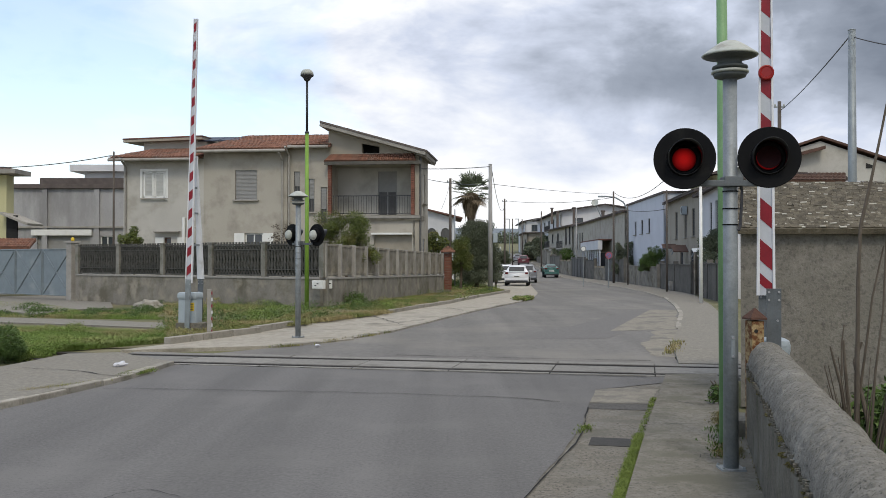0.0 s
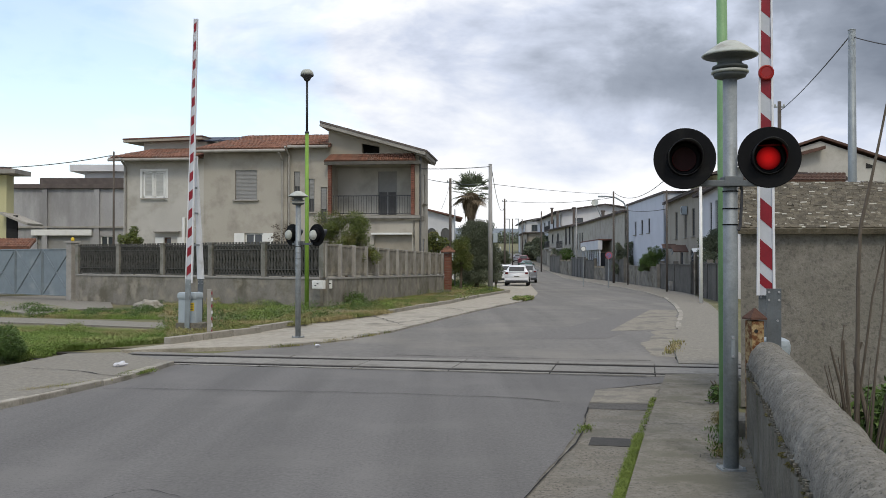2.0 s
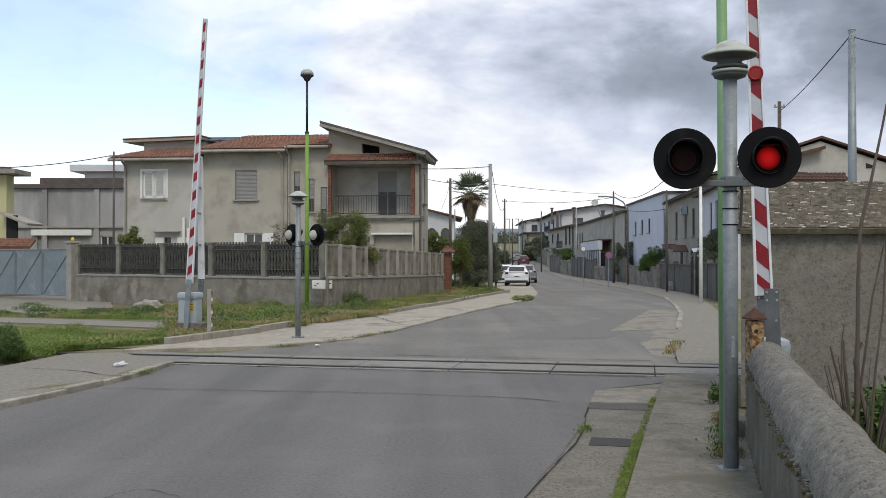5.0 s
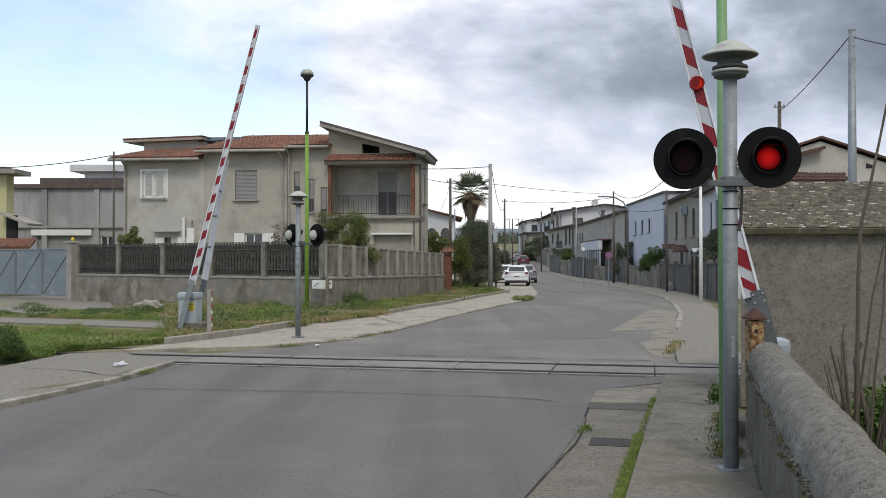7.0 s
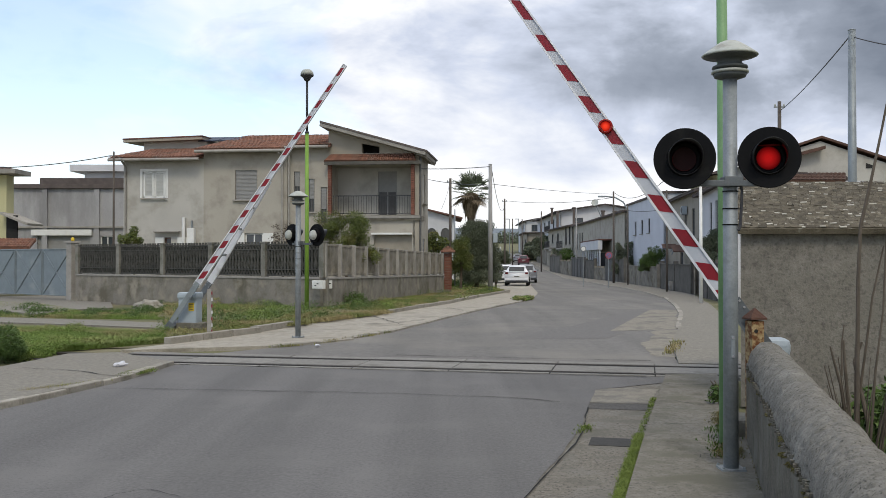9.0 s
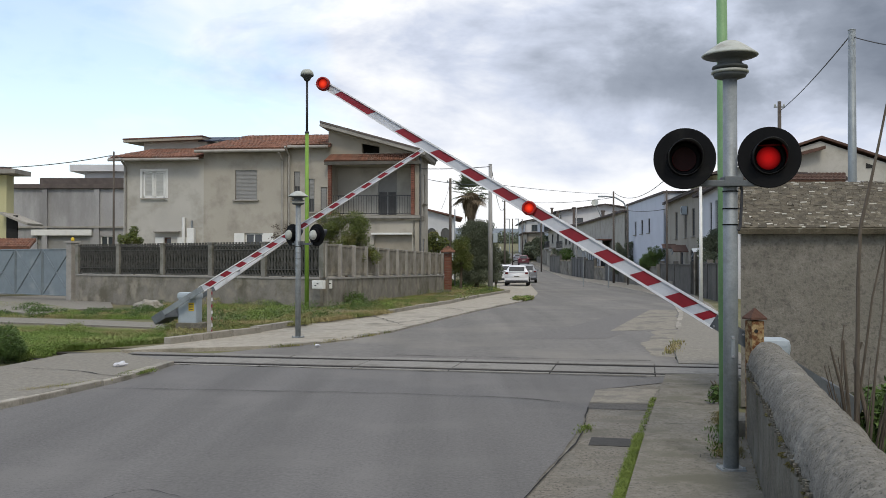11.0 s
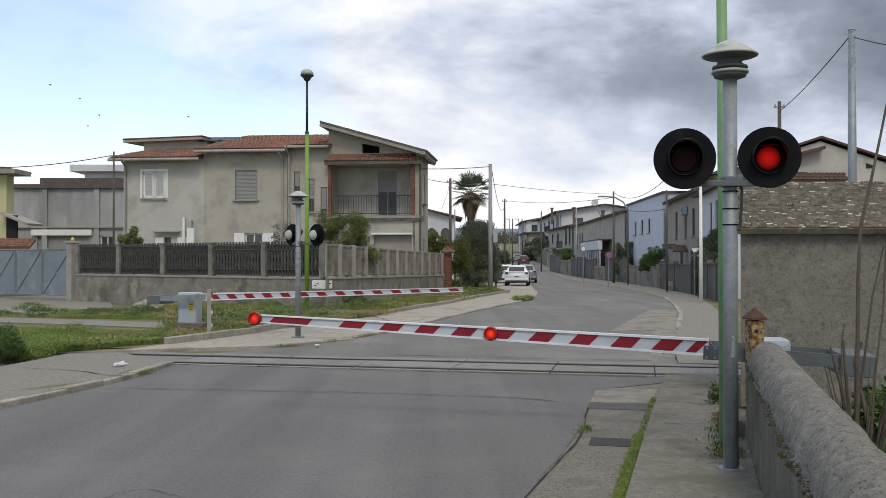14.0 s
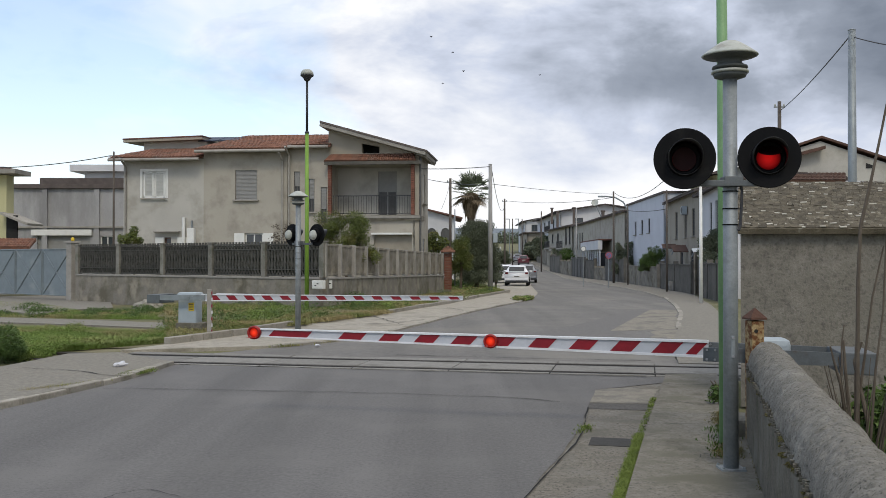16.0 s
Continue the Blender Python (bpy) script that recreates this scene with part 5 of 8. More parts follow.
def fence_run(label, a, b, bays, z_a, z_b, plinth_h, post_h, style, post_mt):
    d = (b - a)
    L, ang = d.length, math.degrees(math.atan2(d.y, d.x))
    th = thing("garden_fence", pose(a.x, a.y, 0, 0, math.degrees(-math.atan2(z_b - z_a, L)), ang) @ pose(0, 0, z_a), label, "fence")
    bm = B()
    box(bm, (L / 2, 0, plinth_h / 2 - 0.3), (L, 0.26, plinth_h + 0.6))
    part("plinth", bm, PLINTH, th, "stained concrete plinth wall")
    part("plinth_cap", box(B(), (L / 2, 0, plinth_h + 0.03), (L, 0.32, 0.06), bevel=0.01), CAST, th, "pale concrete capping")
    pm = qm = None
    step = L / bays
    rh = post_h - plinth_h
    for i in range(bays + 1):
        mm = pose(i * step, 0, plinth_h + 0.06)
        if pm is None:
            bm = box(B(), (0, 0, rh / 2), (0.19 if style == "lace" else 0.15, 0.19 if style == "lace" else 0.22, rh), bevel=0.012)
            if style == "lace":
                box(bm, (0, 0, rh + 0.02), (0.24, 0.24, 0.05), bevel=0.01)
            pm = part("post", bm, post_mt, th)
            pm.matrix_basis = mm
        else:
            share("post", pm.data, th, mm)
        if i == bays:
            break
        if qm is None:
            bm = B()
            w = step - 0.2
            if style == "lace":
                for z, d in ((rh - 0.05, 0.05), (rh - 0.21, 0.035), (0.24, 0.035), (0.05, 0.05)):
                    box(bm, (w / 2, 0, z), (w, 0.06, d))
                n = 16
                s = w / n
                z0, z1 = 0.25, rh - 0.22
                for k in range(n):
                    x = s * (k + 0.5)
                    # swelling balusters joined by rings, a pointed crown above and loops below
                    for side in (-1, 1):
                        last = None
                        for q in range(7):
                            t = q / 6
                            p = (x + side * s * (0.10 + 0.24 * math.sin(2 * math.pi * t) ** 2), 0.0, z0 + (z1 - z0) * t)
                            if last:
                                rod(bm, last, p, 0.022, n=5)
                            last = p
                        rod(bm, (x + side * s * 0.5, 0, z0), (x + side * s * 0.5, 0, z0 + 0.16), 0.024, 0.012, 5)
                        rod(bm, (x + side * s * 0.5, 0, z1), (x + side * s * 0.5, 0, z1 - 0.16), 0.024, 0.012, 5)
                        rod(bm, (x + side * s / 2, 0, rh - 0.22), (x, 0, rh - 0.03), 0.022, n=5)
                        rod(bm, (x + side * s / 2, 0, 0.03), (x, 0, 0.24), 0.02, n=5)
                    box(bm, (x, 0, (z0 + z1) / 2), (0.03, 0.04, z1 - z0))
                    box(bm, (x, 0, rh + 0.0), (0.05, 0.05, 0.08), 0)
                # added sheet: paints the dark behind the panels and hides the house wall
                part("added_backing", box(B(), (L / 2, 0.075, plinth_h + 0.06 + rh / 2 - 0.03), (L - 0.1, 0.012, rh - 0.1)), BACKING, th, "added dark green sheet painted as the shaded garden behind the openwork")
            else:
                box(bm, (w / 2, 0, rh - 0.05), (w, 0.07, 0.07))
                box(bm, (w / 2, 0, 0.10), (w, 0.06, 0.05))
                for k in range(9):
                    box(bm, (w * (k + 0.5) / 9, 0, rh / 2), (0.065, 0.05, rh - 0.1))
            qm = part("panel", bm, CASTDARK if style == "lace" else PLINTH, th, "openwork cast concrete panel")
            qm.matrix_basis = pose(i * step + 0.1, 0, plinth_h + 0.06)
        else:
            share("panel", qm.data, th, pose(i * step + 0.1, 0, plinth_h + 0.06))
    return th


fence_run("openwork cast concrete garden fence on a stained plinth", FL, FC, 5, 0.0, 0.0, 1.0, 2.10, "lace", CASTGREY)
fence_run("slatted cast concrete garden fence along the street", FC, FE, 12, 0.0, -0.22, 1.0, 2.08, "slat", CAST)


def brick_pillar():
    p = FE + Vector((0.34, 0.5))
    th = thing("gate_pillar", pose(p.x, p.y, 0.08), "red brick gate pillar with a tiled cap", "pillar")
    th.scale = (0.76, 0.76, 1.0)
    part("core", box(B(), (0, 0, 0.75), (0.40, 0.40, 2.1)), PLINTH, th)
    me = None
    for r in range(22):
        for k in range(2):
            for face in range(4):
                mm = pose(0, 0, 0.05 + r * 0.083, 0, 0, 90 * face) @ pose((k - 0.5) * 0.225 + (0.03 if r % 2 else -0.03), -0.205, 0)
                if me is None:
                    o = part("brick", box(B(), (0, 0, 0), (0.215, 0.05, 0.07), bevel=0.004), BRICK, th)
                    o.matrix_basis = mm
                    me = o.data
                else:
                    share("brick", me, th, mm)
    cap = part("cap", lathe(B(), [(0.62, 1.88), (0.62, 1.93), (0.06, 2.2)], 4, Matrix.Rotation(radians(45), 4, "Z")), TILE, th, "pyramid cap of clay tiles")
    bm = B()
    for f in range(4):
        for k in range(7):
            for j in range(3):
                rr = 0.44 - j * 0.14
                x = (k - 3) / 3 * rr * 0.95
                box(bm, (0, 0, 0), (0.1, 0.17, 0.03), m=Matrix.Rotation(radians(90 * f), 4, "Z") @ pose(x, -rr + 0.02, 1.95 + j * 0.085, 28, 0, 0))
    tagged(part("cap_tiles", bm, TILE, cap), kind="stuff")


brick_pillar()


def build_gate():
    d = (FL - FC).normalized()
    ang = math.degrees(math.atan2(-d.y, -d.x))
    p0 = FL + d * 0.4
    th = thing("metal_gate", pose(p0.x, p0.y, 0.05, 0, 0, ang + 180), "pale blue sheet metal double gate, closed", "gate")
    for k in range(4):
        bm = box(B(), (0.1 + 1.95 * k + 0.95, 0, 1.05), (1.9, 0.04, 1.85))
        leaf = part("gate_leaf", bm, GATEBLUE, th)
        x0 = 0.1 + 1.95 * k
        b2 = B()
        for a, b in (((x0, 0.15), (x0 + 1.9, 0.15)), ((x0, 1.97), (x0 + 1.9, 1.97)), ((x0 + 0.03, 0.15), (x0 + 0.03, 1.97)), ((x0 + 1.87, 0.15), (x0 + 1.87, 1.97)),
                     ((x0, 0.15), (x0 + 0.95, 1.06)), ((x0 + 1.9, 0.15), (x0 + 0.95, 1.06)), ((x0, 1.97), (x0 + 0.95, 1.06)), ((x0 + 1.9, 1.97), (x0 + 0.95, 1.06))):
            for y in (-0.03, 0.03):
                rod(b2, (a[0], y, a[1]), (b[0], y, b[1]), 0.022, n=6)
        part("brace", b2, GATEBLUE, leaf, "welded bracing bars")
    for s, h in ((0.0, 2.25),):
        pl = thing("gate_post", pose(p0.x, p0.y, 0, 0, 0, ang), "concrete gate post with a small amber lamp on top", "post")
        part("shaft", box(B(), (0, 0, h / 2), (0.34, 0.34, h), bevel=0.015), CAST, pl)
        part("cap", box(B(), (0, 0, h + 0.04), (0.44, 0.44, 0.08), bevel=0.015), CAST, pl)
        part("lamp", lathe(B(), [(0.05, h + 0.08), (0.07, h + 0.12), (0.06, h + 0.2), (0.0, h + 0.24)], 12), YELLOW, pl, "amber gate lamp")


build_gate()


def meter_boxes():
    for px_x, w, h, z in ((-3.83, 0.40, 0.26, 0.85), (-3.50, 0.16, 0.25, 0.84)):
        yy = 29.18 if w > 0.3 else 29.75
        th = thing("meter_box", pose(px_x * yy / 29.3, yy, z, 0, 0, -29 if w > 0.3 else 0), "white utility meter box fixed to the fence plinth", "meter box", "meter boxes")
        part("case", box(B(), (0, 0, 0), (w, 0.16, h), bevel=0.012), WHITEPAINT, th)
        part("door", box(B(), (0, -0.083, 0), (w - 0.05, 0.012, h - 0.05), bevel=0.003), WHITEPAINT, th)
        for k in range(2):
            part("text_bar", box(B(), (0.02 - 0.08 * k, -0.091, 0.03 - 0.06 * k), (0.07, 0.004, 0.03)), DARKPAINT, th)


meter_boxes()


# ---------------------------------------------------------------- houses
leafy_late = []


def tile_roof(parent, a, b, c, d, material=TILE, rows=10, cols=24, thick=0.10, label="clay pantile roof", name="roof", rise=0.05):
    """A tiled roof slope: a, b the eaves from one end to the other, c, d the top edge above b and a."""
    a, b, c, d = Vector(a), Vector(b), Vector(c), Vector(d)
    nrm = (b - a).cross(d - a).normalized()
    if nrm.z < 0:
        nrm = -nrm
    bm = B()
    lo = [bm.verts.new(p - nrm * thick) for p in (a, b, c, d)]
    hi = [bm.verts.new(p) for p in (a, b, c, d)]
    bm.faces.new(lo)
    bm.faces.new(hi)
    for i in range(4):
        bm.faces.new((lo[i], lo[(i + 1) % 4], hi[(i + 1) % 4], hi[i]))
    bmesh.ops.recalc_face_normals(bm, faces=bm.faces[:])
    roof = part(name, bm, material, parent, label)
    # courses of barrel tiles, each half a tube
    vs, fs = [], []
    rnd = random.Random(rows * 31 + cols)
    for i in range(cols):
        for j in range(rows):
            u, v0, v1 = (i + 0.5) / cols, j / rows, (j + 1.25) / rows
            v1 = min(v1, 1.0)
            e0, e1 = a.lerp(b, u), d.lerp(c, u)
            side = ((b - a) / cols * 0.46).lerp((c - d) / cols * 0.46, v0)
            p0, p1 = e0.lerp(e1, v0), e0.lerp(e1, v1)
            h = rise + rnd.uniform(-0.006, 0.006)
            k = len(vs)
            for p, lift in ((p0, 0.03), (p1, 0.0)):
                for s, up in ((-1, 0.0), (-0.6, 0.75), (0.0, 1.0), (0.6, 0.75), (1, 0.0)):
                    vs.append(tuple(p + side * s + nrm * (lift + h * up)))
            for q in range(4):
                fs.append((k + q, k + q + 1, k + 6 + q, k + 5 + q))
            fs.append((k, k + 1, k + 2, k + 3, k + 4))
    me = bpy.data.meshes.new("tiling")
    me.from_pydata(vs, [], fs)
    me.materials.append(material)
    o = new("tiling", me)
    o.parent = roof
    tagged(o, kind="stuff")
    return roof


def window(parent, m, w, h, style, frame_mt=WHITEPAINT):
    """A window in its opening: local x along the wall, y into it, z up from the sill; the opening starts at x = 0."""
    def pt(name, bm, mt, par, label=""):
        o = part(name, bm, mt, par, label)
        return o
    bm = B()
    t = 0.06
    for c, s in (((w / 2, 0.1, t / 2), (w, 0.08, t)), ((w / 2, 0.1, h - t / 2), (w, 0.08, t)), ((t / 2, 0.1, h / 2), (t, 0.08, h)), ((w - t / 2, 0.1, h / 2), (t, 0.08, h)), ((w / 2, 0.1, h / 2), (t * 0.9, 0.07, h))):
        box(bm, c, s, m=m)
    win = pt("window", bm, frame_mt, parent)
    pt("pane", box(B(), (w / 2, 0.12, h / 2), (w - 0.04, 0.012, h - 0.04), m=m), PANE, win, "dark window glass")
    pt("sill", box(B(), (w / 2, -0.03, -0.035), (w + 0.2, 0.2, 0.06), m=m), CAST, win)
    if style == "louvre":
        for k in range(2):
            x0 = 0.03 + k * (w / 2 - 0.01)
            ww = w / 2 - 0.05
            bm = B()
            for c, s in (((x0 + ww / 2, 0.02, 0.05), (ww, 0.045, 0.09)), ((x0 + ww / 2, 0.02, h - 0.05), (ww, 0.045, 0.09)), ((x0 + 0.04, 0.02, h / 2), (0.08, 0.045, h)), ((x0 + ww - 0.04, 0.02, h / 2), (0.08, 0.045, h))):
                box(bm, c, s, m=m)
            n = 16
            for q in range(n):
                z = 0.1 + (h - 0.2) * (q + 0.5) / n
                box(bm, (0, 0, 0), (ww - 0.14, 0.012, (h - 0.2) / n * 1.05), m=m @ pose(x0 + ww / 2, 0.03, z, 32, 0, 0))
            pt("shutter", bm, WHITEPAINT, win, "closed white louvred shutter")
        bm = B()
        for c, s in (((w / 2, -0.01, h + 0.06), (w + 0.24, 0.05, 0.12)), ((-0.06, -0.01, h / 2), (0.12, 0.05, h)), ((w + 0.06, -0.01, h / 2), (0.12, 0.05, h)), ((w / 2, -0.01, -0.085), (w + 0.24, 0.06, 0.06))):
            box(bm, c, s, m=m)
        pt("surround", bm, WHITEPAINT, win, "white painted surround")
    elif style == "roller":
        pt("roller_shutter", slat_sheet(w, h, 22, m), SHUTTERGREY, win, "lowered grey roller shutter")
    elif style == "half_roller":
        pt("roller_shutter", slat_sheet(w, h * 0.6, 14, m @ pose(0, 0, h * 0.4)), SHUTTERGREY, win, "half lowered roller shutter")
    elif style == "door_leaves":
        for x, ww in ((-0.24, 0.42), (w + 0.3, 0.52)):
            pt("shutter", box(B(), (x, -0.04, h / 2), (ww, 0.04, h), m=m), WHITEPAINT, win, "white shutter folded back on the wall")
    elif style == "open_leaves":
        for side in (-1, 1):
            x = -0.27 if side < 0 else w + 0.27
            pt("shutter", box(B(), (x, -0.04, h / 2), (0.5, 0.04, h), m=m), WHITEPAINT, win, "white shutter folded back on the wall")
    return win


def corner_house():
    ang = -6.0
    h = thing("house", pose(-1.10, 44.0, 0.0, 0, 0, ang), "two-storey beige rendered house with tiled roofs and a recessed balcony", "house")
    h.scale = (0.985, 1, 1)
    T = 0.3
    # left block, middle block and stair block share one front line; x is negative to the west
    wins = {"left": [(-13.53, -12.38, 4.54, 5.81, "louvre"), (-12.42, -11.80, 0.9, 2.66, "door_leaves")],
            "mid": [(-8.91, -7.83, 4.43, 5.83, "roller"), (-8.42, -7.55, 1.45, 2.85, "open_leaves")],
            "stair": [(-6.06, -5.76, 4.6, 5.75, "half_roller"), (-5.34, -5.06, 3.85, 5.4, "half_roller"), (-4.76, -4.46, 3.3, 5.0, "half_roller")]}
    for nm, x0, x1, top, mt, yoff in (("left", -14.5, -10.48, 6.4, RENDER_PALE, 0.0), ("mid", -10.48, -6.35, 6.75, RENDER_BEIGE, 0.0), ("stair", -6.35, -4.35, 6.9, RENDER_BEIGE, 0.12)):
        M = pose(x0, yoff, 0)
        holes = [(a - x0, b - x0, c, d) for a, b, c, d, _ in wins[nm]]
        wl = part("wall", wall_holes(B(), x1 - x0, top, T, holes, M), mt, h, "pale rendered front wall" if nm == "left" else "beige rendered front wall")
        for a, b, c, d, st in wins[nm]:
            window(h, pose(a, yoff, c), b - a, d - c, st, BROWNWOOD if st == "door_leaves" else WOODDARK if st not in ("louvre", "open_leaves") else WHITEPAINT)
    part("wall", box(B(), (-14.35, 5.0, 3.2), (0.3, 9.4, 6.4)), RENDER_PALE, h)
    part("wall", box(B(), (-9.4, 9.8, 3.3), (10.2, 0.3, 6.6)), RENDER_BEIGE, h)
    part("ceiling_slab", box(B(), (-9.5, 5.0, 6.42), (9.6, 9.2, 0.1)), PLINTH, h)
    # added black sheet: its colour stands for the unlit rooms
    part("room_shade_sheet", box(B(), (-9.5, 2.5, 3.2), (9.6, 0.1, 6.2)), SHADEBLACK, h, "black sheet painted as the unlit room behind the windows")
    part("floor_slab", box(B(), (-9.5, 1.4, 3.3), (9.6, 2.1, 0.2)), PLINTH, h)
    # main tiled roof
    tile_roof(h, (-10.75, -0.55, 6.78), (-6.3, -0.55, 6.78), (-4.3, 5.2, 8.12), (-10.0, 5.2, 8.12), TILE, 14, 26)
    tile_roof(h, (-6.3, -0.30, 6.95), (-4.2, -0.30, 6.95), (-4.2, 5.2, 8.12), (-4.6, 5.2, 8.12), TILE, 13, 11)
    tile_roof(h, (-4.2, 10.6, 6.8), (-14.6, 10.6, 6.8), (-10.0, 5.2, 8.12), (-4.3, 5.2, 8.12), TILE, 8, 30)
    tile_roof(h, (-15.05, -0.55, 6.42), (-10.55, -0.55, 6.42), (-10.55, 2.9, 7.2), (-14.2, 2.9, 7.2), TILE, 9, 24, label="weathered tiled lean-to roof")
    # raised slab roof over the west end
    part("parapet", box(B(), (-13.1, 4.2, 7.2), (3.4, 2.4, 0.9)), RENDER_PALE, h)
    M = Matrix.Translation((-13.6, 4.3, 7.72)) @ Matrix.Rotation(radians(2.0), 4, "X") @ Matrix.Rotation(radians(-1.5), 4, "Y")
    part("upper_roof", box(B(), (0, 0, 0), (4.2, 3.6, 0.14), bevel=0.02, m=M), RENDER_RAW, h, "flat pale roof slab with dark tiled edge")
    part("upper_roof_tiles", box(B(), (0, 0, 0.10), (4.25, 3.65, 0.07), bevel=0.02, m=M), TILEDARK, h, "dark tiled top")
    for k in range(2):
        S = Matrix.Translation((-11.3 + k * 1.05, 3.6, 7.62)) @ Matrix.Rotation(radians(13), 4, "X")
        part("solar_panel", box(B(), (0, 0, 0.16), (1.0, 1.7, 0.05), m=S), SOLAR, h, "dark solar panel on the tiles")
    # gutters and downpipes
    for x0, x1, y, z in ((-15.0, -10.5, -0.62, 6.32), (-10.7, -6.3, -0.62, 6.68), (-6.25, -4.3, -0.38, 6.86)):
        bm = rod(B(), (x0, y, z), (x1, y, z), 0.07, n=12)
        part("gutter", bm, CAST, h, "pale metal gutter")
    for x, zt in ((-14.42, 6.4), (-6.62, 6.6), (-6.30, 6.85)):
        bm = B()
        rod(bm, (x, -0.6, zt), (x + 0.05, -0.08, zt - 0.35), 0.05, n=10)
        rod(bm, (x + 0.05, -0.08, zt - 0.35), (x + 0.05, -0.08, 0.0), 0.05, n=10)
        part("downpipe", bm, CAST, h, "grey downpipe")
    # flue and boiler on the west block
    bm = rod(B(), (-11.42, -0.12, 1.2), (-11.42, -0.12, 3.6), 0.08, n=12)
    part("flue", bm, WHITEPAINT, h, "white flue pipe")
    bx = part("boiler_box", box(B(), (-11.03, -0.16, 2.72), (0.36, 0.26, 0.74), bevel=0.02), WHITEPAINT, h, "white wall boiler")
    part("boiler_pipe", rod(B(), (-11.0, -0.16, 3.1), (-11.0, -0.16, 3.45), 0.05, n=10), GALV_PLATE, bx)
    part("door_canopy", box(B(), (-12.25, -0.16, 2.92), (1.25, 0.32, 0.06), bevel=0.01), CAST, h, "thin concrete canopy")
    part("ledge", box(B(), (-8.0, -0.12, 2.32), (1.5, 0.2, 0.05)), CAST, h)
    part("patched_render", box(B(), (-11.3, -0.004, 2.4), (1.6, 0.012, 2.4)), RENDER_PALE, h, "lighter patch of fresh render")

    # the balcony block
    X0, X1 = -4.35, 0.0
    floor, head = 3.55, 6.02
    # lower front, back wall of the balcony with its door, side walls
    part("wall", wall_holes(B(), X1 - X0, floor, T, [(2.2, 4.0, 0.4, 2.75)], pose(X0, 0, 0)), RENDER_BEIGE, h, "beige rendered wall below the balcony")
    part("garage_door", box(B(), (X0 + 3.1, 0.15, 1.6), (1.8, 0.05, 2.4)), RENDER_RAW, h, "pale panel door")
    part("awning", box(B(), (X0 + 3.05, -0.1, 2.80), (1.95, 0.22, 0.09), bevel=0.02), WHITEPAINT, h, "white awning box")
    Mb = pose(X0, 1.5, 0)
    part("wall", wall_holes(B(), X1 - X0, head + 0.4, 0.25, [(2.12, 3.05, floor + 0.1, 5.85)], Mb, floor), RENDER_PALE, h, "pale balcony back wall")
    dr = part("balcony_door", box(B(), (X0 + 2.585, 1.6, (floor + 5.95) / 2), (0.93, 0.05, 5.85 - floor - 0.1)), SHUTTERGREY, h, "grey shuttered balcony door")
    for q in range(2):
        part("door_leaf", box(B(), (X0 + 2.36 + 0.45 * q, 1.565, floor + 0.75), (0.38, 0.03, 1.1)), WOODDARK, dr)
    part("floor_slab", box(B(), (X0 / 2, 0.72, floor), (4.45, 1.75, 0.22), bevel=0.015), PLINTH, h, "weathered balcony slab")
    part("slab_edge", box(B(), (X0 / 2, -0.17, floor + 0.03), (4.5, 0.06, 0.12)), CAST, h)
    part("ceiling_slab", box(B(), (X0 / 2, 0.75, head + 0.09), (4.3, 1.5, 0.18)), RENDER_BEIGE, h)
    part("wall", box(B(), (X0 + 0.02, 0.75, (floor + head) / 2), (0.18, 1.5, head - floor)), RENDER_BEIGE, h)
    part("fascia", box(B(), (X0 / 2, -0.32, head + 0.06), (4.6, 0.1, 0.16), bevel=0.01), WALLDARK, h, "dark weathered concrete fascia")
    tile_roof(h, (X0 - 0.15, -0.36, head + 0.16), (X1 - 0.10, -0.36, head + 0.16), (X1 - 0.25, 0.0, head + 0.50), (X0 + 0.1, 0.0, head + 0.50), TILE, 2, 40, rise=0.03, label="narrow tiled canopy over the balcony")
    # brick pilasters, brick by brick
    me = None
    for x in (X0 + 0.08, X1 - 0.30):
        for r in range(30):
            mm = pose(x, -0.02 + 0.0, floor + 0.17 + r * 0.083)
            if me is None:
                o = part("brick", box(B(), (0, 0, 0), (0.17, 0.22, 0.07), bevel=0.005), BRICK, h)
                o.matrix_basis = mm
                me = o.data
            else:
                share("brick", me, h, mm)
    part("corner_pier", box(B(), (X1 - 0.10, 0.1, head / 2 + 0.2), (0.2, 0.26, head + 0.4)), RENDER_RAW, h)
    # railing
    rail = part("railing", box(B(), (X0 / 2 - 0.08, -0.1, floor + 1.02), (3.75, 0.05, 0.04)), DARKPAINT, h, "dark iron balcony railing")
    part("lower_rail", box(B(), (X0 / 2 - 0.08, -0.1, floor + 0.2), (3.75, 0.03, 0.03)), DARKPAINT, rail)
    me = None
    for k in range(31):
        mm = pose(X0 + 0.26 + 0.122 * k, -0.1, floor + 0.6)
        if me is None:
            o = part("baluster", box(B(), (0, 0, 0), (0.016, 0.016, 0.84)), DARKPAINT, rail)
            o.matrix_basis = mm
            me = o.data
        else:
            share("baluster", me, rail, mm)
    # gable over the balcony under the single-pitch roof
    bm = B()
    zl, zr = 7.72, 6.50
    M = Matrix.Translation((0, 0.0, 0)) @ Matrix.Rotation(radians(90), 4, "X")

    def zt(x):
        return zl + (zr - zl) * (x - X0) / (X1 - X0)
    a0, a1 = X0 + 1.62, X0 + 2.45
    for x0, x1, f0, f1 in ((X0, a0, None, None), (a1, X1, None, None)):
        prism(bm, [(x0, head + 0.18), (x1, head + 0.18), (x1, zt(x1)), (x0, zt(x0))], -T, 0.0, M)
    prism(bm, [(a0, head + 0.18), (a1, head + 0.18), (a1, 6.56), (a0, 6.56)], -T, 0.0, M)
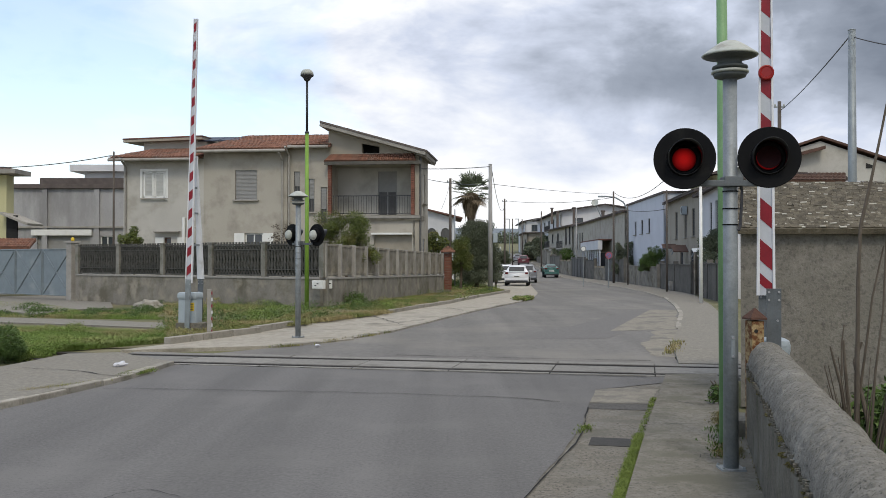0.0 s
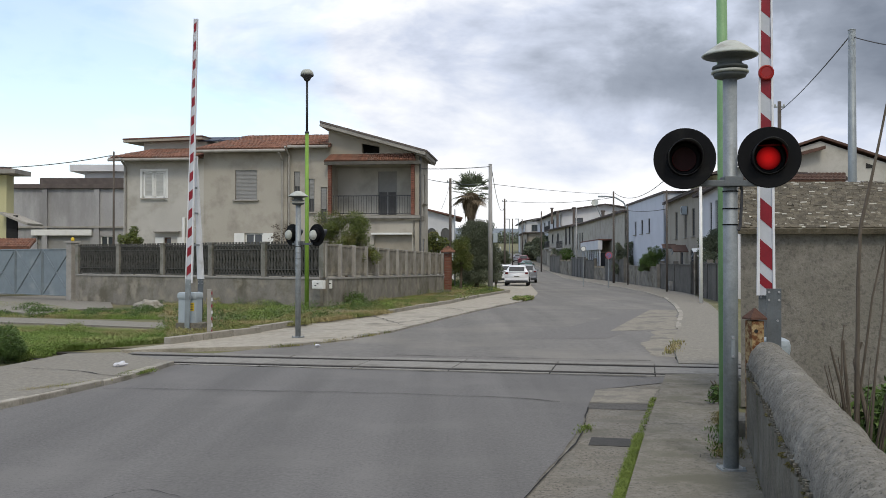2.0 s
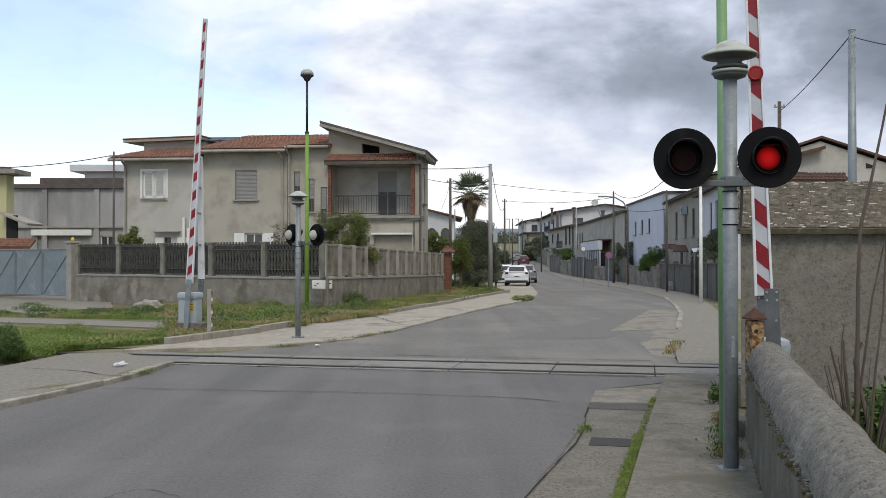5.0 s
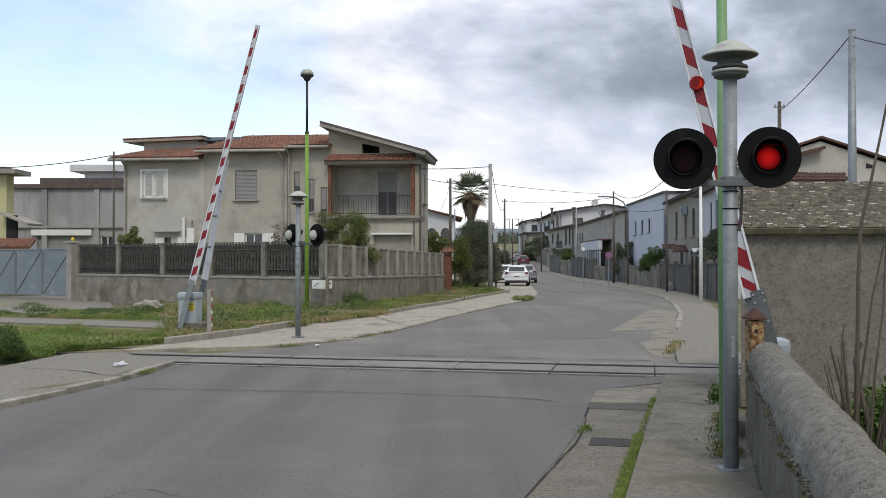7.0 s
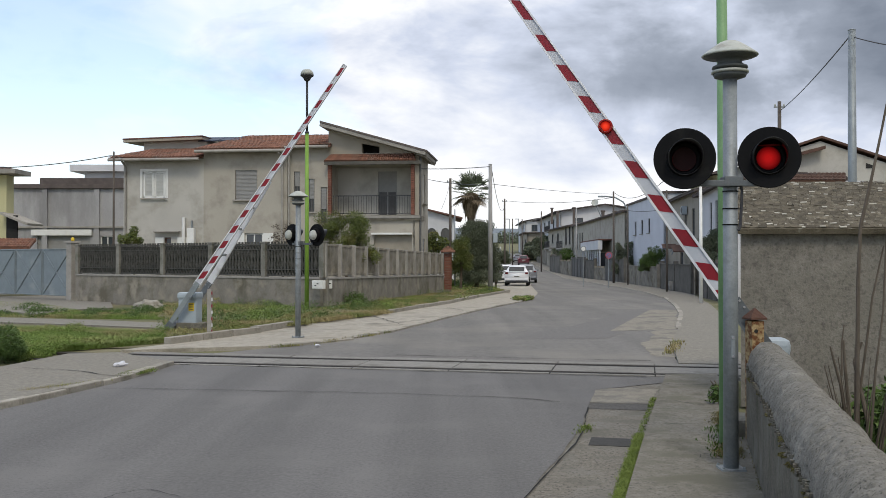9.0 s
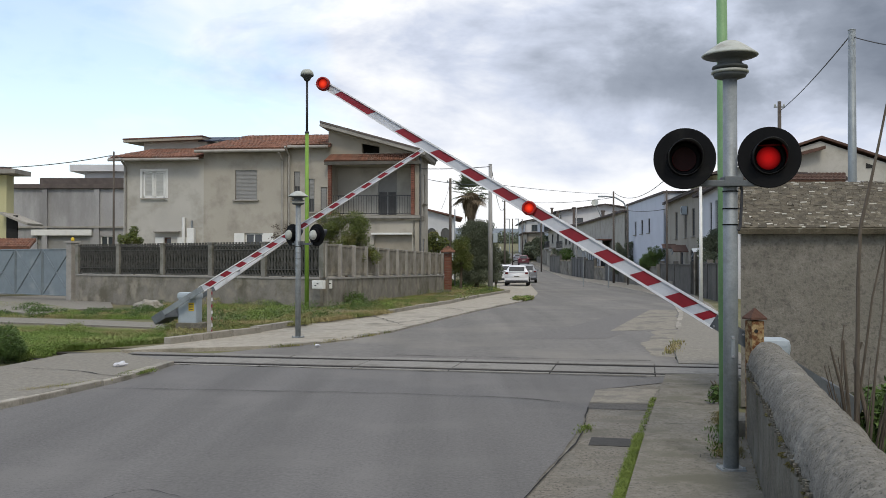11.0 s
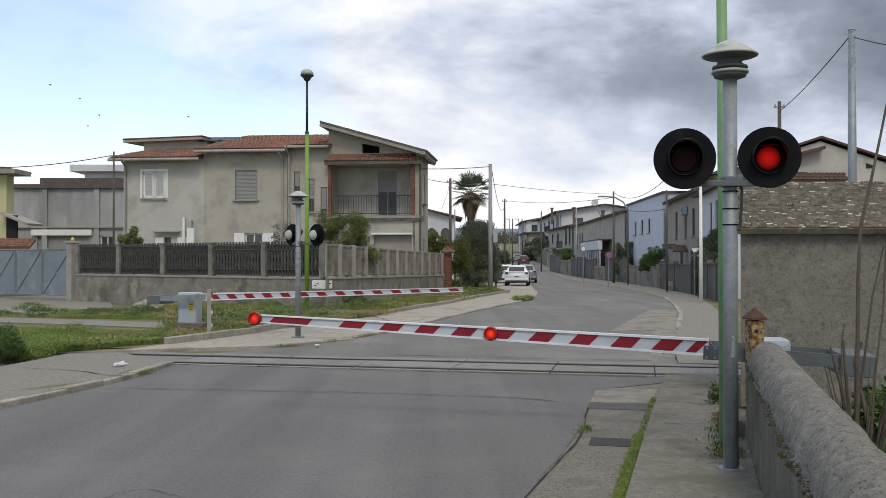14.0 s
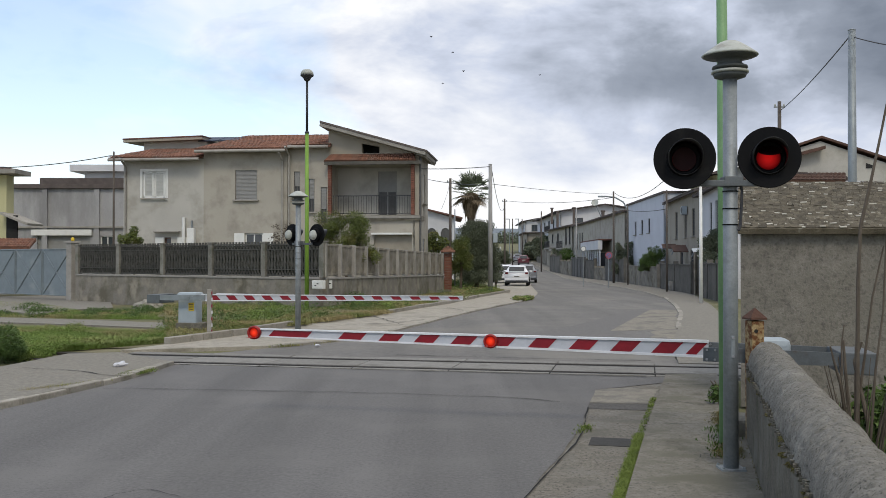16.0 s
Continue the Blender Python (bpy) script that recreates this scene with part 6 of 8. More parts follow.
    prism(bm, [(a0, 7.02), (a1, 6.86), (a1, zt(a1)), (a0, zt(a0))], -T, 0.0, M)
    part("gable_wall", bm, RENDER_RAW, h, "raw rendered gable with an open attic window")
    # black sheet painting the shade inside the attic
    part("attic_shade_sheet", box(B(), ((a0 + a1) / 2, 0.8, 6.68), (1.4, 0.05, 0.8)), SHADEBLACK, h)
    # side wall to the street with three windows
    Ms = pose(X1, 0.0, 0, 0, 0, 90)
    holes = [(1.3, 2.2, 4.3, 5.7), (1.3, 2.2, 1.2, 2.6)]
    part("wall", wall_holes(B(), 3.3, zr + 0.05, T, holes, Ms), RENDER_BEIGE, h, "beige side wall to the street")
    for a, b, c, d in holes:
        window(h, Ms @ pose(a, 0, c), b - a, d - c, "roller", WOODDARK)
    part("downpipe", rod(B(), (X1 + 0.06, -0.03, 0), (X1 + 0.06, -0.03, 6.4), 0.05, n=10), WOODDARK, h, "dark downpipe")
    part("wall", box(B(), (X0 + 0.15, 2.3, 6.8), (0.3, 3.4, 1.2)), RENDER_RAW, h)
    part("wall", box(B(), (-2.3, 3.3, 3.3), (4.0, 0.3, 6.6)), RENDER_BEIGE, h)
    # single-pitch roof slab
    sl = math.atan2(zl - zr, X1 - X0)
    R = Matrix.Translation((X0 - 0.25, 1.95, zl + 0.13)) @ Matrix.Rotation(sl, 4, "Y")
    roof = part("mono_roof", box(B(), (2.57, -0.4, 0.0), (5.2, 4.4, 0.17), bevel=0.02, m=R), CAST, h, "single-pitch concrete roof slab")
    part("roof_tiles", box(B(), (2.57, -0.4, 0.125), (5.26, 4.46, 0.08), m=R), ROOFGREY, roof, "dark edge of roof tiles")
    part("eaves_soffit", box(B(), (4.95, -0.4, -0.12), (0.4, 4.2, 0.07), m=R), PLINTH, roof)


corner_house()


def grey_workshop():
    Y = 55.0
    h = thing("workshop_building", pose(0, 0, 0), "long grey rendered workshop building with pilasters", "building")
    xl, xr = -26.31, -18.06
    top = 5.71
    part("wall", wall_holes(B(), xr - xl, top, 0.35, [(-23.49 - xl, -20.42 - xl, 0.0, 3.02), (-19.83 - xl, -19.04 - xl, 1.2, 2.96)], pose(xl, Y, 0)), RENDER_GREY, h, "streaked grey wall")
    part("parapet_cap", box(B(), ((xl + xr) / 2, Y + 0.1, top + 0.12), (xr - xl + 0.1, 0.6, 0.26), bevel=0.02), ROOFGREY, h, "dark stained parapet")
    part("parapet_cap", box(B(), ((-23.62 + xr) / 2, Y + 1.6, top + 0.42), (xr - -23.62, 2.0, 0.5), bevel=0.02), ROOFGREY, h)
    for px_x in (-23.04, -20.02):
        part("pilaster", box(B(), (px_x, Y - 0.06, top / 2 + 0.4), (0.30, 0.14, top - 0.85)), RENDER_GREY, h)
    part("string_course", box(B(), ((xl + xr) / 2, Y - 0.08, 3.48), (xr - xl, 0.18, 0.1)), CAST, h)
    part("garage_frame", box(B(), (-22.05, Y - 0.05, 3.16), (3.5, 0.2, 0.34)), WHITEPAINT, h, "white garage lintel")
    part("garage_door", box(B(), (-21.96, Y + 0.15, 1.55), (3.1, 0.08, 3.0)), SHUTTERGREY, h, "grey roller garage door")
    window(h, pose(-19.83, Y, 1.2), -19.04 - -19.83, 2.96 - 1.2, "plain", WHITEPAINT)
    part("back_wall", box(B(), ((xl + xr) / 2, Y + 9, top / 2), (xr - xl, 0.3, top)), RENDER_GREY, h)
    part("flat_roof", box(B(), ((xl + xr) / 2, Y + 4.6, top - 0.1), (xr - xl, 9, 0.15)), PLINTH, h)
    # white set-back storey
    w = part("upper_storey", box(B(), (-20.67, 60.5, 6.57), (3.2, 3.0, 1.7)), RENDER_WHITE, h, "white set-back upper storey")
    part("upper_roof", box(B(), (-20.92, 60.5, 7.24), (4.2, 4.0, 0.42), bevel=0.02), RENDER_WHITE, w, "thick white roof slab")
    # black panel on the solid storey paints the window's dark
    part("upper_window", box(B(), (-20.50, 58.98, 6.53), (1.15, 0.06, 0.22)), SHADEBLACK, w)


grey_workshop()


def yellow_house():
    Y = 47.0
    xr = -21.61
    h = thing("yellow_house", pose(0, 0, 0), "yellow house with a thick pale roof slab", "house")
    part("wall", box(B(), (xr - 2.5, Y + 0.4, 5.79 / 2), (5, 0.8, 5.79)), RENDER_YELLOW, h, "yellow rendered wall")
    part("roof_slab", box(B(), (xr - 2.0, Y + 0.3, 5.93), (5.4, 1.8, 0.24), bevel=0.03), CAST, h, "thick pale roof slab")
    part("roof_tiles", box(B(), (xr - 2.4, Y + 0.4, 6.10), (4.9, 1.4, 0.16), bevel=0.04), TILEDARK, h)
    M = Matrix.Translation((-21.00, Y - 0.3, 3.61)) @ Matrix.Rotation(radians(22), 4, "Y")
    part("porch_roof", box(B(), (0, 0.6, 0), (1.5, 1.8, 0.12), bevel=0.02, m=M), CAST, h, "small slanting porch roof")
    # black panel on the solid wall paints the shade under the porch
    part("porch_shade_sheet", box(B(), (-21.31, Y - 0.02, 2.99), (0.55, 0.08, 1.6)), SHADEBLACK, h)
    tile_roof(h, (-21.05, 43.6, 2.17), (-19.00, 43.6, 2.17), (-19.44, 45.4, 2.59), (-21.52, 45.4, 2.59), TILE, 5, 14, label="low tiled lean-to roof")
    part("lean_to_wall", box(B(), (-20.00, 45.0, 0.9), (2.2, 2.4, 1.8)), RENDER_GREY, h)


yellow_house()


def street_house(y0, y1, x0, x1, top, mt, label, wins, roof="flat", depth=8.0, roof_mt=ROOFGREY, style="plain", over=0.35, end_wins=(), base=None, back=0.0):
    """A house on the east side of the street; its front runs from (x0, y0) to (x1, y1)."""
    d = Vector((x1 - x0, y1 - y0))
    L, ang = d.length, math.degrees(math.atan2(d.y, d.x))
    g = gz((y0 + y1) / 2) if base is None else base
    h = thing("street_house", pose(x1, y1, g, 0, 0, ang + 180), label, "house", "houses along the street")
    tp = top - g
    # local x runs from the far end to the near end, local y away from the street
    holes = [(L - b, L - a, c, e) for a, b, c, e in wins]
    part("wall", wall_holes(B(), L, tp, 0.3, holes), mt, h)
    for a, b, c, e in holes:
        window(h, pose(a, 0, c), b - a, e - c, style, WOODDARK)
    M = pose(L, 0, 0, 0, 0, 90)
    part("end_wall", wall_holes(B(), depth, tp, 0.3, list(end_wins), M), mt, h)
    for a, b, c, e in end_wins:
        window(h, M @ pose(a, 0, c), b - a, e - c, style, WOODDARK)
    part("far_wall", box(B(), (0.15, depth / 2, tp / 2), (0.3, depth - 0.7, tp)), mt, h)
    part("back_wall", box(B(), (L / 2, depth - 0.15, tp / 2), (L, 0.3, tp)), mt, h)
    # added black sheet that paints the rooms behind the windows unlit
    part("room_shade_sheet", box(B(), (L / 2, 1.6, tp / 2), (L - 0.8, 0.1, tp - 0.3)), SHADEBLACK, h)
    if roof == "flat":
        part("roof", box(B(), (L / 2, depth / 2, tp + 0.06), (L + 2 * over * 0.3, depth + 2 * over * 0.3, 0.16), bevel=0.02), TILEDARK if roof_mt is None else roof_mt, h)
    elif roof == "gable":
        rz = tp + back
        tile_roof(h, (-over, -over, tp), (L + over, -over, tp), (L + over, depth / 2, rz), (-over, depth / 2, rz), roof_mt, 7, max(6, int(L * 2)))
        tile_roof(h, (L + over, depth + over, tp), (-over, depth + over, tp), (-over, depth / 2, rz), (L + over, depth / 2, rz), roof_mt, 7, max(6, int(L * 2)))
        for x in (0.0, L - 0.3):
            bm = prism(B(), [(0.0, tp), (depth, tp), (depth / 2, rz - 0.12)], 0, 0.3, pose(x, 0, 0) @ Matrix(((0, 0, 1, 0), (1, 0, 0, 0), (0, 1, 0, 0), (0, 0, 0, 1))))
            part("gable", bm, mt, h)
    return h


# from near to far on the east side of the street
street_house(42.0, 52.3, 12.6, 14.1, 5.1, RENDER_WHITE, "white rendered street house with narrow dark windows", [(3.2, 4.0, 3.0, 4.6), (5.2, 6.0, 3.0, 4.6), (3.2, 4.4, 0.3, 2.3)], "gable", 5, ROOFGREY, back=0.35)
street_house(52.6, 65.5, 14.2, 15.5, 5.45, RENDER_RAW, "beige street house with brown shutters and tiled eaves", [(1.6, 2.6, 3.2, 4.8), (4.6, 5.4, 3.2, 4.8), (8.3, 9.3, 3.2, 4.9), (2.0, 3.2, 0.3, 2.4), (6.0, 7.2, 0.9, 2.3)], "gable", 8, ROOFGREY, back=1.2)
street_house(66.5, 83.0, 15.5, 16.1, 6.25, RENDER_BLUE, "bluish white three-storey street house with a flat roof", [(5.5, 6.4, 3.95, 5.05), (8.6, 9.5, 3.95, 5.05), (11.7, 12.6, 3.95, 5.05), (3.0, 4.2, 0.4, 2.5)], "flat", 9, ROOFGREY)
street_house(60.5, 66.3, 16.9, 17.3, 6.9, RENDER_YELLOW, "cream house behind with wide dark eaves", [(2, 3, 5.2, 6.2)], "gable", 7, ROOFGREY, back=0.6, over=1.0)
street_house(84.0, 124.0, 16.1, 17.1, 5.85, RENDER_BEIGE, "long plain beige hall along the street", [(30.5, 31.6, 3.0, 5.0), (33.0, 34.1, 3.0, 5.0), (36.0, 37.2, 3.0, 5.0)], "gable", 12, ROOFGREY, back=1.5)
street_house(125.0, 150.0, 17.0, 16.65, 6.0, RENDER_BEIGE, "beige street house with balconies and dark windows", [(1.5, 3.1, 3.2, 5.6), (5, 6.6, 3.2, 5.6), (13, 15, 3.6, 5.0), (19, 21, 3.6, 5.0), (3, 5, 0.4, 2.6), (9, 11, 0.4, 2.6), (18, 20, 0.4, 2.6)], "gable", 12, ROOFGREY, back=1.3, over=0.6)
street_house(150.5, 190.0, 18.6, 18.9, 9.1, RENDER_WHITE, "large white far house with a dark low-pitched roof", [(3, 5, 5.2, 7.2), (9, 11, 5.2, 7.2), (16, 19, 5.2, 7.2), (24, 26, 5.2, 7.2), (31, 34, 5.2, 7.2)], "gable", 14, ROOFGREY, back=1.2, over=0.9, end_wins=[(2, 3.6, 5.4, 7.0)])
street_house(176.0, 196.0, 15.6, 15.9, 6.4, RENDER_RAW, "low shaded far house with wide dark eaves", [(3, 6, 1.4, 3.6), (11, 14, 1.4, 3.6)], "flat", 6, ROOFGREY, over=2.4)
street_house(206.0, 232.0, 17.8, 18.4, 9.7, RENDER_WHITE, "small white far house at the street's end", [(3, 6, 4.6, 6.2), (9, 12, 4.6, 6.2)], "gable", 5.5, ROOFGREY, back=0.7, over=0.8, end_wins=[(1.4, 2.7, 4.7, 6.1), (3.6, 4.4, 4.7, 6.1)])
street_house(105.0, 128.0, 25.0, 26.0, 8.3, RENDER_BEIGE, "taller house behind the street front", [(3, 5, 6.2, 7.6), (9, 11, 6.2, 7.6)], "gable", 14, ROOFGREY, back=1.0)


def chimneys():
    for px_x, y, zt_ in ((15.2, 150.0, 9.7), (16.2, 132.0, 8.8), (17.2, 114.0, 7.45), (17.9, 110.0, 7.2), (15.6, 146.0, 9.0)):
        th = thing("chimney", pose(px_x + 2.0, y, zt_ - 2.6), "dark rendered chimney on a street roof", "chimney", "chimneys")
        part("stack", box(B(), (0, 0, 1.2), (0.34, 0.34, 2.4)), ROOFGREY, th)
        part("cowl", box(B(), (0, 0, 2.5), (0.5, 0.5, 0.18), bevel=0.03), ROOFGREY, th)


chimneys()


def porch(x, y, ang, n, label):
    """A white entrance porch: columns, lintel, a black sheet for the shaded openings behind."""
    th = thing("porch", pose(x, y, gz(y), 0, 0, ang), label, "porch", "porches along the street")
    for i in range(n + 1):
        part("column", box(B(), (i * 1.5, 0, 1.5), (0.30, 0.09, 3.0), bevel=0.02), RENDER_WHITE, th)
    part("lintel", box(B(), (n * 0.75, 0, 3.15), (n * 1.5 + 0.5, 0.4, 0.9), bevel=0.02), RENDER_WHITE, th)
    part("porch_roof", box(B(), (n * 0.75, 0.5, 3.66), (n * 1.5 + 0.6, 1.4, 0.14), bevel=0.02), TILEDARK, th)
    # shade within the porch is painted as one black sheet
    part("opening", box(B(), (n * 0.75, 0.8, 1.2), (n * 1.5, 0.05, 2.4)), SHADEBLACK, th, "black sheet painted as the shade inside")
    for i in range(n):
        part("gate_leaf", box(B(), (i * 1.5 + 0.75, 0.1, 0.7), (1.1, 0.04, 1.3)), WOODDARK, th)


porch(15.72, 107.0, 268, 10, "white porch with columns and dark openings")


def balcony(x, y, z, ang, w, label):
    th = thing("balcony", pose(x, y, z, 0, 0, ang), label, "balcony", "balconies along the street")
    part("slab", box(B(), (w / 2, -0.6, 0), (w, 1.3, 0.2), bevel=0.02), CAST, th)
    part("top_rail", box(B(), (w / 2, -1.2, 1.0), (w, 0.05, 0.05)), DARKPAINT, th)
    for i in range(int(w / 0.25) + 1):
        part("baluster", box(B(), (i * 0.25, -1.2, 0.55), (0.025, 0.025, 0.9)), DARKPAINT, th)
    part("back_rail", box(B(), (w / 2, 0.12, 0.1), (w, 0.3, 0.1)), CAST, th)


balcony(16.95, 132.0, 3.0, 270.8, 6.0, "balcony with dark iron railing on a street house")
balcony(16.8, 146.0, 3.2, 270.8, 6.0, "balcony with dark iron railing on a street house")
balcony(18.7, 164.0, 6.1, 269.5, 9.0, "wide balcony on the white far house")


def brown_roof_house():
    Y = 42.0
    h = thing("gabled_house", pose(0, 0, 0), "white house with brown gabled roof beyond the shed", "house")
    xl, xr, xa = 15.02, 21.39, 16.69
    zl, za, zr = 6.30, 6.85, 5.30
    M = Matrix.Translation((0, Y, 0)) @ Matrix.Rotation(radians(90), 4, "X")
    part("gable_wall", prism(B(), [(xl, 0), (xr, 0), (xr, zr), (xa, za), (xl, zl)], -9.0, 0, M), RENDER_PALE, h, "white rendered gable wall")
    for a, b in (((xl - 0.4, zl - 0.06), (xa, za + 0.12)), ((xa, za + 0.12), (xr + 0.4, zr + 0.0))):
        part("roof", prism(B(), [(a[0], a[1]), (b[0], b[1]), (b[0], b[1] + 0.1), (a[0], a[1] + 0.1)], -9.4, 0.2, M), BROWNWOOD, h, "brown boarded roof edge")
    part("verge_board", prism(B(), [(xl, 6.00), (16.74, 6.45), (16.74, 6.60), (xl, 6.15)], 0.0, 0.5, M), BROWNWOOD, h)
    tile_roof(h, (14.30, 40.0, 4.96), (16.97, 40.0, 4.96), (17.65, 41.6, 5.41), (15.12, 41.6, 5.41), BROWNWOOD, 5, 14, rise=0.02, label="brown tiled lower roof")
    part("lower_wall", box(B(), (16.24, 41.2, 4.97 / 2), (3.4, 1.6, 4.97)), RENDER_WHITE, h)
    # black panel on the solid gable paints the window's dark
    part("attic_window", prism(B(), [(18.71, 5.65), (19.09, 5.65), (19.09, 5.75), (18.71, 5.88)], 0.0, 0.02, M), SHADEBLACK, h)


brown_roof_house()


def arched_house():
    Y = 88.0
    h = thing("arched_house", pose(0, 0, 0), "white house with arched loggia openings behind the garden", "house")
    x0, x1 = -2.04, 1.10
    M = Matrix.Translation((0, Y, 0)) @ Matrix.Rotation(radians(90), 4, "X")
    part("wall", prism(B(), [(x0, -0.3), (x1, -0.3), (x1, 5.42), (x0, 6.26)], -8, 0, M), RENDER_WHITE, h, "white rendered wall")
    part("roof", prism(B(), [(x0 - 0.3, 6.31), (x1 + 0.7, 5.32), (x1 + 0.7, 5.47), (x0 - 0.3, 6.47)], -8.5, 0.5, M), TILEDARK, h, "dark tiled roof edge")
    for px_x in (-1.05, 0.21):
        n = 12
        pts = [(px_x + 0.42 * math.cos(math.pi * k / n), 4.11 + 0.42 * math.sin(math.pi * k / n)) for k in range(n + 1)]
        # the wall is solid; a dark sheet paints the shade of the arch
        part("arch_shade_sheet", prism(B(), [(px_x + 0.42, 0.2), *pts, (px_x - 0.42, 0.2)], 0.0, 0.02, M), WOODDARK, h, "dark sheet painted as the shade in an arched opening")
        bm = B()
        for k in range(n):
            a, b = pts[k], pts[k + 1]
            rod(bm, (a[0], Y - 0.05, a[1]), (b[0], Y - 0.05, b[1]), 0.05, n=6)
        part("arch_trim", bm, RENDER_WHITE, h)


arched_house()


# bushes hanging over the garden walls
for k_, (x_, y_, s_) in enumerate(((15.3, 118.0, 1.2), (16.2, 134.0, 1.3))):
    leafy_late.append((x_, y_, s_, k_))


# low garden walls of the east side
def garden_wall(x0, y0, x1, y1, hgt, mt, label, posts=0):
    a, b = Vector((x0, y0)), Vector((x1, y1))
    L, ang = (b - a).length, math.degrees(math.atan2(y1 - y0, x1 - x0))
    th = thing("garden_wall", pose(x0, y0, gz((y0 + y1) / 2), 0, 0, ang), label, "wall", "garden walls along the street")
    part("wall_body", box(B(), (L / 2, 0, hgt / 2 - 0.1), (L, 0.18, hgt + 0.2)), mt, th)
    part("capping", box(B(), (L / 2, 0, hgt + 0.02), (L, 0.26, 0.06), bevel=0.008), mt, th)
    for i in range(posts):
        part("pier", box(B(), (L * i / max(1, posts - 1), 0, hgt / 2 + 0.1), (0.26, 0.26, hgt + 0.2), bevel=0.01), mt, th)


garden_wall(*(11.08, 36.83), *(12.12, 44.52), 1.5, WALLDARK, "grey slatted garden wall by the pavement", 4)
garden_wall(*(12.66, 48.17), *(13.63, 59.09), 1.5, WALLDARK, "grey concrete garden wall", 3)
garden_wall(*(14.13, 62.22), *(14.84, 76.05), 1.4, PLINTH, "pale rendered garden wall", 3)
garden_wall(*(14.90, 77.82), *(14.77, 82.22), 1.9, WALLDARK, "tall weathered grey garden wall", 3)
garden_wall(*(14.75, 82.42), *(14.69, 85.15), 1.8, WOODDARK, "dark sheet metal street gate", 2)
garden_wall(*(14.67, 85.37), *(14.48, 90.20), 1.1, PLINTH, "low grey garden wall before the porch", 4)
garden_wall(*(14.47, 90.44), *(14.32, 94.79), 1.8, WALLDARK, "weathered grey garden wall", 2)
garden_wall(*(14.20, 95.51), *(14.04, 102.64), 1.9, WOODDARK, "dark fence of metal sheets", 5)
garden_wall(*(13.99, 103.17), *(13.85, 110.93), 1.5, PLINTH, "low grey garden wall before the porch", 4)
garden_wall(*(13.80, 111.55), *(13.62, 119.94), 2.0, WALLDARK, "tall weathered grey garden wall", 3)
garden_wall(14.35, 121.0, 15.95, 139.0, 1.9, WALLDARK, "far weathered grey garden wall", 5)
garden_wall(16.0, 139.5, 16.5, 150.0, 2.1, RENDER_RAW, "far ochre garden wall with piers", 4)
garden_wall(16.5, 150.5, 16.7, 168.0, 2.2, PLINTH, "far pale garden wall", 5)
garden_wall(10.4, 172.0, 10.3, 228.0, 1.4, RENDER_WHITE, "long pale wall beside the climbing street", 6)


def brown_door():
    th = thing("garden_door", pose(*(12.48, 46.73), gz(44), 0, 0, -120), "brown wooden garden door in the wall", "door")
    part("leaf", box(B(), (0, 0, 1.0), (0.9, 0.06, 2.0), bevel=0.008), BROWNWOOD, th)
    part("frame", box(B(), (0, 0.03, 1.05), (1.05, 0.08, 2.1)), PLINTH, th)
    for k in range(4):
        part("board", box(B(), (-0.33 + 0.22 * k, -0.035, 1.0), (0.2, 0.02, 1.9), bevel=0.004), BROWNWOOD, th)


brown_door()


def street_clutter():
    th = thing("air_conditioner", pose(14.45, 57.0, 4.55, 0, 0, 84), "white air conditioner hung on the beige house", "air conditioner")
    part("case", box(B(), (0, 0, 0), (0.66, 0.3, 0.48), bevel=0.03), BOXGREY, th)
    part("grille", lathe(B(), [(0.0, 0.0), (0.19, 0.0), (0.19, 0.012), (0.0, 0.012)], 20, pose(-0.08, 0.151, 0, -90, 0, 0)), WOODDARK, th, "round dark fan grille")
    for x in (-0.3, 0.3):
        part("bracket", box(B(), (x * 0.8, -0.1, -0.26), (0.04, 0.4, 0.05)), GALV_PLATE, th)
    th = thing("stone_trough", pose(13.15, 54.5, gz(54.5), 0, 0, 78), "weathered stone trough against the garden wall", "trough")
    bm = B()
    for c, k in (((0, 0.16, 0.42), (1.1, 0.07, 0.3)), ((0, -0.16, 0.42), (1.1, 0.07, 0.3)), ((0.52, 0, 0.42), (0.07, 0.30, 0.3)), ((-0.52, 0, 0.42), (0.07, 0.30, 0.3)), ((0, 0, 0.3), (1.0, 0.28, 0.06))):
        box(bm, c, k, bevel=0.01)
    part("basin", bm, CAST, th)
    for x in (-0.36, 0.36):
        part("foot", box(B(), (x, 0, 0.13), (0.2, 0.3, 0.28), bevel=0.012), CAST, th)


street_clutter()


def awnings():
    for x, y, z, w, mt, nm in ((12.85, 47.0, 1.96, 1.1, WHITEPAINT, "white"), (14.2, 57.0, 2.26, 1.2, BROWNWOOD, "brown"), (14.65, 61.5, 2.45, 0.8, BROWNWOOD, "brown")):
        th = thing("awning", pose(x, y, z, 0, -20, 85) @ pose(0, 0, 0, 0, 0, 0), nm + " slanting awning over a street entrance", "awning", "awnings")
        part("sheet", box(B(), (0, 0, 0), (w, 0.9, 0.05), bevel=0.01), mt, th)
        part("bracket", rod(B(), (0, 0.3, -0.02), (0, 0.45, -0.4), 0.03, n=8), GALV_PLATE, th)
        part("bracket", rod(B(), (w * 0.4, 0.3, -0.02), (w * 0.4, 0.45, -0.4), 0.03, n=8), GALV_PLATE, th)


awnings()


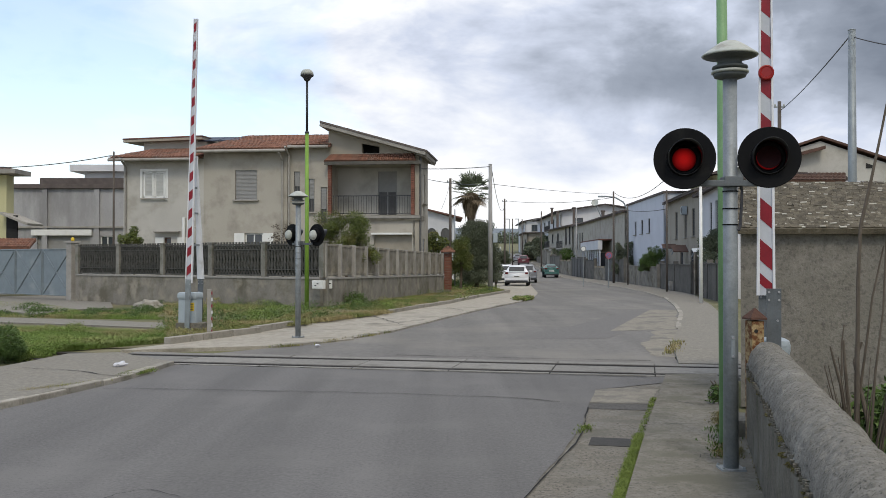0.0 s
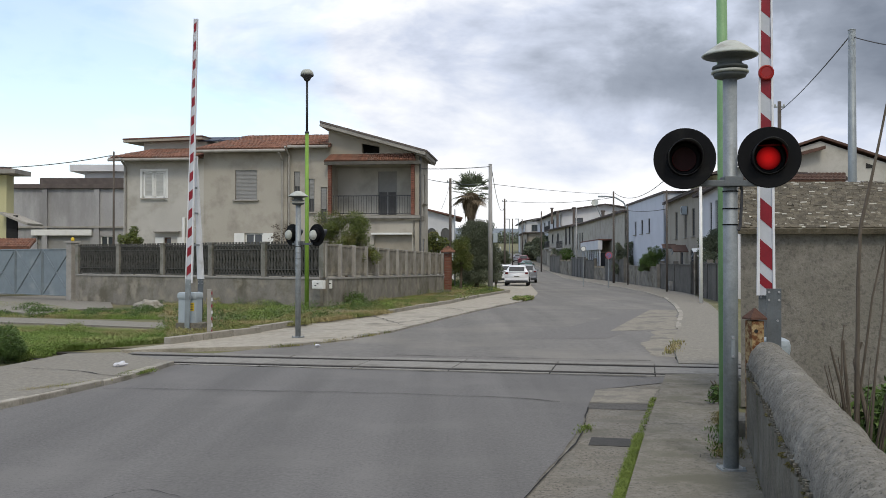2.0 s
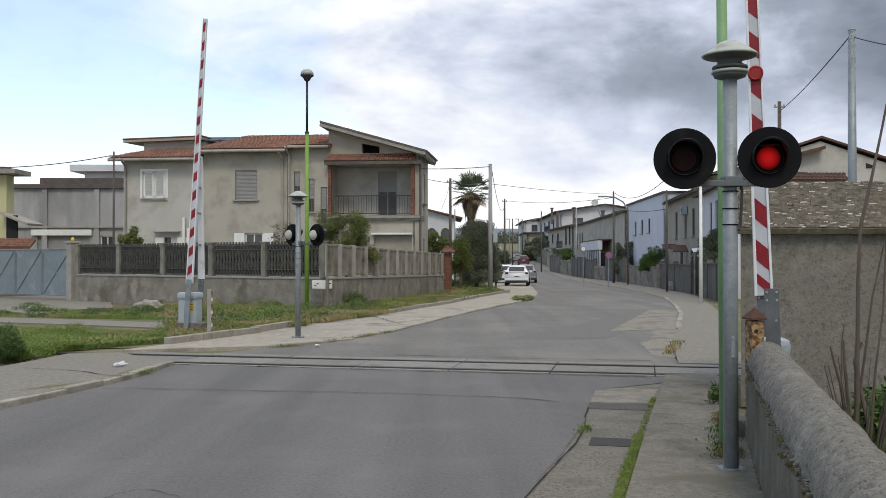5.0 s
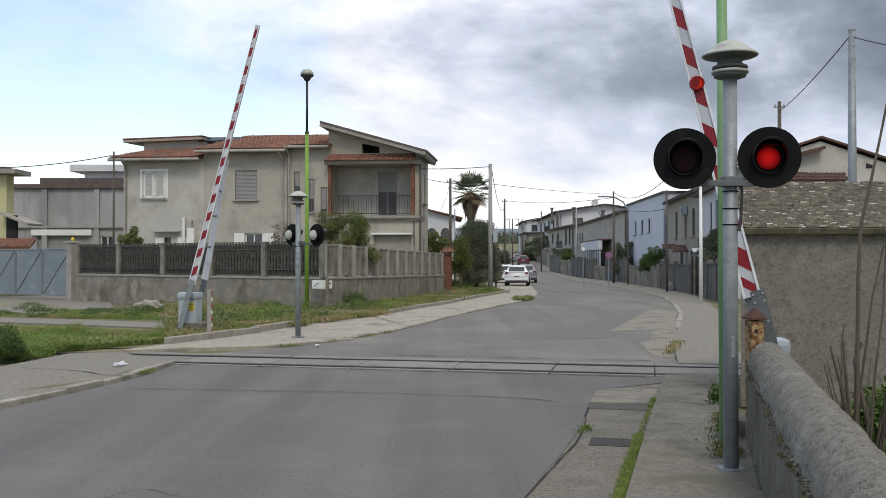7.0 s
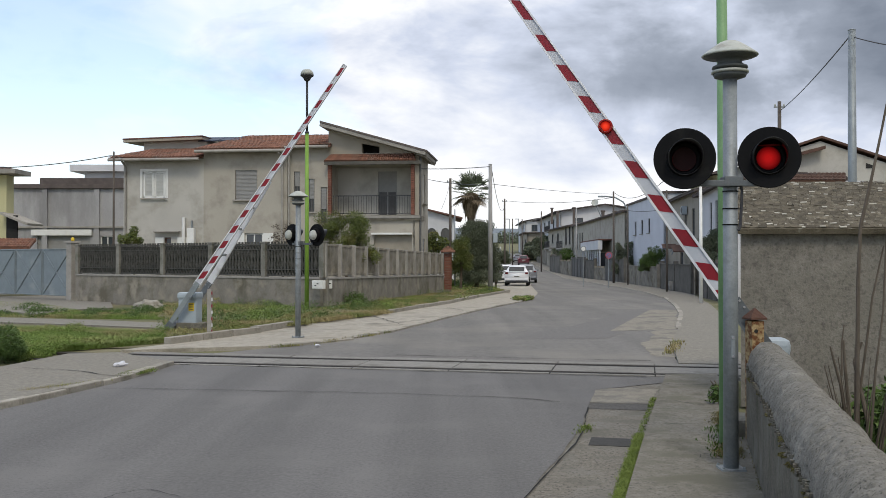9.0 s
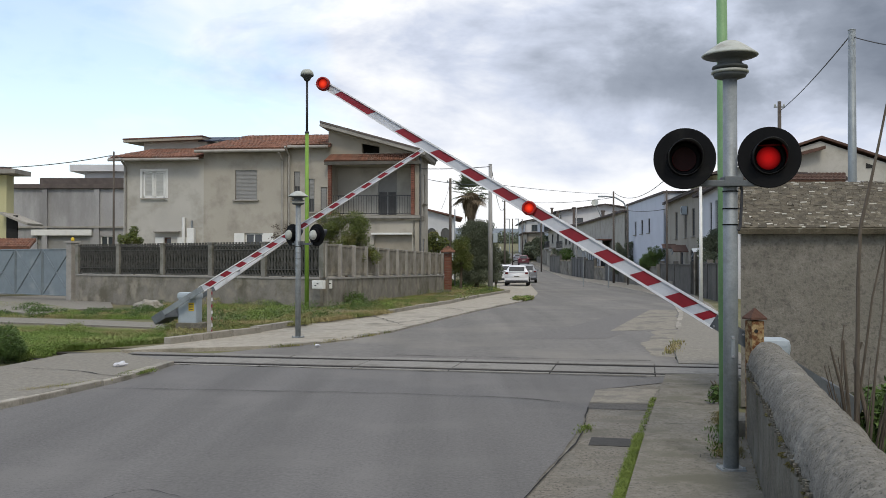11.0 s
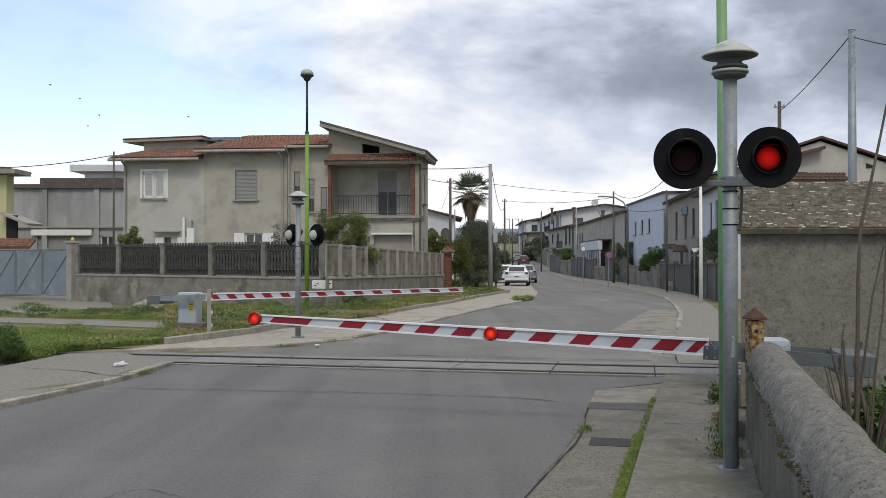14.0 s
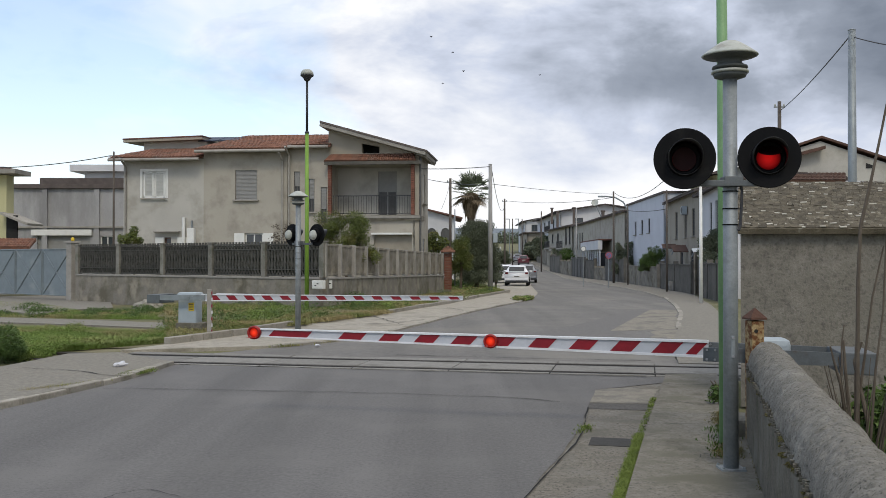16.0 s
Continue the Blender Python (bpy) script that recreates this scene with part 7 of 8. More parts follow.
# ---------------------------------------------------------------- poles, cables, signs
def pole(px_x, y, top, r, mt, label, arm=False, kind="utility_pole", cat="utility pole"):
    th = thing(kind, pose(px_x, y, gz(y)), label, cat, "poles")
    part("shaft", rod(B(), (0, 0, 0), (0, 0, top - gz(y)), r, r * 0.72, 14), mt, th, "", True)
    if arm:
        part("crossarm", box(B(), (0, 0, top - gz(y) - 0.25), (0.5, 0.06, 0.06)), GALV_PLATE, th)
        for s in (-0.2, 0.2):
            part("insulator", lathe(B(), [(0.03, 0), (0.045, 0.04), (0.03, 0.1), (0.0, 0.12)], 10, pose(s, 0, top - gz(y) - 0.22)), BELLPAINT, th)
    else:
        part("cap", lathe(B(), [(r * 0.75, 0), (r * 0.8, 0.02), (0.0, 0.06)], 12, pose(0, 0, top - gz(y))), mt, th)
    return th


P_A = pole(2.47, 49.5, 6.54, 0.13, POLECONC, "grey concrete utility pole with a meter box at the pavement corner")
part("box", box(B(), (0.25, -0.1, 2.9), (0.22, 0.2, 0.5), bevel=0.02), BOXGREY, P_A, "small grey box on the pole")
pole(10.35, 24.0, 7.42, 0.125, GALV_PLATE, "tall grey concrete utility pole behind the shed")
pole(15.25, 43.0, 8.77, 0.11, POLEWOOD, "dark wooden utility pole with insulators", True)
pole(0.51, 66.0, 7.23, 0.12, POLEWOOD, "dark utility pole beyond the garden", True)
pole(5.97, 92.0, 7.45, 0.11, POLEWOOD, "dark wooden utility pole by the parked cars", True)
pole(13.65, 76.0, 6.99, 0.09, POLEWOOD, "dark utility pole on the pavement")
pole(10.98, 150.0, 7.90, 0.11, POLEWOOD, "thin dark street pole far off")
pole(13.33, 160.0, 8.31, 0.11, POLEWOOD, "thin dark street pole far off")
pole(12.42, 120.0, 7.58, 0.10, POLEWOOD, "thin dark street pole far off")
pole(14.04, 100.0, 6.89, 0.09, POLECONC, "thin grey pole by the street")
pole(13.62, 70.0, 5.65, 0.05, POLEWOOD, "dark pipe pole at the house corner")
pole(12.25, 52.0, 5.36, 0.06, POLEWOOD, "thin dark wooden pole before the beige house")
pole(9.77, 36.0, 4.39, 0.075, WHITEPAINT, "white painted steel pole on the pavement", kind="street_pole", cat="pole")
pole(-15.33, 44.2, 6.60, 0.055, POLEWOOD, "dark thin pole beside the house")
pole(0.75, 60.0, 4.72, 0.05, GALV, "thin grey pole among the trees")


def cable(a, b, sag, r=0.012, label="thin black overhead cable hung between poles"):
    a, b = Vector(a), Vector(b)
    bm, n = B(), 14
    pts = []
    for i in range(n + 1):
        t = i / n
        p = a.lerp(b, t)
        p.z -= sag * 4 * t * (1 - t)
        pts.append(p)
    for p, q in zip(pts, pts[1:]):
        rod(bm, p, q, r, n=5, cap=False)
    tagged(mesh_ob("overhead_cable", bm, CABLE), label, "cable", "overhead cables")


cable((2.48, 49.50, 6.45), (-1.12, 44.60, 5.87), 0.05, 0.02)
cable((10.26, 24.00, 7.23), (15.29, 43.00, 8.36), 0.12, 0.016)
cable((10.39, 24.00, 7.26), (10.21, 20.00, 6.06), 0.05, 0.014)
cable((2.53, 49.50, 6.37), (5.97, 92.00, 6.74), 1.2, 0.018)
cable((6.19, 92.00, 7.24), (13.66, 76.00, 6.54), 0.3, 0.02)
cable((13.75, 76.00, 6.90), (10.15, 40.00, 5.77), 0.9, 0.018)
cable((-1.02, 66.00, 7.15), (2.48, 49.50, 5.48), 0.1, 0.02)
cable((2.53, 49.50, 5.54), (13.66, 76.00, 6.81), 0.1, 0.013)
cable((-15.35, 44.20, 6.47), (-19.63, 40.00, 5.46), 0.15, 0.02)
cable((-15.35, 44.20, 6.47), (-14.96, 45.50, 6.42), 0.05, 0.015)
cable((0.51, 66.00, 6.99), (-0.17, 70.00, 5.23), 0.2, 0.012)
cable((13.66, 70.00, 5.19), (12.26, 52.00, 4.37), 0.1, 0.02)


def street_lamp():
    th = thing("street_lamp", pose(15.61, 80.0, gz(80)), "curved-arm street lamp over the road", "street lamp")
    bm = B()
    z0 = 5.60 - gz(80)
    pts = [(0, 0, 0), (0, 0, z0), (-0.4, 0, z0 + 0.8), (-1.1, 0, z0 + 1.2), (-2.0, 0, z0 + 1.3)]
    for a, b in zip(pts, pts[1:]):
        rod(bm, a, b, 0.07, 0.06, 10)
    part("pole", bm, GALV_PLATE, th)
    part("lantern", box(B(), (-2.25, 0, z0 + 1.28), (0.6, 0.25, 0.14), bevel=0.04), GALV_PLATE, th)
    for px_x, y, zz in ((11.93, 170.0, 8.73), (13.95, 175.0, 8.94)):
        t2 = thing("street_lamp", pose(px_x, y, gz(y)), "far street lamp with a short arm", "street lamp")
        part("pole", rod(B(), (0, 0, 0), (0, 0, zz - gz(y)), 0.06, n=8), GALV_PLATE, t2)
        part("lantern", box(B(), (-0.35, 0, zz - gz(y)), (0.7, 0.25, 0.14), bevel=0.04), GALV_PLATE, t2)


street_lamp()


def sign(px_x, y, z, r, label, face, ring):
    th = thing("road_sign", pose(px_x, y, gz(y)), label, "road sign", "road signs")
    part("post", rod(B(), (0, 0, 0), (0, 0, z - gz(y) + r), 0.03, n=8), GALV, th)
    M = pose(0, -0.05, z - gz(y), 90, 0, 0)
    part("plate", lathe(B(), [(0, 0), (r, 0), (r, 0.015), (0, 0.015)], 24, M), ring, th)
    part("face", lathe(B(), [(0, 0.016), (r * 0.72, 0.016), (r * 0.72, 0.021), (0, 0.021)], 24, M), face, th)
    return M, th


M_, th_ = sign(10.81, 62.0, 1.87, 0.23, "round no-parking sign, red and blue", SIGNBLUE, SIGNRED)
part("bar", box(B(), (0, 0, 0.0235), (0.34, 0.05, 0.005), 45, m=M_), SIGNRED, th_)
sign(9.74, 66.0, 2.32, 0.2, "round white and grey traffic sign", WHITEPAINT, GALV_PLATE)


def dish():
    p = (16.31, 105.00, 7.59)
    th = thing("satellite_dish", pose(p[0] + 0.5, p[1], p[2] - 0.4), "pale satellite dish on a roof", "satellite dish")
    part("bowl", lathe(B(), [(0.0, 0.0), (0.24, 0.04), (0.40, 0.13), (0.385, 0.13), (0.23, 0.06), (0.0, 0.03)], 20, pose(0, 0, 0.6, 65, 0, -20)), BELLPAINT, th, "", True)
    part("mast", rod(B(), (0.8, 0, -1.2), (0, 0, 0.6), 0.06, n=8), GALV_PLATE, th)


dish()


# ---------------------------------------------------------------- vehicles
def car(m, label, paint, L=4.2, W=1.78, H=1.5, name="parked_car", hatch=True):
    """A small hatchback; local y points ahead, the tail is at y = 0."""
    th = thing(name, m, label, "car", "cars in the street")
    side = [(0.02, 0.42), (0.0, 0.72), (0.05, 0.95), (0.18, 1.02), (L * 0.70, 0.98), (L * 0.93, 0.83), (L * 0.99, 0.62), (L, 0.42), (L * 0.97, 0.28), (0.06, 0.28)]
    bm = B()
    n = len(side)
    rows = []
    for s, inset in ((-1, 0.07), (-1, 0.0), (1, 0.0), (1, 0.07)):
        rows.append([bm.verts.new((s * (W / 2 - (inset if inset else 0) - (0.06 if inset == 0.07 else 0)), y + (0.0 if inset == 0 else 0.03 * (1 if y < L / 2 else -1)), z)) for y, z in side])
    # order: outer left skin narrower than the flank
    for a, b in zip(rows, rows[1:]):
        for i in range(n):
            bm.faces.new((a[i], a[(i + 1) % n], b[(i + 1) % n], b[i]))
    bm.faces.new(rows[0])
    bm.faces.new(rows[-1])
    bmesh.ops.recalc_face_normals(bm, faces=bm.faces[:])
    bmesh.ops.bevel(bm, geom=bm.edges[:], offset=0.02, segments=1, affect="EDGES")
    body = part("body", bm, paint, th, "", True)
    # cabin
    prof = [(0.05, 1.0), (0.62, H - 0.08), (0.95, H), (L * 0.48, H), (L * 0.56, H - 0.05), (L * 0.72, 0.98)]
    bm = B()
    rows = []
    for s in (-1, 1):
        rows.append([bm.verts.new((s * (W / 2 - 0.06 - 0.30 * (z - 1.0) / (H - 1.0)), y, z)) for y, z in prof])
    for i in range(len(prof) - 1):
        bm.faces.new((rows[0][i], rows[0][i + 1], rows[1][i + 1], rows[1][i]))
    bm.faces.new(rows[0])
    bm.faces.new(rows[1])
    bmesh.ops.recalc_face_normals(bm, faces=bm.faces[:])
    bmesh.ops.bevel(bm, geom=bm.edges[:], offset=0.04, segments=2, affect="EDGES")
    part("cabin", bm, paint, body, "", True)
    gl = B()
    tail = math.atan2(0.57, H - 1.08)
    M = Matrix.Translation((0, 0.335, (H + 0.92) / 2)) @ Matrix.Rotation(-tail, 4, "X")
    box(gl, (0, -0.012, 0.0), (W * 0.62, 0.014, (H - 1.08) * 1.25), m=M, bevel=0.004)
    part("rear_window", gl, CARGLASS, body, "dark rear window")
    for s in (-1, 1):
        part("side_window", prism(B(), [(0.55, 1.04), (L * 0.66, 1.04), (L * 0.54, H - 0.1), (0.66, H - 0.1)], -0.006, 0.006, Matrix.Translation((s * (W / 2 - 0.074), 0, 1.04)) @ Matrix.Rotation(-s * math.atan2(0.30, H - 1.0), 4, "Y") @ Matrix.Translation((0, 0, -1.04)) @ Matrix(((0, 0, 1, 0), (1, 0, 0, 0), (0, 1, 0, 0), (0, 0, 0, 1)))), CARGLASS, body, "dark side window")
        part("tail_light", box(B(), (s * (W / 2 - 0.17), 0.05, 0.93), (0.24, 0.12, 0.13), bevel=0.03), LENSRED, body, "red tail light")
        part("mirror", box(B(), (s * (W / 2 + 0.06), L * 0.62, 1.02), (0.16, 0.1, 0.12), bevel=0.03), paint, body)
        for y in (0.75, L - 0.85):
            wh = part("wheel", lathe(B(), [(0.18, -0.1), (0.29, -0.1), (0.31, -0.07), (0.31, 0.07), (0.29, 0.1), (0.18, 0.1)], 20, pose(s * (W / 2 - 0.12), y, 0.31, 0, 90, 0)), TYRE, th, "black tyre", True)
            part("rim", lathe(B(), [(0.0, -0.102), (0.18, -0.09), (0.18, 0.09), (0.0, 0.102)], 16, pose(s * (W / 2 - 0.12), y, 0.31, 0, 90, 0)), RIM, wh)
    part("bumper", box(B(), (0, 0.03, 0.42), (W - 0.06, 0.16, 0.24), bevel=0.05), paint, body)
    part("bumper_strip", box(B(), (0, 0.0, 0.33), (W - 0.16, 0.14, 0.17), bevel=0.03), DARKPAINT, body, "dark lower bumper")
    part("plate_bar", box(B(), (0, -0.012, 0.70), (0.50, 0.02, 0.11)), WHITEPAINT, body)
    part("plate_text_bar", box(B(), (0, -0.025, 0.70), (0.36, 0.006, 0.05)), DARKPAINT, body)
    return th


car(pose(5.30, 68.5, gz(68.5), 0, 0, -7), "white hatchback parked at the kerb", CARWHITE)
car(pose(6.82, 78.0, gz(78), 0, 0, -6), "grey hatchback parked beyond the white one", CARGREY)
car(pose(5.11, 76.5, gz(76), 0, 0, 2), "white car parked off the road", CARWHITE)
car(pose(12.8, 150.5, gz(150.5), 1.2, 0, -3), "dark red car parked far along the street", CARRED, H=1.55)
car(pose(13.1, 165.0, gz(165), 1.4, 0, -3), "grey car parked far along the street", CARGREY, H=1.5)
GREEN_CAR = car(pose(10.91, 95.0, gz(95), 0, 0, 0), "dark green hatchback driving away down the street", CARGREEN, L=3.6, W=1.5, H=1.38, name="moving_car")


# ---------------------------------------------------------------- plants
def leafy(name, x, y, base, clumps, count, size, mt, label, trunk_h, r, seed, limbs=5, cat="tree"):
    th = thing(name, pose(x, y, base), label, cat)
    rnd = random.Random(seed)
    bm = B()
    rod(bm, (0, 0, -0.1), (0.04, 0, trunk_h), r, r * 0.7, 10)
    part("trunk", bm, BARK, th)
    for i in range(limbs):
        c = clumps[i % len(clumps)]
        bm = B()
        mid = Vector((0.04, 0, trunk_h)).lerp(Vector(c[:3]), 0.5) + Vector((rnd.uniform(-.1, .1), rnd.uniform(-.1, .1), 0.1))
        rod(bm, (0.04, 0, trunk_h * 0.9), mid, r * 0.55, r * 0.4, 7)
        rod(bm, mid, c[:3], r * 0.4, r * 0.12, 7)
        part("limb", bm, BARK, th)
    leaves("crown", clumps, count, size, mt, th, seed)
    return th


def clumps(rx, ry, z0, z1, n, r, seed, top=0.7):
    rnd = random.Random(seed)
    out = []
    for _ in range(n):
        a, q, t = rnd.uniform(0, 6.283), rnd.random() ** 0.5, rnd.random()
        w = 1 - (1 - top) * t
        out.append((rx * q * w * math.cos(a), ry * q * w * math.sin(a), z0 + (z1 - z0) * t, r * rnd.uniform(0.6, 1.2)))
    return out


leafy("citrus_tree", -3.53, 34.4, 0.1, clumps(1.2, 0.9, 1.55, 3.1, 60, 0.32, 2, 0.65), 30000, 0.028, LEAF_CITRUS, "bushy yellow-green citrus tree behind the fence", 1.3, 0.07, 2)
leafy("garden_shrub", -13.69, 42.0, 0.0, clumps(0.6, 0.5, 1.6, 2.9, 14, 0.26, 3), 2600, 0.06, LEAF_CITRUS, "small leafy shrub in the front garden", 1.4, 0.05, 3, cat="shrub")
leafy("garden_shrub", -6.76, 40.0, 0.0, clumps(0.7, 0.5, 1.8, 3.0, 16, 0.3, 4), 420, 0.05, TWIG, "thin bare twiggy shrub by the house", 1.4, 0.05, 4, cat="shrub")
leafy("olive_tree", 2.05, 58.0, gz(58), clumps(1.35, 1.0, 0.7, 3.95, 110, 0.5, 5, 0.6), 80000, 0.038, LEAF_OLIVE, "dense dark evergreen tree by the street corner", 1.0, 0.16, 5)
leafy("garden_tree", 1.0, 53.6, 0.0, clumps(0.6, 0.6, 0.8, 2.7, 30, 0.34, 6), 18000, 0.034, LEAF_CITRUS, "light green garden tree beside the gate pillar", 1.0, 0.08, 6)
leafy("garden_tree", -0.50, 60.0, 0.0, clumps(0.9, 0.9, 1.0, 3.2, 20, 0.45, 7), 4200, 0.08, LEAF_CITRUS, "leafy garden tree behind the fence", 1.0, 0.08, 7)
leafy("garden_tree", 3.66, 66.0, gz(66), clumps(0.4, 0.5, 0.6, 1.9, 12, 0.35, 17), 3200, 0.06, LEAF_OLIVE, "dark bush behind the utility pole", 0.8, 0.08, 17)
leafy("garden_tree", 15.42, 80.0, gz(80), clumps(1.2, 0.9, 0.9, 3.2, 36, 0.45, 8), 15000, 0.055, LEAF_OLIVE, "grey-green tree over the garden wall", 1.2, 0.09, 8)
leafy("garden_tree", 14.46, 65.5, gz(65), clumps(1.15, 0.7, 1.2, 2.6, 34, 0.34, 9), 18000, 0.035, WEED, "green shrub over the garden wall", 1.0, 0.08, 9)
leafy("garden_tree", 12.51, 44.0, gz(44), clumps(0.6, 0.6, 1.6, 3.0, 16, 0.36, 10), 7000, 0.045, LEAF_OLIVE, "dark green tree in a street garden", 1.5, 0.07, 10)
leafy("garden_tree", 16.9, 160.0, gz(160), clumps(1.8, 2, 1.2, 4.2, 24, 0.8, 11), 6000, 0.13, LEAF_OLIVE, "dark tree far along the street", 1.4, 0.14, 11)
leafy("garden_tree", 7.2, 135.0, gz(135), clumps(2.2, 2, 0.8, 3.4, 24, 0.8, 12), 7000, 0.12, LEAF_OLIVE, "dark bushes far along the street", 1.2, 0.14, 12)
leafy("garden_tree", 17.5, 172.0, gz(172), clumps(3, 2, 1.0, 4.0, 30, 0.9, 13), 5000, 0.3, LEAF_OLIVE, "far trees at the street's end", 1.6, 0.2, 13)
leafy("garden_tree", -0.68, 97.0, gz(95), clumps(1.6, 1.6, 3.0, 5.4, 20, 0.7, 14), 4200, 0.12, LEAF_OLIVE, "dark trees behind the arched house", 3.0, 0.14, 14)
leafy("garden_shrub", -7.09, 15.3, 0.0, clumps(0.5, 0.45, 0.12, 0.5, 22, 0.2, 15), 16000, 0.015, WEED, "low bright green bush beside the track", 0.25, 0.03, 15, cat="shrub")
leafy("weed_clump", 2.97, 10.3, 0.02, clumps(0.08, 0.08, 0.05, 0.26, 8, 0.06, 16), 300, 0.024, WEED, "leafy weeds at the pavement edge", 0.2, 0.012, 16, cat="weeds")
leafy("weed_clump", 2.50, 8.45, 0.04, clumps(0.06, 0.06, 0.03, 0.16, 6, 0.05, 18), 160, 0.02, WEED, "leafy weeds by the lamp post", 0.15, 0.01, 18, cat="weeds")
leafy("garden_shrub", 3.81, 8.2, 0.0, clumps(0.25, 0.3, 0.1, 0.5, 12, 0.16, 19), 1400, 0.035, WEED, "green undergrowth behind the parapet", 0.2, 0.02, 19, cat="shrub")


for x_, y_, s_, k_ in leafy_late:
    leafy("garden_shrub", x_, y_, gz(y_), clumps(0.8 * s_, 0.9 * s_, 0.9, 2.2 * s_, 16, 0.42 * s_, 60 + k_), 2600, 0.1, LEAF_OLIVE if k_ % 2 else WEED, "green shrub leaning over a street garden wall", 0.8, 0.06, 60 + k_, cat="shrub")


def palm():
    y = 70.0
    th = thing("palm_tree", pose(2.04, y, gz(y)), "tall fan palm with a skirt of dry fronds", "palm tree")
    c = 6.36 - gz(y)
    part("trunk", rod(B(), (0, 0, 0), (0, 0, c), 0.3, 0.22, 12), BARK, th)
    bm = lathe(B(), [(0.25, c - 1.7), (0.42, c - 1.2), (0.6, c - 0.6), (0.55, c - 0.2), (0.3, c + 0.1)], 18)
    rnd = random.Random(2)
    for v in bm.verts:
        v.co += Vector((rnd.uniform(-.07, .07), rnd.uniform(-.07, .07), rnd.uniform(-.1, .1)))
    sk = part("dry_skirt", bm, PALMDRY, th, "brown skirt of dead hanging fronds")
    vs, fs = [], []
    for i in range(420):
        a = rnd.uniform(0, 6.28)
        t = rnd.random()
        z1 = c + 0.1 - 1.5 * t
        r0 = 0.38 + 0.26 * math.sin(math.pi * min(1, t + 0.2)) * rnd.uniform(0.6, 1.1)
        k = len(vs)
        w = 0.05
        ca, sa = math.cos(a), math.sin(a)
        vs += [(r0 * ca - w * sa, r0 * sa + w * ca, z1), (r0 * ca + w * sa, r0 * sa - w * ca, z1), ((r0 + 0.05) * ca, (r0 + 0.05) * sa, z1 - rnd.uniform(0.3, 0.7))]
        fs.append((k, k + 1, k + 2))
    me = bpy.data.meshes.new("dead_leaflets")
    me.from_pydata(vs, [], fs)
    me.materials.append(PALMDRY)
    o = new("dead_leaflets", me)
    o.parent = sk
    tagged(o, kind="stuff")
    for i in range(34):
        a = 2.4 * i + rnd.uniform(-.2, .2)
        el = radians(74 - 112 * (i / 33) + rnd.uniform(-8, 8))
        ln = rnd.uniform(0.7, 1.0)
        d = Vector((math.cos(a) * math.cos(el), math.sin(a) * math.cos(el), math.sin(el)))
        base = Vector((0, 0, c + 0.15))
        tip = base + d * ln
        side = d.cross(Vector((0, 0, 1))).normalized()
        upv = side.cross(d)
        bm = B()
        rod(bm, base, tip, 0.022, 0.014, 5)
        for k in range(15):
            f = radians(-80 + 160 * k / 14)
            e = d * math.cos(f) + side * math.sin(f)
            lf = rnd.uniform(0.8, 1.05) * (0.75 + 0.25 * math.cos(f))
            q = tip + e * lf * 0.6
            r = tip + e * lf + Vector((0, 0, -0.13 * rnd.uniform(0.3, 1.4)))
            sd = (e.cross(upv)).normalized() * 0.05
            v = [bm.verts.new(p) for p in (tip, q + sd, r, q - sd)]
            bm.faces.new(v)
        part("frond", bm, LEAF_PALM if i < 28 else PALMDRY, th)


palm()


def hills():
    rnd = random.Random(9)
    for y, zb, amp, s in ((1500.0, 44.0, 22.0, 1.0), (2600.0, 105.0, 30.0, 2.0)):
        vs, fs = [], []
        n = 160
        for i in range(n + 1):
            x = -2600 + 5200 * i / n
            z = zb + amp * noise.noise((x * 0.0021, s * 3.3, 0)) + amp * 0.4 * noise.noise((x * 0.008, s, 1))
            for dy, k in ((0, -0.05), (60, 0.6), (160, 1.0), (420, 0.2)):
                vs.append((x, y + dy + 12 * rnd.random(), z * k))
        for i in range(n):
            for k in range(3):
                a = i * 4 + k
                fs.append((a, a + 4, a + 5, a + 1))
        me = bpy.data.meshes.new("hills")
        me.from_pydata(vs, [], fs)
        me.materials.append(HILL)
        tagged(new("backdrop", me), "hills on the horizon with blue haze painted into their colour", "hills", kind="structure")


hills()


def far_woods():
    rnd = random.Random(12)
    cl = []
    for i in range(260):
        x = rnd.uniform(-90, 75)
        y = rnd.uniform(405, 470)
        r = rnd.uniform(1.6, 4.0)
        cl.append((x, y, 8.0 + r * rnd.uniform(0.4, 1.3), r))
    tagged(leaves("far_woods", cl, 26000, 0.55, LEAF_OLIVE, None, 12, 0.8), "dull green far woods below the hills", "woods", kind="stuff")


far_woods()


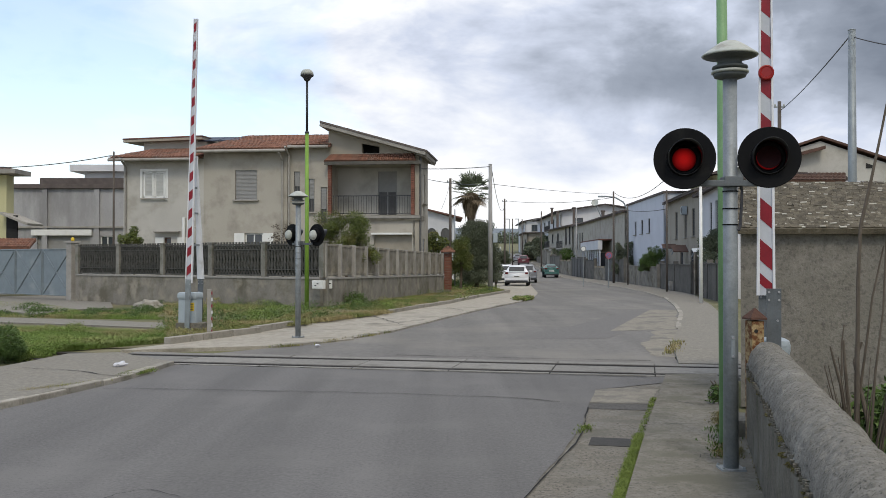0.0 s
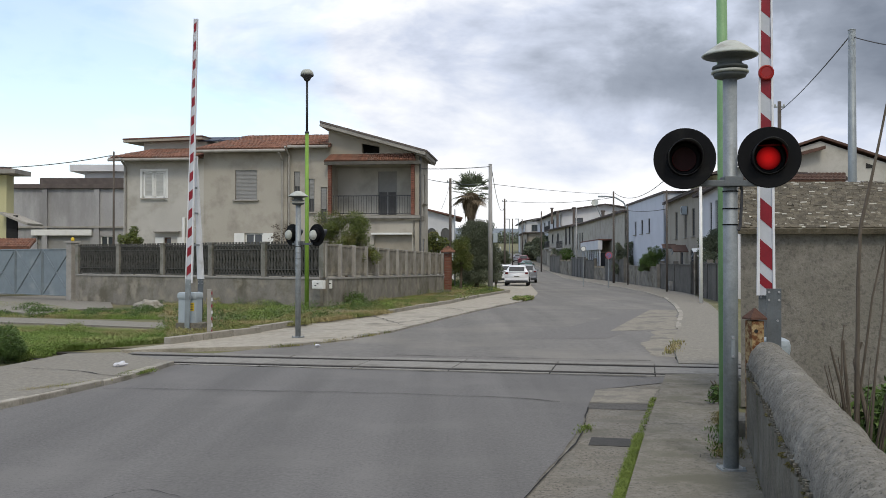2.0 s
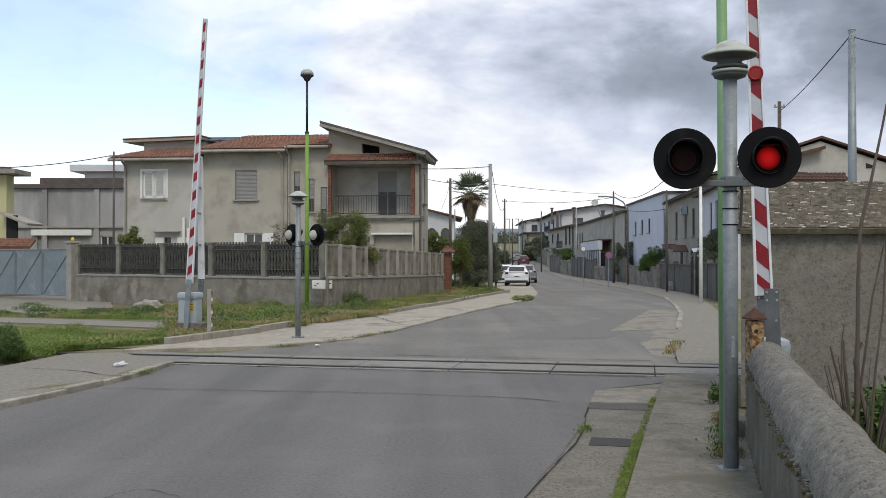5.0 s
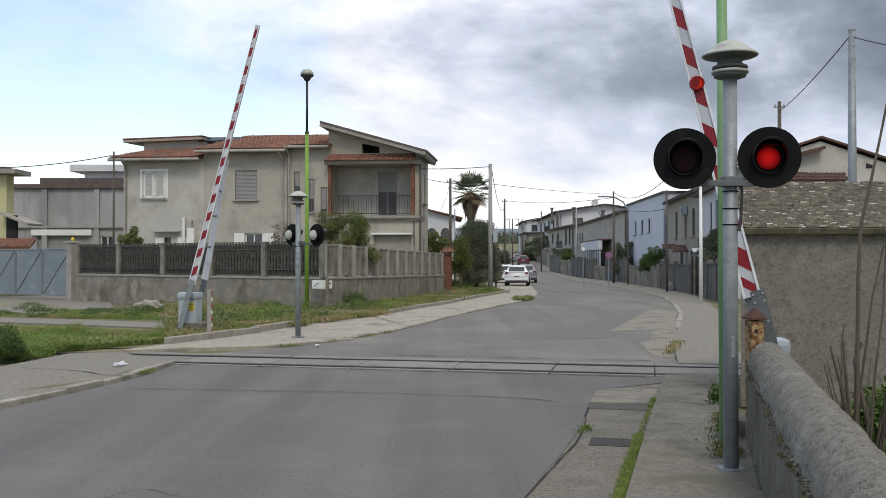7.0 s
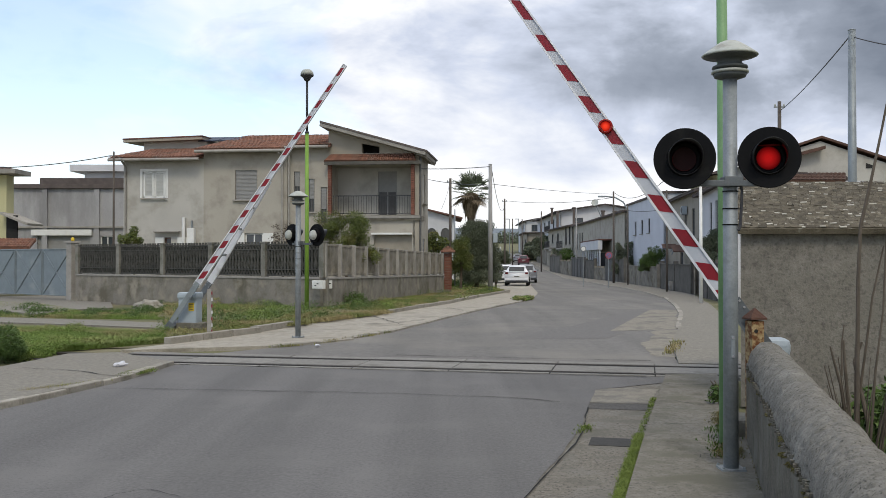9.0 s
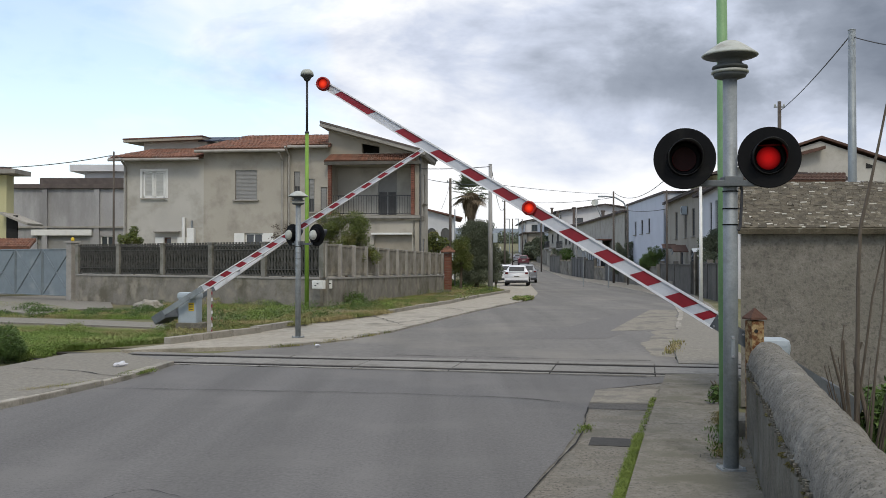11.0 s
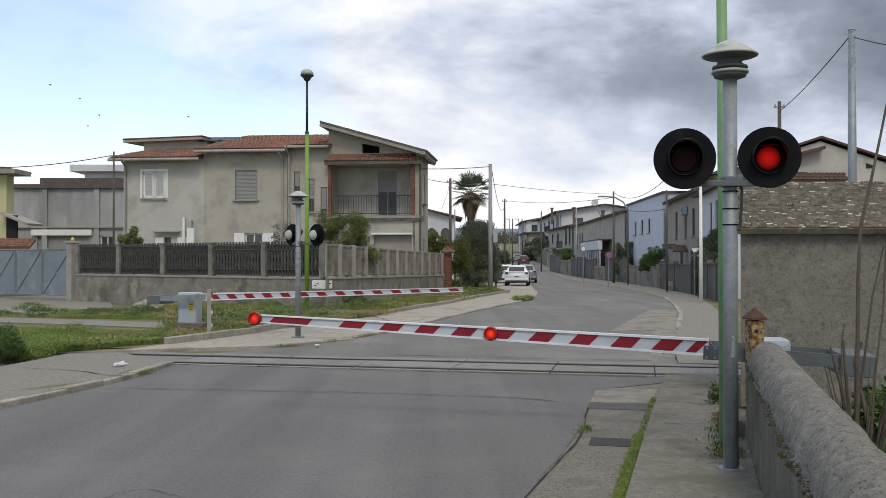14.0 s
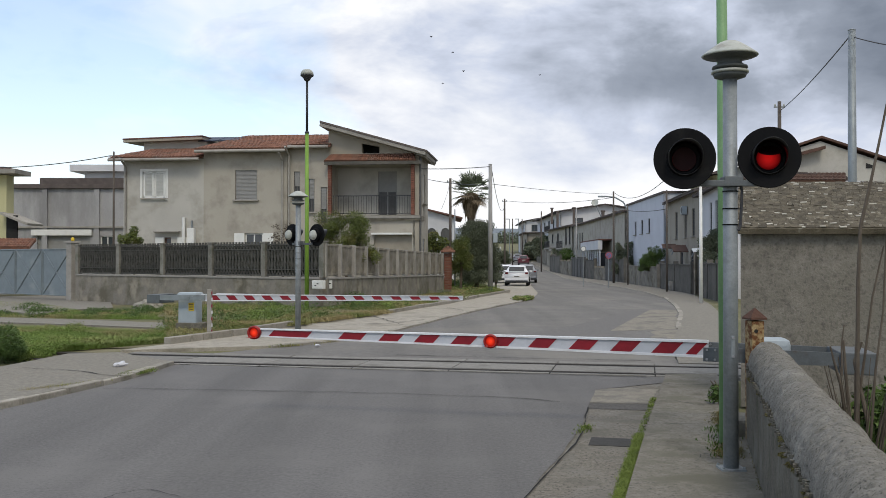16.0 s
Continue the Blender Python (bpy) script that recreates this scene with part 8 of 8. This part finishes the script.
def litter():
    rnd = random.Random(6)
    for x, y, z in ((*(-4.76, 14.03), 0.07), (*(-2.33, 17.69), 0.02), (*(-3.37, 29.22), 0.13)):
        th = thing("litter", pose(x, y, z, 0, 0, rnd.uniform(0, 90)), "crumpled white scrap of litter on the concrete", "litter", "litter")
        bm = B()
        bmesh.ops.create_icosphere(bm, subdivisions=2, radius=0.1 if x < -4 else 0.06)
        for v in bm.verts:
            v.co = Vector((v.co.x * 1.3, v.co.y * 0.7, max(-0.01, v.co.z * 0.4 + 0.02))) * (1 + 0.5 * noise.noise(v.co * 17))
        part("scrap", bm, LITTER, th)
    for x, y, s in ((*(-9.62, 31.00), 0.32), (*(-7.27, 32.27), 0.16)):
        th = thing("stone", pose(x, y, 0.05), "pale rough stone lying in the grass", "stone", "stones")
        bm = B()
        bmesh.ops.create_icosphere(bm, subdivisions=3, radius=s)
        for v in bm.verts:
            v.co = Vector((v.co.x * 1.5, v.co.y, v.co.z * 0.8)) * (1 + 0.35 * noise.noise(v.co * 6))
        part("rock", bm, KERB, th)


litter()


# ---------------------------------------------------------------- birds that cross the sky near the end
BIRDS = []


def bird(label):
    th = thing("bird", pose(0, 0, 0), label, "bird", "flying birds")
    bm = B()
    bmesh.ops.create_uvsphere(bm, u_segments=8, v_segments=6, radius=0.03, matrix=Matrix.Diagonal((2.4, 1, 1, 1)))
    rod(bm, (-0.06, 0, 0), (-0.12, 0, 0.006), 0.018, 0.027, 6)
    rod(bm, (0.06, 0, 0.006), (0.1, 0, 0.006), 0.02, 0.003, 6)
    part("body", bm, BLACK, th)
    wings = []
    for s in (-1, 1):
        w = prism(B(), [(-0.035, 0), (0.04, 0), (0.03, s * 0.1), (-0.02, s * 0.18), (-0.035, s * 0.1)], -0.004, 0.004)
        wings.append((part("wing", w, BLACK, th), s))
    BIRDS.append((th, wings))


for _ in range(6):
    bird("small dark bird flying across the cloudy sky")


def motions():
    # boom angles, degrees above level
    swing = [(0, 90.1), (3.6, 90.1), (4.0, 90.6), (4.3, 89.9), (5.0, 88.0), (6.0, 83.2), (6.5, 80.0), (7.0, 76.2), (7.5, 71.8), (8.0, 66.8), (8.5, 61.7), (9.0, 55.4), (9.2, 53.0),
             (9.7, 47.2), (10.2, 41.2), (10.8, 34.0), (11.3, 28.0), (11.5, 25.9), (12.0, 19.9), (12.5, 14.5), (13.0, 9.6), (13.5, 5.8), (14.0, 2.7), (14.5, 0.9), (15.0, 0.4), (15.5, 1.2), (16.0, 1.05)]
    walk(BOOM_R, [(t, pose(0, 0, PIV_R[2], 0, -a, 0)) for t, a in swing])
    walk(BOOM_L, [(t, pose(0, 0, PIV_L[2] - 0.06, 0, -(a - 0.65 - 0.0105 * a), 0)) for t, a in swing])
    # flashing lamps: each added flap stands open round its own beats
    beat = 0.971
    for key in HEADS:
        for k, (vane, rest) in enumerate(HEADS[key]):
            lead = 0.79 if k == 0 else 0.265
            beats = [(lead + n * beat + dt, a) for n in range(-2, 18) for dt, a in ((-0.275, 0), (-0.215, 88), (0.175, 88), (0.255, 0))]

            def at(t):
                for (t0, a0), (t1, a1) in zip(beats, beats[1:]):
                    if t0 <= t <= t1:
                        return a0 + (a1 - a0) * (t - t0) / (t1 - t0)
            rows = [(0.0, at(0.0))] + [(t, a) for t, a in beats if 0.03 < t < 15.97] + [(16.0, at(16.0))]
            walk(vane, [(t, rest @ pose(0, 0, 0, -a, 0, 0)) for t, a in rows])
    for vane, rest in VANES_R:
        walk(vane, [(t, rest @ pose(0, 0, 0, -a, 0, 0)) for t, a in ((0, 0), (6.95, 0), (7.08, 88), (16.0, 88))])
    # the green car drives off and turns out of the street behind the trees
    walk(GREEN_CAR, [(t, pose(x, y, gz(y), 0, 0, a)) for t, x, y, a in
                     ((0.0, 11.1, 97.0, -1.5), (1.2, 11.0, 112.5, -1.5), (1.9, 11.1, 120.5, 0), (2.15, 10.6, 123.4, 28), (2.4, 8.7, 125.4, 68), (2.7, 4.8, 126.2, 84), (4.0, -12.0, 127.0, 88), (16.0, -62.0, 128.0, 88))])
    # birds come in from the west in the last seconds
    for k, (th, wings) in enumerate(BIRDS):
        ox, oz = ((0.0, 0.0), (1.7, -0.85), (2.6, -1.9), (0.9, -2.6), (9.3, -1.45), (-5.9, -6.5))[k]
        rows = [(t, pose(x + ox, y + 2 * k, z + oz, 0, -4, 5)) for t, x, y, z in
                ((0.0, -190.0, 100.0, 19.0), (13.4, -43.0, 80.0, 16.5), (14.2, -29.0, 78.0, 16.0), (15.0, -16.0, 76.0, 16.4), (15.5, -9.2, 75.0, 18.3), (16.0, -0.9, 74.0, 19.0))]
        walk(th, rows)
        for w, s in wings:
            walk(w, [(0.125 * i, pose(0, 0, 0, s * (28 if (i + k) % 2 else -22), 0, 0)) for i in range(129)])


motions()
